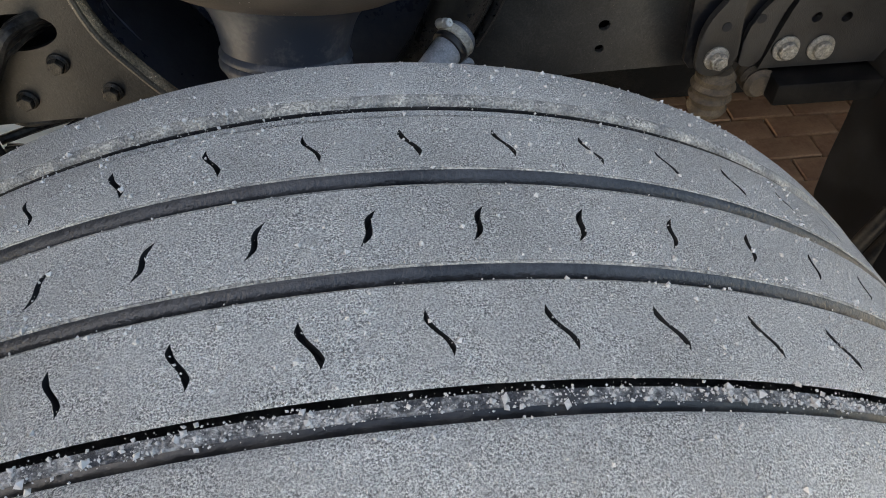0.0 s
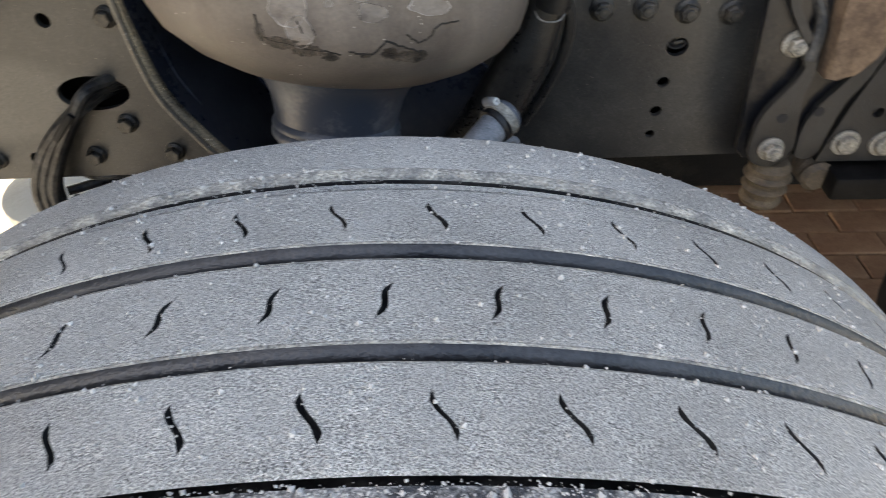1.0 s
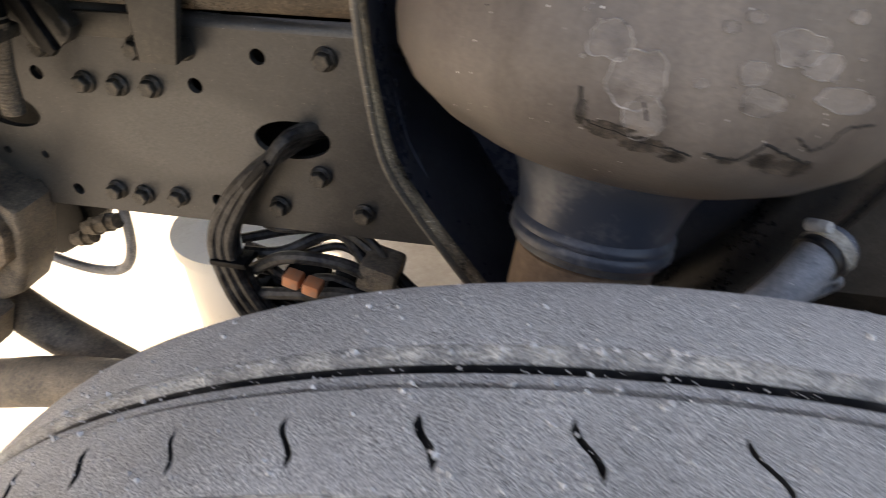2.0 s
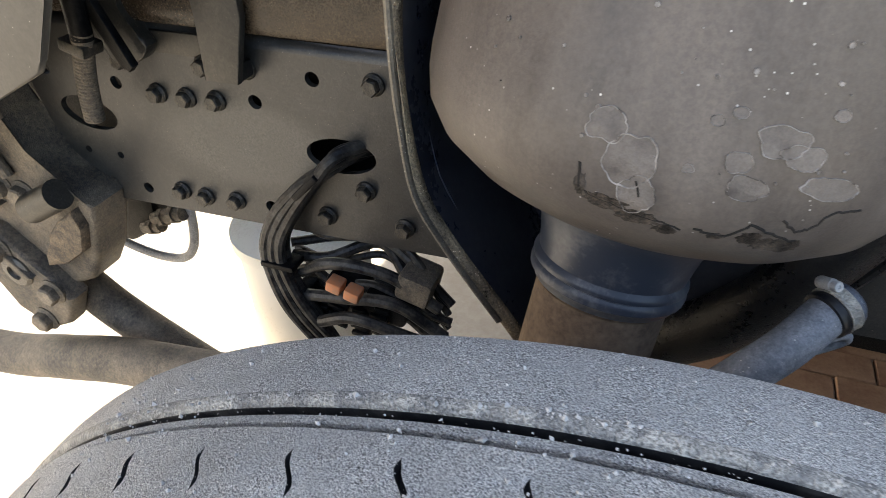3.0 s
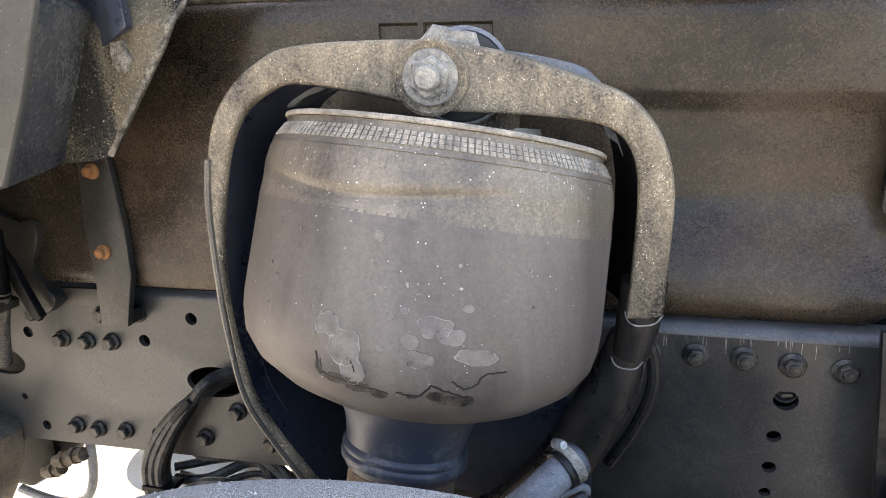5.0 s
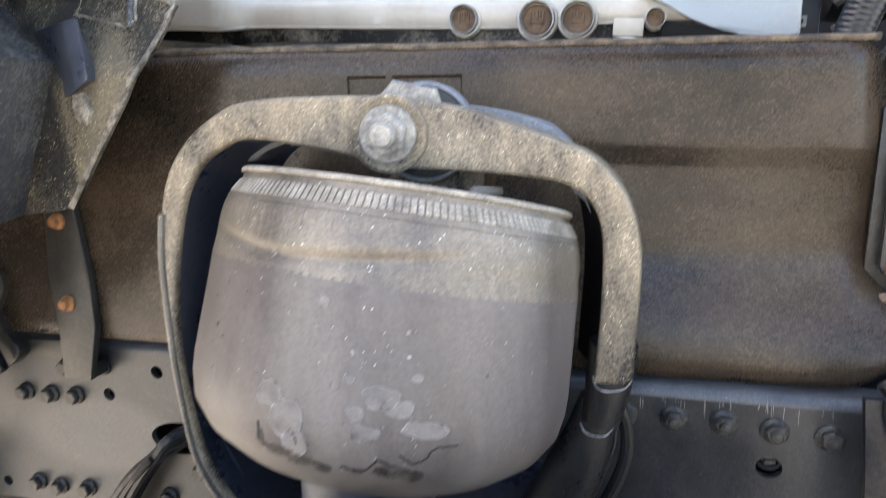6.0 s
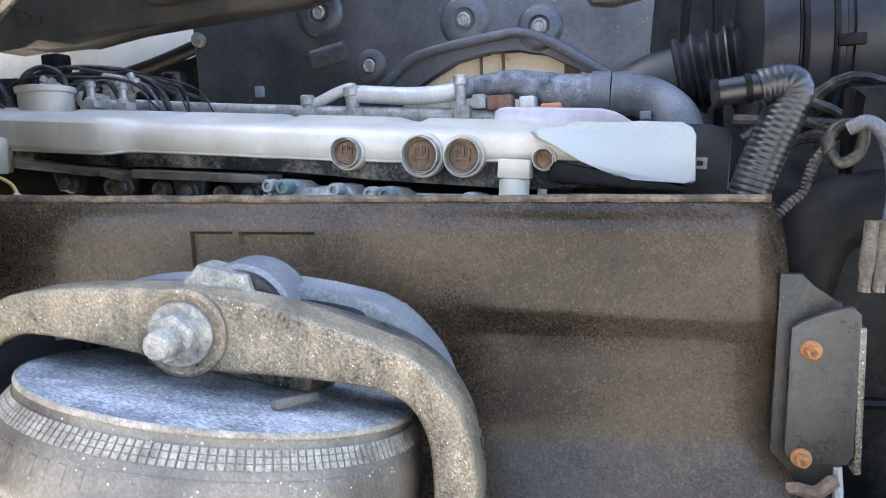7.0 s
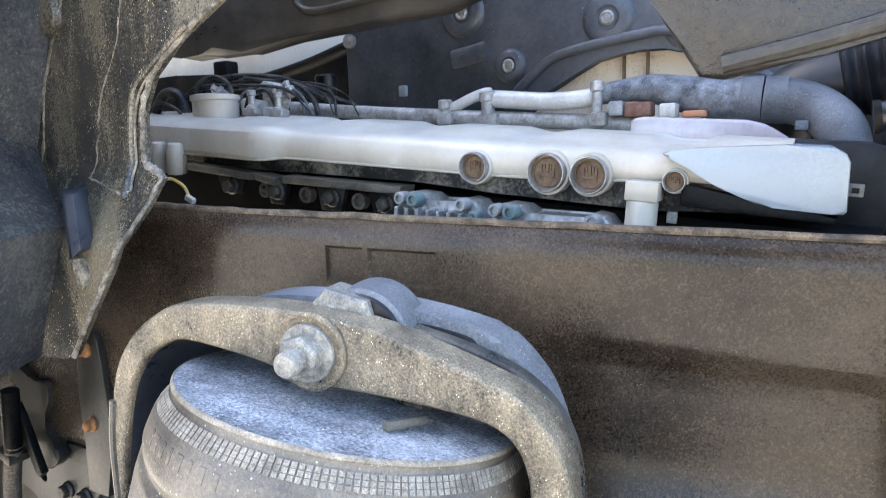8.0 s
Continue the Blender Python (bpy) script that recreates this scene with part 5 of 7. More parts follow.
tube(bm, [(-0.222, 1.30, 1.464), (-0.205, 1.30, 1.466), (-0.175, 1.302, 1.478), (-0.155, 1.305, 1.484), (-0.144, 1.305, 1.484)], 0.0085, 14, 5)
part("link_pipe", bm, STEEL, pipes)
bm = bmesh.new()
tube(bm, [(-0.146, 1.30, 1.475), (-0.12, 1.30, 1.473), (-0.052, 1.30, 1.466), (0.0, 1.30, 1.466), (0.03, 1.31, 1.472)], 0.0132, 18, 5)
part("upper_pipe", bm, STEEL, pipes)
for x, y, z0, z1, w in ((-0.220, 1.305, 1.436, 1.478, 0.017), (-0.144, 1.305, 1.430, 1.486, 0.021), (0.028, 1.300, 1.424, 1.490, 0.015)):
    bm = bmesh.new()
    lathe(bm, [(w * 0.62, z0), (w * 0.62, z0 + 0.018), (w * 0.5, z0 + 0.022), (w * 0.5, z1 - 0.016), (w * 0.66, z1 - 0.014), (w * 0.66, z1 - 0.002), (w * 0.5, z1)], Matrix.Translation((x, y - 0.01, 0)), 18)
    box(bm, (x + 0.004, y - 0.01, z0 + 0.012), (w * 1.6, 0.03, 0.02), 0.004)
    part("pipe_clamp", bm, CAST, pipes, "bright cast pipe clamp")
charge = thing("coolant_hose", "black hose speckled with grey dust on the engine", "hose", (0.2, 1.29, 1.40))
bm = bmesh.new()
tube(bm, [(0.02, 1.305, 1.470), (0.058, 1.315, 1.475), (0.096, 1.325, 1.476), (0.135, 1.335, 1.467), (0.170, 1.34, 1.459), (0.216, 1.34, 1.455)], [float(q) for q in np.interp(range(31), (0, 8, 20, 30), (0.0140, 0.0165, 0.026, 0.0288))], 24, 6)
part("hose", bm, HOSE_DUST, charge)
bm = bmesh.new()
tube(bm, [(0.210, 1.34, 1.4553), (0.236, 1.34, 1.4537)], 0.0312, 28, 1)
part("hose_joint", bm, ELBOW, charge, "grey sleeve with a seam")
bm = bmesh.new()
tube(bm, [(0.2375, 1.34, 1.4536), (0.264, 1.34, 1.4512)], 0.0306, 28, 1)
part("hose_joint", bm, ELBOW, charge, "grey sleeve with a seam")
bm = bmesh.new()
tube(bm, [(0.257, 1.34, 1.4518), (0.284, 1.337, 1.445), (0.308, 1.33, 1.431), (0.327, 1.32, 1.408), (0.335, 1.315, 1.37)], 0.0290, 28, 6)
part("elbow", bm, ELBOW, charge, "dusty grey elbow")
bm = box(bmesh.new(), (0.283, 1.306, 1.418), (0.015, 0.010, 0.012), 0.002)
part("tab", bm, ELBOW, charge)
for x, c, w, name in ((0.086, REDBROWN, 0.036, "brown_connector"), (0.125, STEEL, 0.022, "plug_housing"), (0.056, GREYHOSE, 0.02, "grey_plug")):
    bm = box(bmesh.new(), (x, 1.296, 1.447 - 0.1 * (x - 0.086)), (w, 0.03, 0.020), 0.003)
    single(name, bm, c, "small electrical connector between the hose and the valve cover", "connector", "engine connectors")
bm = box(bmesh.new(), (0.156, 1.306, 1.438), (0.030, 0.02, 0.009), 0.003)
single("orange_connector", bm, ORANGE, "small orange connector under the hose", "connector", "engine connectors")
bm = slab(bmesh.new(), [(0.091, 1.39), (0.091, 1.430), (0.098, 1.434), (0.11, 1.435), (0.228, 1.426), (0.245, 1.421), (0.257, 1.414), (0.271, 1.404), (0.272, 1.385)], 1.22, 1.25, 0.004)
single("heat_plate", bm, HEAT, "bluish heat-stained metal plate behind the valve cover", "heat plate")

# front end of the engine: filler neck, hoses and wires
front_end = thing("filler_neck", "pale round filler neck among dark hoses", "filler neck", (-0.55, 1.12, 1.46))
bm = bmesh.new()
lathe(bm, [(0.03, 1.455), (0.036, 1.458), (0.036, 1.487), (0.039, 1.489), (0.039, 1.496), (0.03, 1.498)], Matrix.Translation((-0.545, 1.12, 0)), 32)
part("neck", bm, ALU, front_end)
for k, pts in enumerate(([(-0.66, 1.15, 1.50), (-0.60, 1.14, 1.515), (-0.52, 1.15, 1.512), (-0.45, 1.17, 1.505), (-0.42, 1.2, 1.48)],
                         [(-0.66, 1.2, 1.48), (-0.62, 1.18, 1.505), (-0.56, 1.18, 1.522), (-0.49, 1.2, 1.515), (-0.44, 1.25, 1.485)],
                         [(-0.5, 1.14, 1.47), (-0.485, 1.14, 1.495), (-0.46, 1.15, 1.50), (-0.44, 1.15, 1.47)],
                         [(-0.70, 1.1, 1.46), (-0.66, 1.1, 1.49), (-0.61, 1.1, 1.475), (-0.60, 1.1, 1.45)],
                         [(-0.52, 1.16, 1.525), (-0.47, 1.2, 1.515), (-0.43, 1.24, 1.50), (-0.40, 1.3, 1.48)])):
    bm = bmesh.new()
    tube(bm, pts, 0.0026 + 0.0008 * (k % 3), 10, 6)
    single("engine_hose", bm, CABLE, "black hose at the front end of the engine", "hose", "front engine hoses")
for x, y, z in ((-0.465, 1.12, 1.465), (-0.42, 1.13, 1.46)):
    bm = bmesh.new()
    lathe(bm, [(0.008, z - 0.02), (0.009, z), (0.009, z + 0.010), (0.0055, z + 0.013), (0.0055, z + 0.026), (0.007, z + 0.027), (0.007, z + 0.033), (0.004, z + 0.035)], Matrix.Translation((x, y, 0)), 16)
    box(bm, (x, y, z + 0.002), (0.028, 0.020, 0.012), 0.003)
    single("pipe_union", bm, CAST, "bright metal pipe union on the valve cover", "pipe union", "pipe unions")
for x in (-0.62, -0.655, -0.69):
    bm = box(bmesh.new(), (x, 1.2, 1.48), (0.03, 0.05, 0.07), 0.006, (0, x * 40, 0))
    single("engine_block_part", bm, BLACK, "black box-shaped unit at the front of the engine", "engine unit", "front engine units")
bm = bmesh.new()
lathe(bm, [(0.021, 1.43), (0.021, 1.545), (0.018, 1.549)], Matrix.Translation((-0.545, 1.40, 0)), 28)
single("black_canister", bm, FORGED_DARK, "glossy black upright canister", "canister")
bm = bmesh.new()
tube(bm, [(-0.52, 0.99, 1.37), (-0.49, 0.98, 1.372), (-0.46, 0.975, 1.362), (-0.445, 0.97, 1.348)], 0.0022, 8, 5)
single("yellow_wire", bm, YELLOW, "yellow-sleeved sensor wire with a pale plug", "wire")
bm = box(bmesh.new(), (-0.439, 0.967, 1.345), (0.016, 0.008, 0.008), 0.002, (0, 25, 0))
single("sensor_plug", bm, ALU, "pale plastic sensor plug", "plug")

# unions, short pipes and a bracket among the hoses
for pts, r, c, name in (([(-0.60, 1.13, 1.487), (-0.595, 1.13, 1.515), (-0.56, 1.13, 1.527), (-0.525, 1.13, 1.515), (-0.515, 1.13, 1.487)], 0.004, CABLE, "curved_pipe"),
                        ([(-0.64, 1.16, 1.515), (-0.58, 1.17, 1.53), (-0.52, 1.18, 1.53), (-0.46, 1.2, 1.52), (-0.42, 1.24, 1.49)], 0.0038, CABLE, "curved_pipe"),
                        ([(-0.52, 1.2, 1.50), (-0.48, 1.2, 1.517), (-0.44, 1.2, 1.51), (-0.41, 1.2, 1.485), (-0.40, 1.2, 1.46)], 0.0045, CABLE, "engine_hose"),
                        ([(-0.70, 1.12, 1.47), (-0.665, 1.12, 1.505), (-0.63, 1.12, 1.50), (-0.615, 1.12, 1.465)], 0.009, CABLE, "engine_hose"),
                        ([(-0.66, 1.05, 1.41), (-0.62, 1.04, 1.405), (-0.58, 1.02, 1.39), (-0.56, 1.0, 1.36)], 0.009, CABLE, "engine_hose")):
    bm = bmesh.new()
    tube(bm, pts, r, 12, 6)
    single(name, bm, c, "bent pipe among the hoses at the front of the engine", "pipe", "front engine pipes")
for x, y, z, w in ((-0.50, 1.16, 1.478, 0.034), (-0.475, 1.18, 1.505, 0.03), (-0.445, 1.15, 1.462, 0.026), (-0.60, 1.17, 1.50, 0.02)):
    bm = bmesh.new()
    box(bm, (x, y, z), (w, 0.03, 0.022), 0.004, (0, 12, 0))
    tube(bm, [(x - w * 0.7, y - 0.004, z + 0.004), (x + w * 0.7, y - 0.004, z - 0.002)], 0.007, 12, 1)
    single("metal_union", bm, STEEL, "bright metal union joining the front engine pipes", "pipe union", "pipe unions")
rng = random.Random(23)
for k in range(9):
    x, y = rng.uniform(-0.66, -0.50), rng.uniform(1.13, 1.26)
    bm = bmesh.new()
    tube(bm, [(x, y, 1.465), (x + 0.01, y, 1.497 + rng.uniform(0, 0.02)), (x + rng.uniform(0.04, 0.07), y + 0.02, 1.512 + rng.uniform(0, 0.014)), (x + rng.uniform(0.09, 0.12), y + 0.03, 1.488 + rng.uniform(0, 0.02)), (x + 0.13, y + 0.03, 1.46)], rng.uniform(0.0012, 0.0024), 8, 6)
    single("thin_wire", bm, (CABLE, CABLE, ELBOW)[k % 3], "thin bent wire among the front engine hoses", "wire", "front engine wires")
for k in range(8):
    x, y, z = rng.uniform(-0.66, -0.42), rng.uniform(1.12, 1.2), rng.uniform(1.465, 1.505)
    bm = bmesh.new()
    lathe(bm, [(0.004, -0.012), (0.0075, -0.012), (0.0075, -0.002), (0.010, 0.0), (0.010, 0.006), (0.0055, 0.008), (0.0055, 0.016), (0.003, 0.017)], pose(x, y, z, rng.uniform(-40, 40), rng.uniform(-80, 80), 0), 8)
    single("wire_terminal", bm, (STEEL, BLACK, CAST)[k % 3], "small metal terminal among the front engine wires", "terminal", "wire terminals")
bm = box(bmesh.new(), (-0.655, 1.25, 1.545), (0.035, 0.03, 0.05), 0.004)
single("black_box", bm, BLACK, "small black box above the front engine hoses", "box")

# ---- cab underside behind the engine ----
bm = slab(bmesh.new(), [(-0.568, 1.40), (-0.566, 1.50), (-0.572, 1.66), (-0.54, 1.80), (0.34, 1.80), (0.30, 1.62), (0.285, 1.45), (0.27, 1.45), (0.21, 1.490), (0.192, 1.504), (0.124, 1.541), (0.10, 1.553), (0.078, 1.559), (0.027, 1.552),
                          (-0.035, 1.541), (-0.085, 1.524), (-0.135, 1.496), (-0.17, 1.46), (-0.19, 1.40)], 1.50, 1.53, 0.008, 3)
firewall = thing("insulation_panel", "black moulded insulation panel behind the engine with pale push clips", "insulation panel", (-0.1, 1.5, 1.4))
part("panel", bm, MAT_BLACK, firewall)
bm = bmesh.new()
tube(bm, [(-0.21, 1.492, 1.47), (-0.165, 1.492, 1.51), (-0.134, 1.492, 1.536), (-0.105, 1.492, 1.553), (-0.037, 1.492, 1.567), (0.039, 1.492, 1.576), (0.081, 1.492, 1.578), (0.13, 1.492, 1.56), (0.20, 1.492, 1.515), (0.28, 1.492, 1.46)], 0.0085, 12, 6)
part("arch_bead", bm, MAT_BLACK, firewall)
for x, z, r in ((-0.289, 1.648, 0.034), (-0.015, 1.608, 0.034), (-0.195, 1.545, 0.024), (0.115, 1.585, 0.03)):
    bm = bmesh.new()
    lathe(bm, [(r * 1.35, -0.003), (r * 1.2, 0.006), (r, 0.010), (r * 0.62, 0.011), (r * 0.5, 0.006), (r * 0.1, 0.006)], Matrix.Translation((x, 1.5, z)) @ FACING, 28)
    boss = part("boss", bm, MAT_BLACK, firewall)
    bm = bmesh.new()
    lathe(bm, [(0.012, 0.005), (0.0125, 0.010), (0.009, 0.013), (0.007, 0.011), (0.002, 0.0125)], Matrix.Translation((x, 1.5, z)) @ FACING, 18)
    part("push_clip", bm, CAST, boss, "pale push clip")
bm = bmesh.new()
tube(bm, [(-0.31, 1.494, 1.565), (-0.24, 1.494, 1.577)], 0.018, 16, 1, 0.5)
part("pressed_slot", bm, MAT_BLACK, firewall)
bm = box(bmesh.new(), (-0.426, 1.495, 1.515), (0.017, 0.012, 0.022), 0.003)
part("white_clip", bm, WHITE, firewall, "white plastic clip")
bm = bmesh.new()
lathe(bm, [(0.014, 0), (0.014, 0.01), (0.008, 0.014)], Matrix.Translation((-0.552, 1.498, 1.623)) @ FACING, 16)
part("corner_bolt", bm, CAST, firewall)
bm = slab(bmesh.new(), [(-0.5, 1.35), (0.27, 1.35), (0.27, 1.64), (-0.5, 1.64)], 1.535, 1.55)
backing = thing("beige_panel", "stained beige metal panel seen through the insulation's arch", "panel", (0, 1.59, 1.35))
part("sheet", bm, BEIGE, backing)
for x in (0.005, 0.045):
    bm = box(bmesh.new(), (x, 1.531, 1.545), (0.004, 0.012, 0.08), 0.001)
    part("seam", bm, RUSTY_PLATE, backing)
for x, z in ((0.012, 1.560), (0.165, 1.515)):
    bm = box(bmesh.new(), (x, 1.528, z), (0.026, 0.014, 0.02), 0.004)
    part("lug", bm, RUSTY_PLATE, backing)
bm = slab(bmesh.new(), [(-2.8, 1.56), (-1.1, 1.585), (-0.60, 1.62), (-0.60, 1.80), (-2.8, 1.90)], 1.70, 1.73, 0.01)
single("cab_sill", bm, CREAM, "cream painted cab sill behind the engine", "cab panel")
bm = bmesh.new()
tube(bm, [(-1.2, 1.66, 1.575), (-0.95, 1.62, 1.58), (-0.75, 1.58, 1.598), (-0.58, 1.53, 1.62)], 0.014, 12, 5)
single("black_trim", bm, BLACK, "black rubber trim along the cab sill", "trim")
bm = slab(bmesh.new(), [(-2.6, 1.20), (-0.56, 1.20), (-0.56, 1.665), (-0.70, 1.622), (-0.96, 1.603), (-1.3, 1.622), (-2.6, 1.60)], 1.66, 1.68)
single("lower_cab_panel", bm, BLACK, "dark panel below the cab sill", "cab panel")
# the dark duct overhead
bm = slab(bmesh.new(), [(-1.3, 1.615), (-0.95, 1.618), (-0.803, 1.609), (-0.75, 1.594), (-0.719, 1.588), (-0.638, 1.590), (-0.533, 1.603), (-0.381, 1.606), (-0.21, 1.613), (-0.08, 1.65), (-0.05, 1.70), (-0.05, 1.95), (-1.3, 1.95)], 1.28, 1.33, 0.016, 4)
wobble(bm, 6, 0.006)
duct = thing("overhead_duct", "grimy black plastic duct under the cab with a raised bead", "duct", (-0.6, 1.3, 1.6))
part("shell", bm, DUCT, duct)
bm = bmesh.new()
tube(bm, [(-0.50, 1.278, 1.68), (-0.49, 1.276, 1.65), (-0.44, 1.276, 1.640), (-0.29, 1.276, 1.652), (-0.24, 1.278, 1.672)], 0.006, 10, 5)
part("bead", bm, DUCT, duct)

# ---- intake, hoses and cables at the rear ----
intake = thing("air_intake", "black ribbed intake boot joined to a large air filter housing", "air intake", (0.4, 1.36, 1.36))
bm = bmesh.new()
tube(bm, [(0.24, 1.44, 1.40), (0.258, 1.44, 1.442), (0.295, 1.44, 1.466), (0.348, 1.435, 1.477)], 0.050, 32, 8)
part("elbow", bm, INTAKE, intake, "smooth black elbow")
bm = bmesh.new()
tube(bm, [(0.332, 1.435, 1.475), (0.376, 1.43, 1.484), (0.44, 1.42, 1.493)], 0.055, 36, 3, ring=(0.0225, 0.0058))
part("ribbed_boot", bm, INTAKE, intake, "ribbed rubber boot")
bm = bmesh.new()
m = Matrix.Translation((0.41, 1.38, 1.50)) @ Matrix.Rotation(radians(90), 4, "Y")
lathe(bm, [(0.06, 0.0), (0.10, 0.002), (0.118, 0.012), (0.121, 0.03), (0.121, 0.05), (0.118, 0.052), (0.118, 0.058), (0.122, 0.06), (0.122, 0.10), (0.118, 0.102), (0.118, 0.108), (0.122, 0.11), (0.123, 0.34), (0.1, 0.36)], m, 64)
part("filter_housing", bm, INTAKE, intake, "large black filter housing")
for x in (0.468, 0.50):
    bm = bmesh.new()
    lathe(bm, [(0.119, -0.004), (0.1245, -0.003), (0.1245, 0.003), (0.119, 0.004)], Matrix.Translation((x, 1.38, 1.50)) @ Matrix.Rotation(radians(90), 4, "Y"), 56)
    part("housing_rib", bm, BLACK, intake)
bm = box(bmesh.new(), (0.515, 1.26, 1.49), (0.03, 0.012, 0.014), 0.002)
part("latch", bm, BLACK, intake)
for x0, x1, y in ((0.33, 0.36, 1.62), (0.40, 0.395, 1.60)):
    bm = slab(bmesh.new(), [(x0, 1.40), (x0 + 0.016, 1.40), (x1 + 0.016, 1.78), (x1, 1.78)], y, y + 0.02, 0.002)
    single("cab_strut", bm, BLACK, "black steel strut behind the intake boot", "strut", "struts behind the intake")
drain = thing("corrugated_hose", "black corrugated hose rising from behind the engine shield", "hose", (0.377, 1.02, 1.30))
bm = bmesh.new()
tube(bm, [(0.364, 1.05, 1.28), (0.377, 1.05, 1.328), (0.394, 1.05, 1.374), (0.4065, 1.05, 1.402)], 0.0192, 32, 5, ring=(0.0060, 0.0003))
part("hose", bm, HOSE, drain)
bm = bmesh.new()
tube(bm, [(0.406, 1.05, 1.400), (0.4125, 1.05, 1.414), (0.409, 1.05, 1.426), (0.395, 1.05, 1.427), (0.383, 1.05, 1.424)], 0.0172, 28, 10, ring=(0.0050, 0.0003))
part("bend", bm, HOSE, drain, "tight ribbed bend")
bm = bmesh.new()
tube(bm, [(0.392, 1.05, 1.426), (0.344, 1.05, 1.421)], 0.0128, 24, 1)
part("branch", bm, HOSE, drain)
for x, z in ((0.3445, 1.421), (0.373, 1.424)):
    bm = bmesh.new()
    tube(bm, [(x + 0.0028, 1.05, z + 0.0003), (x - 0.0028, 1.05, z - 0.0003)], 0.0145, 24, 1)
    part("clip", bm, BLACK, drain)
for name, pts, r, c in (("wavy_cable", [(0.386, 1.0, 1.30), (0.400, 1.0, 1.316), (0.412, 1.0, 1.328), (0.42, 1.0, 1.352), (0.434, 1.0, 1.372)], 0.0045, CABLE),
                        ("looped_cable", [(0.430, 0.99, 1.352), (0.428, 0.99, 1.372), (0.438, 0.99, 1.384), (0.452, 0.985, 1.380), (0.450, 0.985, 1.36), (0.436, 0.985, 1.352), (0.427, 0.985, 1.362)], 0.005, CABLE),
                        ("hanging_cable", [(0.440, 0.98, 1.380), (0.452, 0.975, 1.385), (0.463, 0.97, 1.374), (0.470, 0.97, 1.35), (0.472, 0.97, 1.32), (0.466, 0.97, 1.28)], 0.0060, ELBOW)):
    bm = bmesh.new()
    tube(bm, pts, r, 12, 8, ring=(0.004, 0.0005) if name == "wavy_cable" else None)
    single(name, bm, c, "black sheathed cable beside the engine shield", "cable", "cables at the shield's end")
for x in (0.456, 0.466):
    bm = bmesh.new()
    tube(bm, [(x, 0.965, 1.305), (x - 0.002, 0.965, 1.275), (x - 0.004, 0.965, 1.246)], [0.0055, 0.0062, 0.0048], 14, 4)
    single("cable_end", bm, AXLE, "worn metal sleeve on a hanging cable", "cable end", "cable ends")
bm = bmesh.new()
tube(bm, [(0.418, 1.06, 1.23), (0.432, 1.06, 1.278), (0.462, 1.06, 1.304), (0.52, 1.06, 1.312), (0.6, 1.06, 1.312)], 0.036, 24, 6)
single("rubber_duct", bm, BLACK, "soft black rubber duct at the shield's end", "duct")
bm = bmesh.new()
for k in range(7):
    q = random.Random(k).uniform
    tube(bm, [(0.36 + q(0, 0.1), 1.15, 1.36 + q(-0.02, 0.05)), (0.42 + q(0, 0.08), 1.14, 1.40 + q(-0.03, 0.04)), (0.5 + q(-0.05, 0.1), 1.15, 1.36 + q(-0.03, 0.05))], 0.006, 8, 5)
tagged(single("wire_bundle", bm, CABLE, "tangle of dark wires and hoses behind the corrugated hose", "wires"), kind="stuff")

# ---- wheel arch panels ----
arch = thing("wheel_arch_liner", "black plastic wheel arch liner with a mud-caked edge", "wheel arch liner", (-0.5, 0.73, 0.9))
outline = [(-1.28, 0.77), (-0.885, 0.884), (-0.668, 0.993), (-0.594, 1.149), (-0.478, 1.186), (-0.40, 1.192), (-0.379, 1.197), (-0.298, 1.298), (-0.284, 1.319), (-0.273, 1.339), (-0.264, 1.361), (-0.261, 1.377), (-0.259, 1.384),
           (-0.272, 1.392), (-0.292, 1.40), (-0.291, 1.43), (-0.288, 1.452), (-0.268, 1.484), (-0.225, 1.515), (-0.169, 1.542), (-0.08, 1.585), (-0.04, 1.63), (-0.04, 1.95), (-1.28, 1.95)]


def lean_back(bm):
    """The liner leans in above its lower corner."""
    for v in bm.verts:
        v.co.y += 0.047 * max(0.0, min(1.0, (v.co.z - 1.319) / 0.08))
    return bm


bm = slab(bmesh.new(), outline, 0.750, 0.757, 0.0)
for level in (1.319, 1.345, 1.37, 1.399):
    bmesh.ops.bisect_plane(bm, geom=list(bm.verts) + list(bm.edges) + list(bm.faces), plane_co=(0, 0, level), plane_no=(0, 0, 1))
part("panel", lean_back(bm), LINER, arch)
bm = bmesh.new()
tube(bm, [(x, 0.749, z) for x, z in outline[6:21]], 0.0028, 10, 8)
wobble(bm, 160, 0.0019)
part("edge", lean_back(bm), LINER_EDGE, arch, "mud-caked lip")
for pts, r, c in (([(-0.302, 1.365), (-0.310, 1.396), (-0.305, 1.441), (-0.294, 1.474), (-0.267, 1.494), (-0.211, 1.526)], 0.0048, LINER), ([(-0.297, 1.372), (-0.304, 1.395), (-0.301, 1.437), (-0.290, 1.467), (-0.267, 1.487), (-0.215, 1.516)], 0.0014, LINER_EDGE)):
    bm = bmesh.new()
    tube(bm, [(x, 0.748, z) for x, z in pts], r, 10, 6)
    part("inner_bead", lean_back(bm), c, arch)
# raised ridge, and the angled front plate nearer the outside
bm = slab(bmesh.new(), [(-1.3, 0.70), (-0.67, 0.983), (-0.635, 0.988), (-0.522, 1.043), (-0.514, 1.055), (-0.447, 1.170), (-0.436, 1.177), (-0.412, 1.181), (-0.368, 1.264), (-0.336, 1.333), (-0.332, 1.45), (-0.32, 1.60), (-0.30, 1.95), (-1.3, 1.95)], 0.652, 0.660, 0.0025, 2)
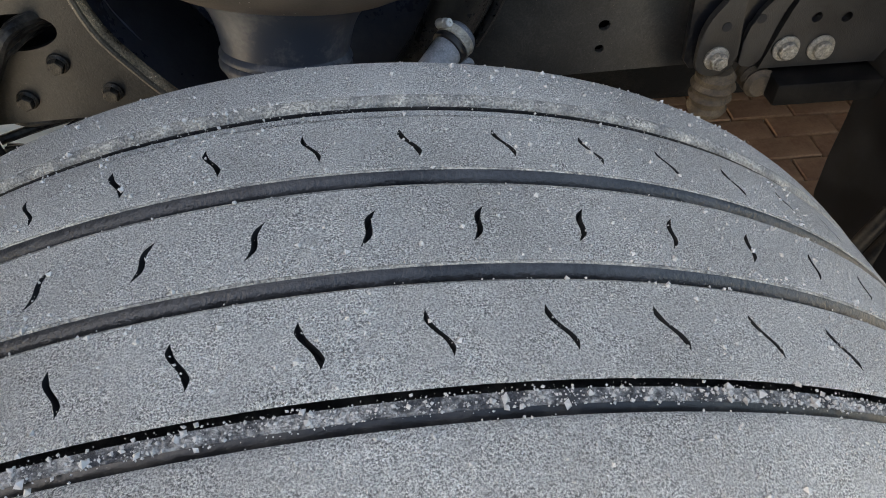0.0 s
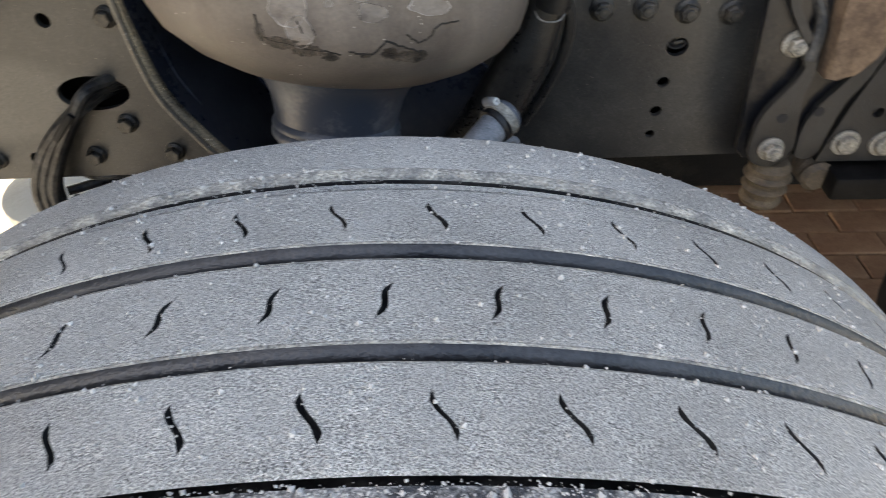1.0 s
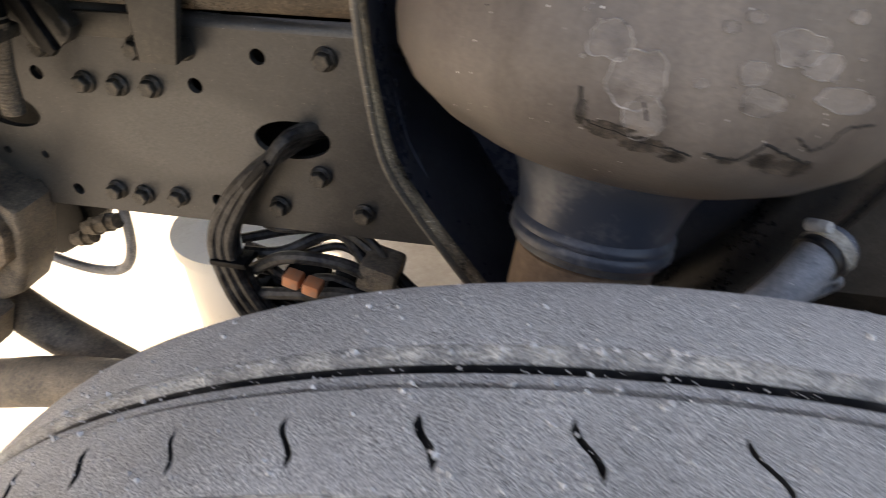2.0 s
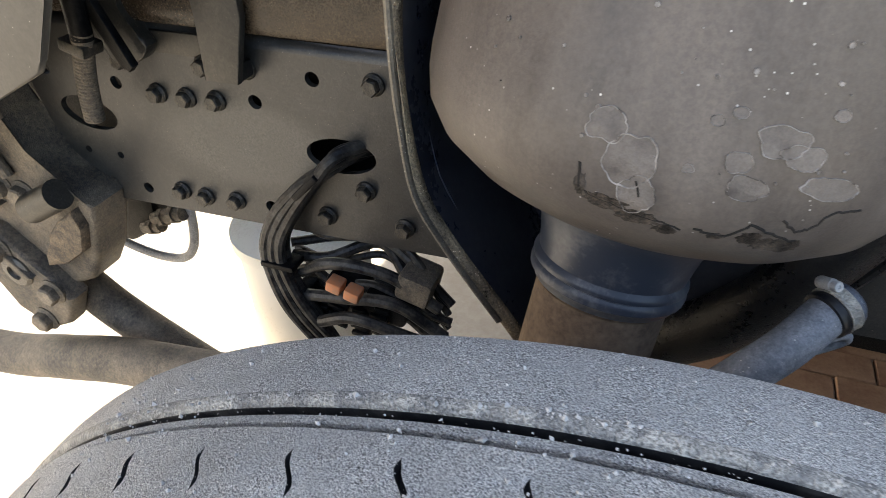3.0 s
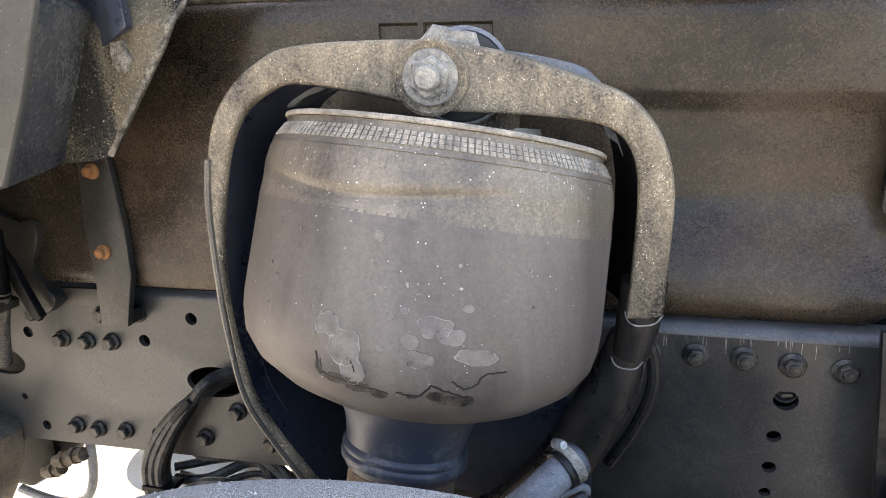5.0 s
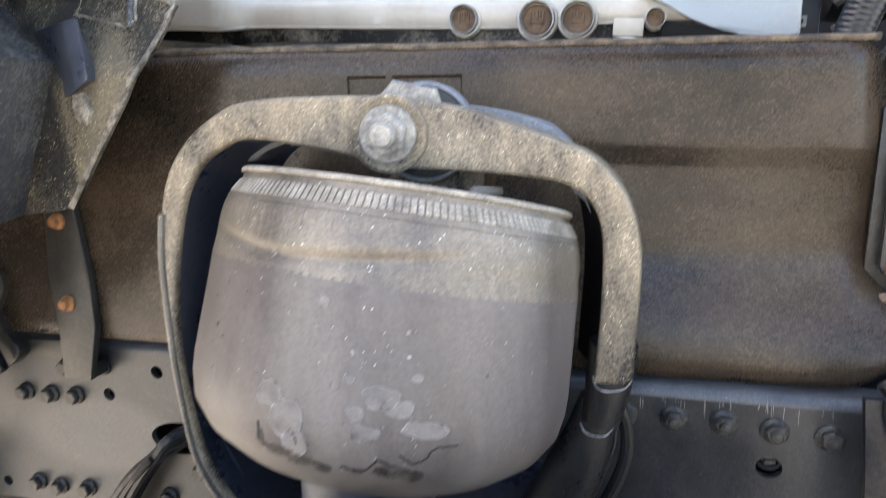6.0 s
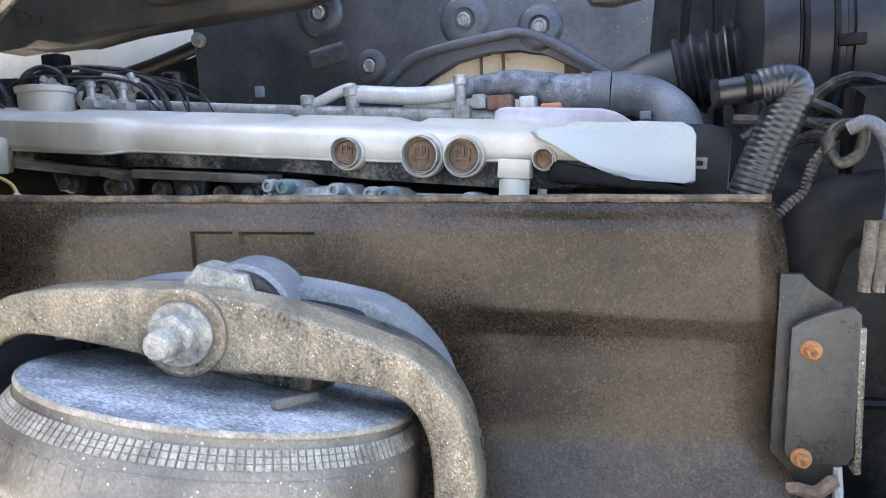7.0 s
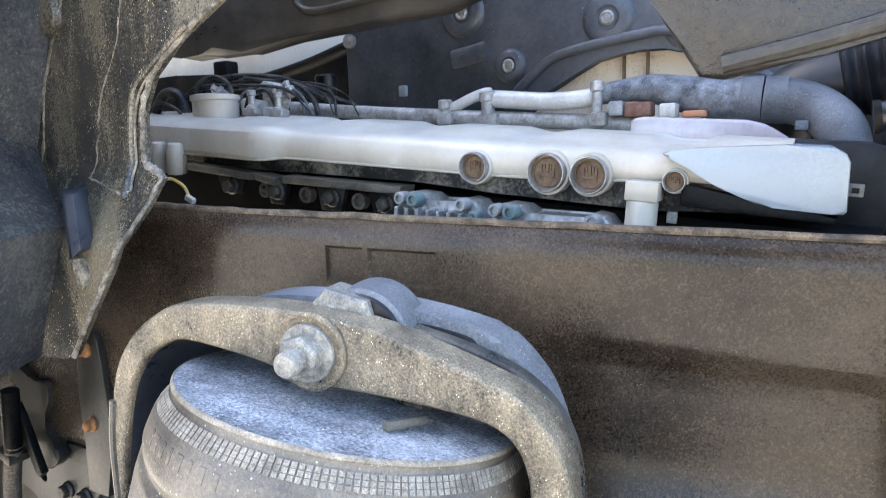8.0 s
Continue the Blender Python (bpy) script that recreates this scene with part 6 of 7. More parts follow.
part("outer_panel", bm, PANEL, arch, "smooth dusty grey outer panel")
bm = bmesh.new()
near = [(-0.4115, 0.656, 1.181), (-0.368, 0.656, 1.264), (-0.336, 0.656, 1.333), (-0.385, 0.656, 1.39), (-0.44, 0.656, 1.45), (-0.43, 0.656, 1.60), (-0.42, 0.656, 1.95)]
back = [(-0.438, 0.747, 1.190), (-0.412, 0.747, 1.25), (-0.376, 0.757, 1.337), (-0.440, 0.780, 1.375), (-0.480, 0.796, 1.42), (-0.425, 0.796, 1.55), (-0.38, 0.796, 1.95)]
sheet = [[bm.verts.new(Vector(a).lerp(Vector(b), k / 4)) for k in range(5)] for a, b in zip(near, back)]
for a, b in zip(sheet, sheet[1:]):
    for k in range(4):
        bm.faces.new((a[k], a[k + 1], b[k + 1], b[k]))
bmesh.ops.solidify(bm, geom=list(bm.faces), thickness=0.003)
# step wall whose blue colour stands in for reflected sky
part("step_wall", bm, STEP, arch, "glossy step wall with mud spatter, sky reflection painted blue")
bm = bmesh.new()
foot = [bm.verts.new(q) for q in ((-0.446, 0.790, 1.372), (-0.384, 0.790, 1.378), (-0.3295, 0.760, 1.317), (-0.386, 0.760, 1.297))]
ridge = [bm.verts.new(q) for q in ((-0.346, 0.740, 1.371), (-0.326, 0.738, 1.373), (-0.322, 0.736, 1.318), (-0.338, 0.736, 1.308))]
for quad in ((foot[0], ridge[0], ridge[3], foot[3]), (ridge[0], ridge[1], ridge[2], ridge[3]), (ridge[1], foot[1], foot[2], ridge[2]), (foot[0], foot[1], ridge[1], ridge[0]), (foot[3], ridge[3], ridge[2], foot[2]), (foot[0], foot[3], foot[2], foot[1])):
    bm.faces.new(quad)
bmesh.ops.bevel(bm, geom=list(bm.edges), offset=0.0025, segments=2, affect="EDGES", profile=0.5)
part("moulded_boss", bm, WEB, arch, "smooth blue-black moulded pocket")
bm = slab(bmesh.new(), [(-0.352, 1.306), (-0.338, 1.307), (-0.334, 1.288), (-0.340, 1.276), (-0.349, 1.279), (-0.354, 1.292)], 0.744, 0.752, 0.002)
part("torn_tab", bm, LINER_EDGE, arch, "mud-crusted torn tab")
bm = bmesh.new()
lathe(bm, [(0.022, 0), (0.02, 0.008), (0.012, 0.012)], Matrix.Translation((-0.428, 0.797, 1.558)) @ FACING, 24)
part("fastener_boss", bm, LINER, arch)
for pts, r in (([(-0.395, 1.58), (-0.417, 1.549), (-0.456, 1.476), (-0.471, 1.415), (-0.503, 1.367)], 0.0016), ([(-0.305, 1.56), (-0.319, 1.52), (-0.352, 1.47), (-0.366, 1.43), (-0.376, 1.385)], 0.0008), ([(-0.376, 1.385), (-0.329, 1.373), (-0.298, 1.364)], 0.0008)):
    bm = bmesh.new()
    tube(bm, [(x, 0.7498, z) for x, z in pts], r, 8, 8)
    wobble(bm, 190, 0.0022)
    part("crease", lean_back(bm), LINER_EDGE, arch, "crusted ridge")
wing = thing("wing_panel", "grimy brown-black wing panel hanging over the engine bay", "wing panel", (0.3, 0.68, 1.43))
bm = slab(bmesh.new(), [(0.252, 1.436), (0.262, 1.434), (0.30, 1.441), (0.325, 1.447), (0.345, 1.455), (0.42, 1.50), (0.7, 1.62), (0.7, 1.95), (0.05, 1.95), (0.12, 1.62), (0.20, 1.515), (0.232, 1.468)], 0.676, 0.686, 0.003)
part("panel", bm, ARM_BLACK, wing)
bm = bmesh.new()
tube(bm, [(0.262, 0.675, 1.440), (0.30, 0.675, 1.447), (0.325, 0.675, 1.453), (0.345, 0.675, 1.461), (0.42, 0.675, 1.506)], 0.004, 10, 5)
part("bead", bm, RAIL, wing)

# ---- left end of the rail: strut, cast bracket, rods ----
strut = thing("threaded_strut", "grey threaded strut hanging before the rail", "strut", (-0.66, 0.80, 0.91))
bm = bmesh.new()
tube(bm, [(-0.637, 0.80, 1.02), (-0.655, 0.80, 0.965), (-0.664, 0.80, 0.917)], 0.0112, 18, 4, ring=(0.004, 0.0003))
part("thread", bm, AXLE, strut)
bm = bmesh.new()
tube(bm, [(-0.628, 0.80, 1.10), (-0.634, 0.80, 1.05), (-0.639, 0.80, 1.012)], 0.0115, 16, 3)
part("body", bm, BLACK, strut)
bm = slab(bmesh.new(), [(-0.645, 1.07), (-0.632, 1.078), (-0.622, 1.06), (-0.588, 0.985), (-0.596, 0.978), (-0.606, 0.984)], 0.806, 0.816, 0.002)
part("lever", bm, BLACK, strut)
bm = box(bmesh.new(), (-0.648, 0.803, 1.004), (0.034, 0.03, 0.014), 0.003, (0, 15, 0))
part("yoke_end", bm, RAIL_BOLT, strut)
bm = slab(bmesh.new(), round_off([(-0.68, 1.13), (-0.64, 1.112), (-0.622, 1.103), (-0.60, 1.106), (-0.591, 1.098), (-0.593, 1.078), (-0.608, 1.052), (-0.606, 1.036), (-0.598, 1.018), (-0.584, 1.0), (-0.60, 0.982), (-0.624, 0.978), (-0.645, 0.988), (-0.668, 1.09)]), 0.828, 0.846, 0.003)
single("steel_gusset", bm, RAIL, "black steel gusset bolted to the rail", "gusset")
cast = thing("cast_bracket", "grimy cast iron bracket at the end of the rail", "bracket", (-0.9, 0.80, 0.55))
bm = slab(bmesh.new(), [(-0.99, 0.90), (-0.82, 0.945), (-0.812, 0.90), (-0.80, 0.855), (-0.77, 0.825), (-0.73, 0.80), (-0.715, 0.79), (-0.722, 0.765), (-0.745, 0.70), (-0.775, 0.655), (-0.82, 0.635), (-0.87, 0.68), (-0.99, 0.72)], 0.79, 0.85, 0.008, 3)
wobble(bm, 25, 0.002)
part("body", bm, AXLE, cast)
bm = slab(bmesh.new(), [(-0.955, 0.735), (-0.90, 0.73), (-0.825, 0.66), (-0.80, 0.63), (-0.83, 0.575), (-0.875, 0.552), (-0.93, 0.58), (-0.965, 0.66)], 0.765, 0.80, 0.008, 3)
part("clamp_plate", bm, AXLE, cast)
bm = bmesh.new()
tube(bm, [(-0.845, 0.785, 0.93), (-0.85, 0.782, 0.87), (-0.835, 0.782, 0.82)], 0.008, 10, 4)
part("rib", bm, AXLE, cast)
bm = bmesh.new()
tube(bm, [(-0.80, 0.77, 0.785), (-0.745, 0.775, 0.815)], 0.020, 18, 1)
part("stub", bm, RAIL, cast, "round black stub")
# facet in another brown, which puts a lit face into the colour
bm = slab(bmesh.new(), [(-0.739, 0.789), (-0.733, 0.762), (-0.748, 0.722), (-0.79, 0.692), (-0.832, 0.678), (-0.822, 0.70), (-0.80, 0.74), (-0.768, 0.769)], 0.774, 0.80, 0.005)
part("facet", bm, WORN, cast, "facet with its lit look painted brown")
for a, b in (((-0.945, 0.89), (-0.868, 0.792)), ((-0.985, 0.80), (-0.885, 0.765)), ((-0.925, 0.725), (-0.86, 0.66))):
    bm = slab(bmesh.new(), [(a[0] - 0.006, a[1]), (a[0] + 0.007, a[1] + 0.004), (b[0] + 0.008, b[1] + 0.003), (b[0] - 0.005, b[1] - 0.004)], 0.755, 0.80, 0.003)
    part("rib", bm, AXLE, cast)
bm = bmesh.new()
lathe(bm, [(0.026, -0.01), (0.026, 0.006), (0.022, 0.010), (0.012, 0.011), (0.010, 0.006), (0.003, 0.006)], Matrix.Translation((-0.885, 0.768, 0.665)) @ FACING, 24)
part("bush_end", bm, FORGED_LEG, cast)
big_bolt = bolt_mesh("cast_bolt", AXLE, 0.016, 0.014, 1.3)
for x, z in ((-0.90, 0.70), (-0.83, 0.64), (-0.875, 0.575), (-0.91, 0.80), (-0.87, 0.795), (-0.83, 0.79)):
    put("cast_bolt", big_bolt, cast, (x, 0.765 if z < 0.75 else 0.79, z), (0, (x * 7000) % 60, 0))
bm = bmesh.new()
tube(bm, [(-0.875, 0.83, 0.615), (-0.80, 0.83, 0.555), (-0.68, 0.83, 0.49), (-0.5, 0.83, 0.40)], 0.030, 22, 4)
single("thrust_rod", bm, AXLE, "thick brown steel rod running down to the axle", "rod")
bm = bmesh.new()
tube(bm, [(-1.5, 0.74, 0.46), (-1.05, 0.75, 0.468), (-0.85, 0.75, 0.515), (-0.70, 0.75, 0.555), (-0.4, 0.75, 0.60)], 0.034, 24, 6)
single("anti_roll_bar", bm, AXLE, "bent brown steel anti-roll bar", "bar")
bm = bmesh.new()
lathe(bm, [(0.10, 0.30), (0.108, 0.32), (0.11, 0.60), (0.118, 0.605), (0.118, 0.625), (0.06, 0.64)], Matrix.Translation((-0.60, 1.06, 0)), 48)
single("air_tank", bm, CREAM, "pale dusty cylindrical tank below the rail", "tank")
bm = slab(bmesh.new(), [(-0.99, 0.70), (-0.82, 0.71), (-0.825, 0.64), (-0.85, 0.60), (-0.90, 0.57), (-0.99, 0.575)], 0.97, 1.05, 0.012)
single("black_valve", bm, BLACK, "black valve under the rail", "valve")
bm = bmesh.new()
tube(bm, [(-0.95, 0.99, 0.55), (-0.91, 0.99, 0.54), (-0.86, 0.99, 0.535), (-0.81, 0.99, 0.544), (-0.78, 0.99, 0.577), (-0.765, 0.99, 0.64), (-0.76, 0.99, 0.75)], 0.008, 12, 6)
single("bent_hose", bm, GREYHOSE, "grey hose hanging in a loop below the rail", "hose")
for x, z in ((-0.81, 0.64), (-0.785, 0.65), (-0.84, 0.615)):
    bm = bmesh.new()
    tube(bm, [(x - 0.02, 0.975, z - 0.006), (x + 0.02, 0.975, z + 0.006)], 0.012, 16, 1)
    tube(bm, [(x - 0.005, 0.975, z - 0.0015), (x + 0.005, 0.975, z + 0.0015)], 0.016, 6, 1)
    single("pipe_fitting", bm, AXLE, "small grimy metal fitting on the valve", "fitting", "valve fittings")

# wiring loom out of the rail's oval hole
loom = thing("wiring_loom", "thick bundle of dusty black cables leaving the rail", "cables", (-0.45, 0.83, 0.66))
rng = random.Random(11)
for k in range(6):
    dx, dy = (k % 3 - 1) * 0.010, (k // 3) * 0.011
    bm = bmesh.new()
    tube(bm, [(-0.345 + dx * 0.5, 0.90, 0.885 + dy), (-0.375 + dx * 0.6, 0.845 - dy, 0.893 + dx), (-0.405 + dx, 0.832 - dy, 0.868 + dx * 0.5), (-0.445 + dx, 0.83 - dy, 0.82), (-0.47 + dx, 0.83 - dy, 0.77),
              (-0.468 + dx * 1.2, 0.83 - dy, 0.72), (-0.45 + dx * 1.6, 0.83 - dy, 0.67), (-0.43 + dx * 2, 0.84, 0.60)], 0.0072, 10, 6)
    part("cable", bm, CABLE, loom)
for q, a in (((-0.405, 0.826, 0.866), 45), ((-0.463, 0.824, 0.745), 90)):
    bm = bmesh.new()
    box(bm, q, (0.008, 0.03, 0.046), 0.002, (0, a, 0))
    part("cable_tie", bm, BLACK, loom)
for k, pts in enumerate(([(-0.45, 0.84, 0.72), (-0.40, 0.84, 0.745), (-0.33, 0.85, 0.735), (-0.27, 0.86, 0.69)], [(-0.45, 0.83, 0.69), (-0.39, 0.83, 0.70), (-0.32, 0.84, 0.70), (-0.26, 0.85, 0.655)],
                         [(-0.42, 0.82, 0.66), (-0.37, 0.82, 0.68), (-0.30, 0.83, 0.66), (-0.22, 0.85, 0.63)])):
    bm = bmesh.new()
    tube(bm, pts, 0.008, 10, 6)
    single("under_rail_cable", bm, CABLE, "black cable running under the rail", "cable", "cables under the rail")
for x, z in ((-0.385, 0.735), (-0.362, 0.728)):
    bm = box(bmesh.new(), (x, 0.815, z), (0.020, 0.02, 0.016), 0.003, (0, 15, 0))
    single("orange_plug", bm, ORANGE, "faded orange cable plug under the rail", "plug", "orange plugs")
for x, z, w in ((-0.40, 0.69, 0.05), (-0.34, 0.68, 0.06), (-0.30, 0.72, 0.045)):
    bm = box(bmesh.new(), (x, 0.87, z), (w, 0.05, 0.04), 0.006, (0, 15, 0))
    single("junction_box", bm, AXLE if x > -0.32 else BLACK, "small grimy junction box under the rail", "junction box", "junction boxes")

# more wiring and plug blocks in the tangle below the rail
for k in range(9):
    q = random.Random(40 + k).uniform
    z = 0.765 - 0.013 * k
    bm = bmesh.new()
    tube(bm, [(-0.475 + q(-0.01, 0.02), 0.85 + q(0, 0.05), z + q(-0.01, 0.01)), (-0.42, 0.85 + q(0, 0.05), z - 0.01 + q(-0.012, 0.012)), (-0.36, 0.86 + q(0, 0.05), z + q(-0.012, 0.012)), (-0.31, 0.86 + q(0, 0.05), z - 0.02 + q(-0.01, 0.01)), (-0.26 + q(-0.02, 0.02), 0.87, z - 0.07 + q(-0.02, 0.02))], 0.005 + 0.0012 * (k % 3), 10, 6)
    single("under_rail_cable", bm, CABLE, "black cable running under the rail", "cable", "cables under the rail")
for k, (x, z) in enumerate(((-0.455, 0.665), (-0.43, 0.655), (-0.405, 0.66), (-0.375, 0.65), (-0.345, 0.66))):
    bm = bmesh.new()
    box(bm, (x, 0.86, z), (0.022, 0.04, 0.05), 0.004, (0, 8 * (k % 3), 0))
    for d in (-0.014, 0.0, 0.014):
        box(bm, (x, 0.838, z + d), (0.024, 0.006, 0.006), 0.0015, (0, 8 * (k % 3), 0))
    single("plug_block", bm, BLACK, "dark ribbed plug block among the cables under the rail", "plug", "plug blocks")

# hose with a clamp beside the spring
air_hose = thing("clamped_hose", "dusty pale grey rubber hose with a worm-drive clamp", "hose", (0.06, 0.68, 0.85))
bm = bmesh.new()
tube(bm, [(0.0, 0.655, 0.80), (0.012, 0.657, 0.85), (0.035, 0.658, 0.890), (0.058, 0.673, 0.9095), (0.083, 0.7035, 0.9235)], 0.0148, 28, 6)
part("hose", bm, GREYHOSE, air_hose)
END = Vector((0.024, 0.0235, 0.0105)).normalized()
ALONG = Matrix.Translation((0.083, 0.7035, 0.9235)) @ END.to_track_quat('Z', 'Y').to_matrix().to_4x4()
bm = bmesh.new()
lathe(bm, [(0.0150, -0.0030), (0.0172, -0.0026), (0.0176, -0.0012), (0.0176, 0.0026), (0.0170, 0.0036), (0.0150, 0.0040)], ALONG, 32)
part("rubber_ring", bm, FORGED_DARK, air_hose, "dark rubber ring behind the clamp")
bm = bmesh.new()
lathe(bm, [(0.0160, 0.0036), (0.0180, 0.0038), (0.0184, 0.0048), (0.0180, 0.0060), (0.0180, 0.0108), (0.0184, 0.0120), (0.0180, 0.0130), (0.0160, 0.0134)], ALONG, 32)
part("clamp_band", bm, BOLT_STEEL, air_hose, "worn clamp band")
bm = bmesh.new()
lathe(bm, [(0.0165, 0.0130), (0.0170, 0.0145), (0.0162, 0.0172), (0.0142, 0.0197), (0.0105, 0.0217), (0.0050, 0.0228), (0.0008, 0.0230)], ALONG, 32)
part("end_fitting", bm, ELBOW, air_hose, "rounded dark end fitting")
TOP = ALONG @ Matrix.Translation((0.0, 0.0, 0.0085))
UP = (Vector((0, 0, 1)) - END * END.z).normalized()
UP = Matrix.Rotation(-0.45, 3, END) @ UP
ACROSS = END.cross(UP)
bm = bmesh.new()
head = TOP.translation + UP * 0.0200
lathe(bm, [(0.0008, -0.0080), (0.0040, -0.0080), (0.0046, -0.0070), (0.0046, 0.0040), (0.0040, 0.0048), (0.0040, 0.0085), (0.0034, 0.0094), (0.0014, 0.0094), (0.0012, 0.0084), (0.0004, 0.0084)], Matrix.Translation(head) @ ACROSS.to_track_quat('Z', 'Y').to_matrix().to_4x4(), 16)
part("clamp_screw", bm, STEEL, air_hose, "slotted clamp screw")
bm = box(bmesh.new(), tuple(head - UP * 0.0020 - ACROSS * 0.0020), (0.011, 0.010, 0.0065), 0.0015, tuple(math.degrees(a) for a in ALONG.to_euler()))
part("screw_housing", bm, STEEL, air_hose)
bm = bmesh.new()
tube(bm, [(0.030, 0.672, 0.868), (0.062, 0.690, 0.892), (0.086, 0.700, 0.9025), (0.099, 0.708, 0.9055), (0.1035, 0.712, 0.8985), (0.096, 0.712, 0.890), (0.080, 0.708, 0.880)], 0.0036, 12, 6)
part("drain_tube", bm, GREYHOSE, air_hose, "thin pale tube looped under the clamp")
bm = bmesh.new()
tube(bm, [(0.142, 0.81, 1.03), (0.158, 0.812, 0.985), (0.157, 0.814, 0.945), (0.140, 0.816, 0.90), (0.118, 0.818, 0.86)], 0.0062, 10, 6)
single("brake_line", bm, ARM_BLACK, "black line behind the yoke's arm", "cable")

# ---- right: hanging bracket, plate with big washers ----
hang = thing("hanger_bracket", "dark steel hanger straps with pale bolts and a tan rubber boot", "bracket", (0.41, 0.82, 0.75))
bm = slab(bmesh.new(), [(0.366, 0.815), (0.376, 0.803), (0.430, 0.806), (0.452, 0.88), (0.478, 0.95), (0.48, 1.02), (0.352, 1.02), (0.358, 0.95), (0.362, 0.88)], 0.826, 0.836, 0.003)
part("back_plate", bm, FORGED_DARK, hang)
bm = slab(bmesh.new(), round_off([(0.374, 0.822), (0.379, 0.808), (0.392, 0.800), (0.408, 0.801), (0.419, 0.811), (0.422, 0.826), (0.417, 0.862), (0.414, 0.888), (0.417, 0.915), (0.413, 0.936), (0.402, 0.955), (0.390, 0.972), (0.378, 0.992), (0.372, 1.02),
                                   (0.364, 1.02), (0.371, 0.988), (0.384, 0.966), (0.397, 0.948), (0.405, 0.932), (0.404, 0.915), (0.394, 0.895), (0.380, 0.872), (0.373, 0.848)]), 0.812, 0.822, 0.003)
part("strap", bm, STRAP, hang, "bent grey-black steel strap")
bm = slab(bmesh.new(), round_off([(0.428, 0.812), (0.440, 0.806), (0.452, 0.812), (0.456, 0.84), (0.462, 0.875), (0.476, 0.905), (0.486, 0.935), (0.487, 1.02), (0.477, 1.02), (0.474, 0.945), (0.462, 0.915), (0.446, 0.890), (0.432, 0.868), (0.426, 0.84)]), 0.816, 0.824, 0.003)
part("strap", bm, STRAP, hang, "bent grey-black steel strap")
# near-black discs on the straps paint the shade of their holes
for x, z, y in ((0.399, 0.863, 0.8118), (0.438, 0.868, 0.8158)):
    bm = bmesh.new()
    lathe(bm, [(0.0055, -0.004), (0.0055, 0.0006), (0.001, 0.0006)], Matrix.Translation((x, y, z)) @ FACING, 16)
    part("hole", bm, SIPE, hang)
pale_bolt = bolt_mesh("pale_bolt", BOLT_STEEL, 0.0105, 0.010, 1.35, 0.006)
put("pale_bolt", pale_bolt, hang, (0.397, 0.811, 0.825), (0, 15, 0), "pale zinc bolt with a stud end")
put("pale_bolt", pale_bolt, hang, (0.394, 0.825, 0.942), (0, 40, 0), "pale zinc bolt with a stud end")
bm = bmesh.new()
lathe(bm, [(0.022, 0.742), (0.0245, 0.748), (0.0215, 0.754), (0.0235, 0.760), (0.0262, 0.764), (0.0225, 0.769), (0.0225, 0.774), (0.0272, 0.779), (0.0235, 0.785), (0.024, 0.792), (0.018, 0.80)], Matrix.Translation((0.412, 0.828, 0)), 28)
part("boot", bm, TAN, hang, "tan ribbed rubber boot")
side_plate = thing("mounting_plate", "black mounting plate with two pale bolt washers", "plate", (0.53, 0.82, 0.75))
bm = pierced([(0.458, 0.800), (0.60, 0.800), (0.62, 0.85), (0.62, 1.02), (0.497, 1.02), (0.492, 0.93), (0.474, 0.87)], [ring_of(x, z, 0.0062, 0.0062, 12) for x, z in ((0.506, 0.862), (0.541, 0.860), (0.512, 0.918), (0.547, 0.916))], 0.822, 0.832)
part("plate", bm, STRAP, side_plate)
bm = box(bmesh.new(), (0.538, 0.818, 0.779), (0.128, 0.05, 0.030), 0.004)
part("shelf", bm, BLACK, side_plate)
washer = bmesh.new()
lathe(washer, [(0.0155, 0.0), (0.0155, 0.0025), (0.0145, 0.0035), (0.0105, 0.004), (0.0105, 0.010), (0.0092, 0.0115), (0.003, 0.0115)], FACING, 28)
washer = mesh_of("washer", washer, BOLT_STEEL)
for x, z in ((0.482, 0.826), (0.524, 0.824)):
    put("washer", washer, side_plate, (x, 0.821, z), None, "pale zinc washer with a round bolt head")
bm = slab(bmesh.new(), round_off([(0.424, 0.912), (0.452, 0.915), (0.466, 0.935), (0.474, 0.975), (0.470, 1.04), (0.425, 1.05), (0.418, 1.0), (0.422, 0.95)]), 0.800, 0.850, 0.006)
single("rusty_housing", bm, RUSTY_PLATE, "rust-stained cast housing between the hanger straps", "housing")
bm = bmesh.new()
lathe(bm, [(0.006, -0.02), (0.018, -0.02), (0.0195, -0.012), (0.0165, -0.006), (0.0195, 0.0), (0.0165, 0.006), (0.0195, 0.012), (0.014, 0.018), (0.005, 0.018)], Matrix.Translation((0.468, 0.835, 0.778)) @ FACING, 24)
single("rubber_bush", bm, TAN, "rust-tan ribbed bush beside the rubber boot", "bush")
bm = bmesh.new()
tube(bm, [(0.37, 0.84, 1.03), (0.40, 0.83, 0.99), (0.41, 0.82, 0.965), (0.405, 0.81, 0.93)], 0.007, 10, 6)
single("black_hose", bm, CABLE, "black hose crossing the hanger bracket", "hose")
for k, x in enumerate((0.66, 0.70)):
    bm = bmesh.new()
    tube(bm, [(x + 0.03, 0.70, 0.85), (x, 0.74, 0.62), (x - 0.01, 0.76, 0.45), (x + 0.02, 0.80, 0.25)], 0.011, 12, 5)
    single("steel_rod", bm, FORGED_DARK, "dark steel rod hanging beside the wheel", "rod", "rods beside the wheel")

bm = bmesh.new()
rows = []
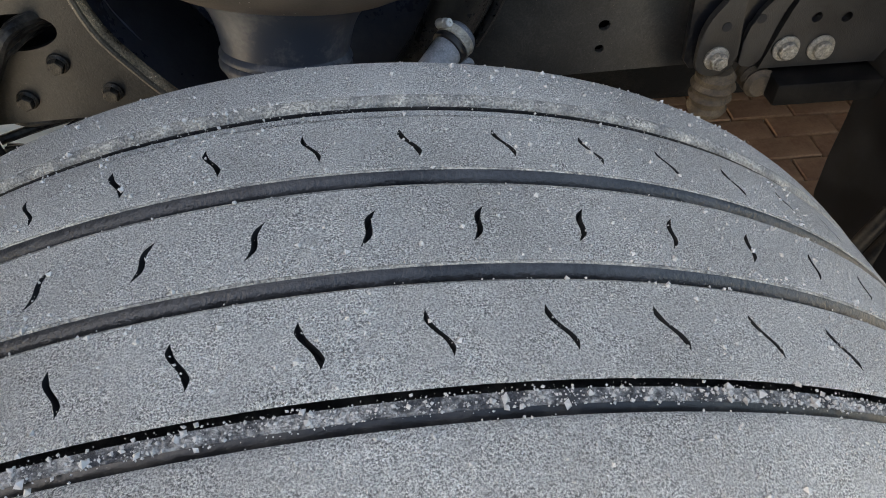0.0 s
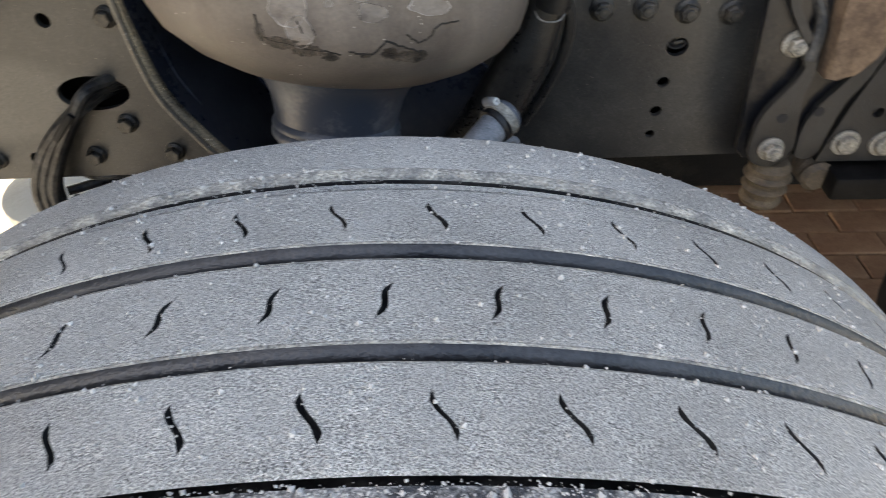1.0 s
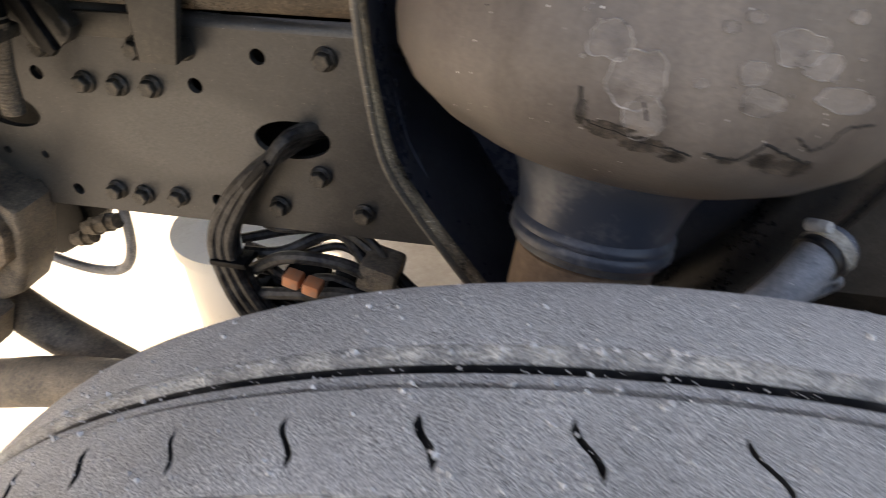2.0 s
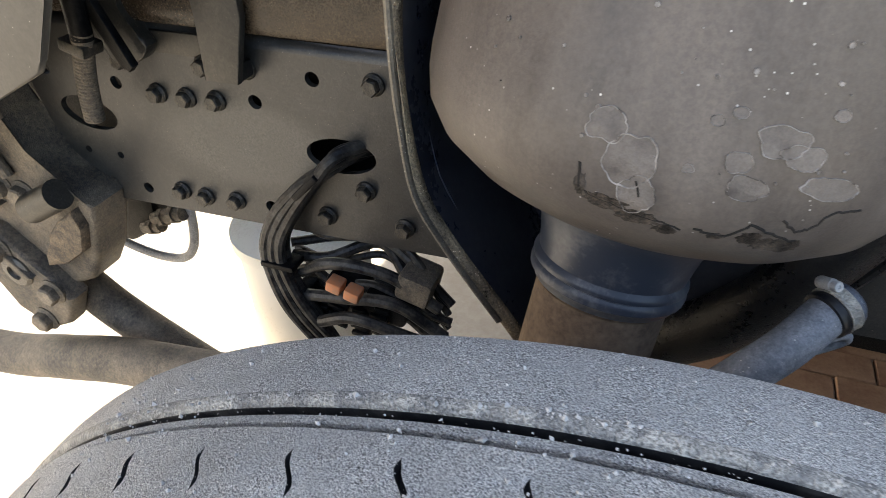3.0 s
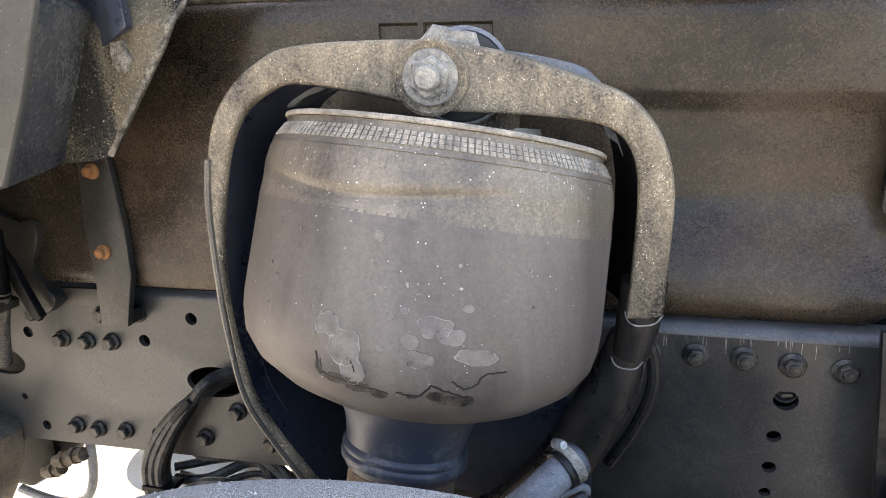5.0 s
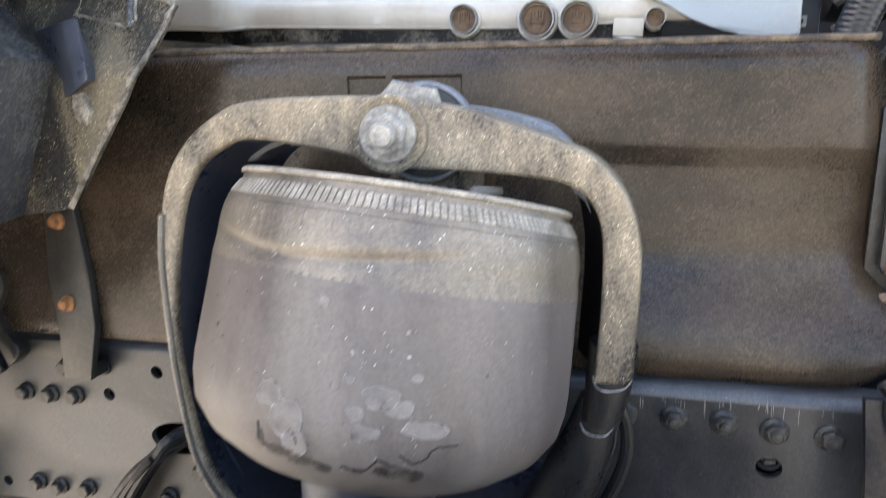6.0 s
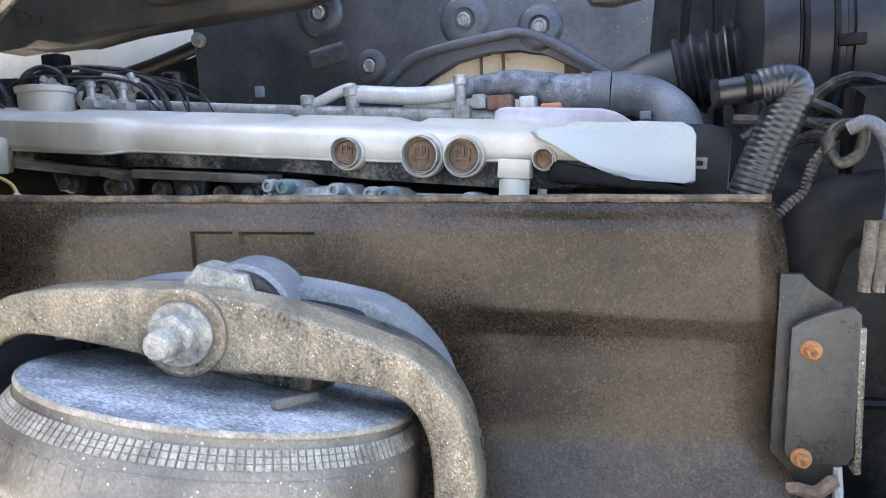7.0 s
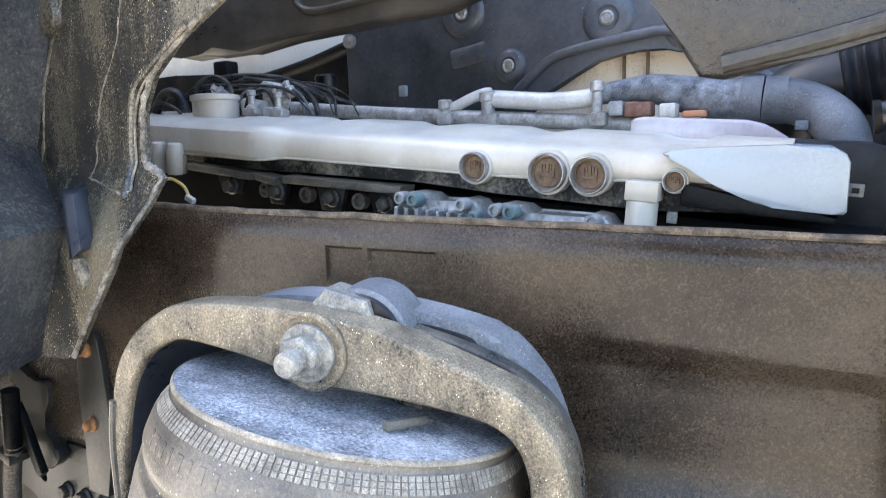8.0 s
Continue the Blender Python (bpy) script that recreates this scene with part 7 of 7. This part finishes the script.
for k in range(13):
    t = k / 12
    z = 1.16 - 0.86 * t
    x = 0.585 + 0.10 * t + 0.05 * t * t
    rows.append([bm.verts.new((x + 0.012 * math.sin(9 * y + k), y, z)) for y in (0.52, 0.60, 0.68, 0.76, 0.84, 0.90)])
for a, b in zip(rows, rows[1:]):
    for k in range(5):
        bm.faces.new((a[k], a[k + 1], b[k + 1], b[k]))
bmesh.ops.solidify(bm, geom=list(bm.faces), thickness=0.004)
mudguard = thing("mudguard", "black plastic mudguard behind the wheel", "mudguard", (0.65, 0.70, 0.30))
part("shell", bm, INTAKE, mudguard)
bm = bmesh.new()
tube(bm, [(0.583 + 0.10 * t + 0.05 * t * t, 0.52, 1.16 - 0.86 * t) for t in (0.0, 0.25, 0.5, 0.75, 1.0)], 0.006, 10, 5)
part("rolled_edge", bm, BLACK, mudguard)

# ---- added walls that block light and shade the bay, with a wheel below ----
body = thing("bay_shade_walls", "dark walls added to shade the bay, with an added far wheel", "truck cab", (0.2, 2.35, GZ))
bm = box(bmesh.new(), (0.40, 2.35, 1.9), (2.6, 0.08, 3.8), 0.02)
part("far_shade_wall", bm, BLACK, body)
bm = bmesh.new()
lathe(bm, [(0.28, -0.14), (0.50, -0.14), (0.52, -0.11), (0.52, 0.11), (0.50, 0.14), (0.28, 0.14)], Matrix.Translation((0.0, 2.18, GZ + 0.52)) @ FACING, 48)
part("added_far_wheel", bm, GROOVE, body)
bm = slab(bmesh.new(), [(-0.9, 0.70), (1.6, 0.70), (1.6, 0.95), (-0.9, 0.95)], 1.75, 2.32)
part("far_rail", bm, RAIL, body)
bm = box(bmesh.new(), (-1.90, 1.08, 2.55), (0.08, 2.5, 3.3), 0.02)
part("front_shade_wall", bm, LINER, body)
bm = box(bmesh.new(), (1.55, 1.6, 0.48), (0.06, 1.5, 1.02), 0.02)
part("rear_shade_wall", bm, BLACK, body)
bm = box(bmesh.new(), (-0.90, 0.26, 1.95), (0.05, 0.84, 1.7), 0.02)
part("arch_shade_wall", bm, LINER, body)
# plain block added under the engine to keep light off the paving
bm = box(bmesh.new(), (0.55, 1.35, 0.80), (1.5, 0.5, 0.50), 0.04)
single("underbody_shade_block", bm, BLACK, "dark block added between the rails to shade the paving", "oil sump")

# ---- stains and cracks of the bellows ----
for a, h, w, t, seed in ((-71.6, -0.0236, 0.012, 0.008, 3), (-67.3, -0.0291, 0.011, 0.006, 8), (-77.2, -0.0362, 0.006, 0.0055, 4), (-84.5, -0.044, 0.0028, 0.0022, 5), (-82.6, -0.02, 0.003, 0.0024, 6),
                         (-79.8, -0.0146, 0.0035, 0.003, 9), (-99.1, -0.034, 0.010, 0.008, 12), (-94, -0.048, 0.013, 0.014, 14), (-91, -0.064, 0.010, 0.010, 17), (-63.9, -0.0082, 0.004, 0.003, 20), (-88.4, 0.0324, 0.0045, 0.004, 23),
                         (-74.4, -0.0477, 0.010, 0.006, 25), (-60, -0.042, 0.016, 0.006, 27)):
    blot("residue_patch", radians(a), h, w, t, STAIN, seed, 0.0003, rim_lift=0.0004)
for a, h, w, t, seed in ((-96, -0.0725, 0.011, 0.0046, 31), (-90, -0.0765, 0.011, 0.0042, 33), (-84, -0.0800, 0.006, 0.003, 34), (-63, -0.0770, 0.014, 0.0050, 35), (-69, -0.0745, 0.006, 0.004, 36), (-101, -0.067, 0.003, 0.006, 37), (-75, -0.077, 0.004, 0.0022, 38)):
    blot("scuffed_patch", radians(a), h, w, t, OXIDE, seed, 0.0004, "brown scuffed rubber")
rng = random.Random(77)
for k in range(44):
    size = 0.0004 + 0.0010 * rng.random() ** 2
    blot("dried_drop", radians(rng.uniform(-128, -46)), rng.uniform(-0.05, 0.045), size, size * rng.uniform(0.7, 1.2), DROP if k % 3 else STAIN, 200 + k, 0.0006, rim_lift=0.0003)
crack([(radians(-79), -0.074), (radians(-77.3), -0.0753), (radians(-72.9), -0.0754), (radians(-70.6), -0.0662), (radians(-66.1), -0.0695), (radians(-60.4), -0.0731)], 0.0009)
crack([(radians(-65.3), -0.061), (radians(-62), -0.066), (radians(-59.4), -0.0627), (radians(-56.9), -0.0542), (radians(-51.5), -0.0515)], 0.0008)
crack([(radians(-101.9), -0.0559), (radians(-101.6), -0.062), (radians(-101.1), -0.0682)], 0.0009)
crack([(radians(-91.2), -0.0568), (radians(-90.8), -0.06), (radians(-90.4), -0.0644)], 0.0008)
crack([(radians(-100), -0.071), (radians(-95), -0.072), (radians(-90), -0.075), (radians(-85), -0.076), (radians(-81), -0.0775)], 0.0007)

# ---- clay pavers under the truck ----
bm = box(bmesh.new(), (0, 0, 0), (0.196, 0.096, 0.06), 0.004, segments=1)
brick = mesh_of("paver", bm, PAVER)
rng = random.Random(3)
for row in range(17):
    for col in range(15):
        ob = put("paver", brick, ground, (0.05 + col * 0.2 + (row % 2) * 0.1, 0.95 + row * 0.1, GZ - 0.03 + rng.uniform(-0.003, 0.003)))
        ob.rotation_euler = (rng.uniform(-0.01, 0.01), rng.uniform(-0.01, 0.01), rng.uniform(-0.01, 0.01))
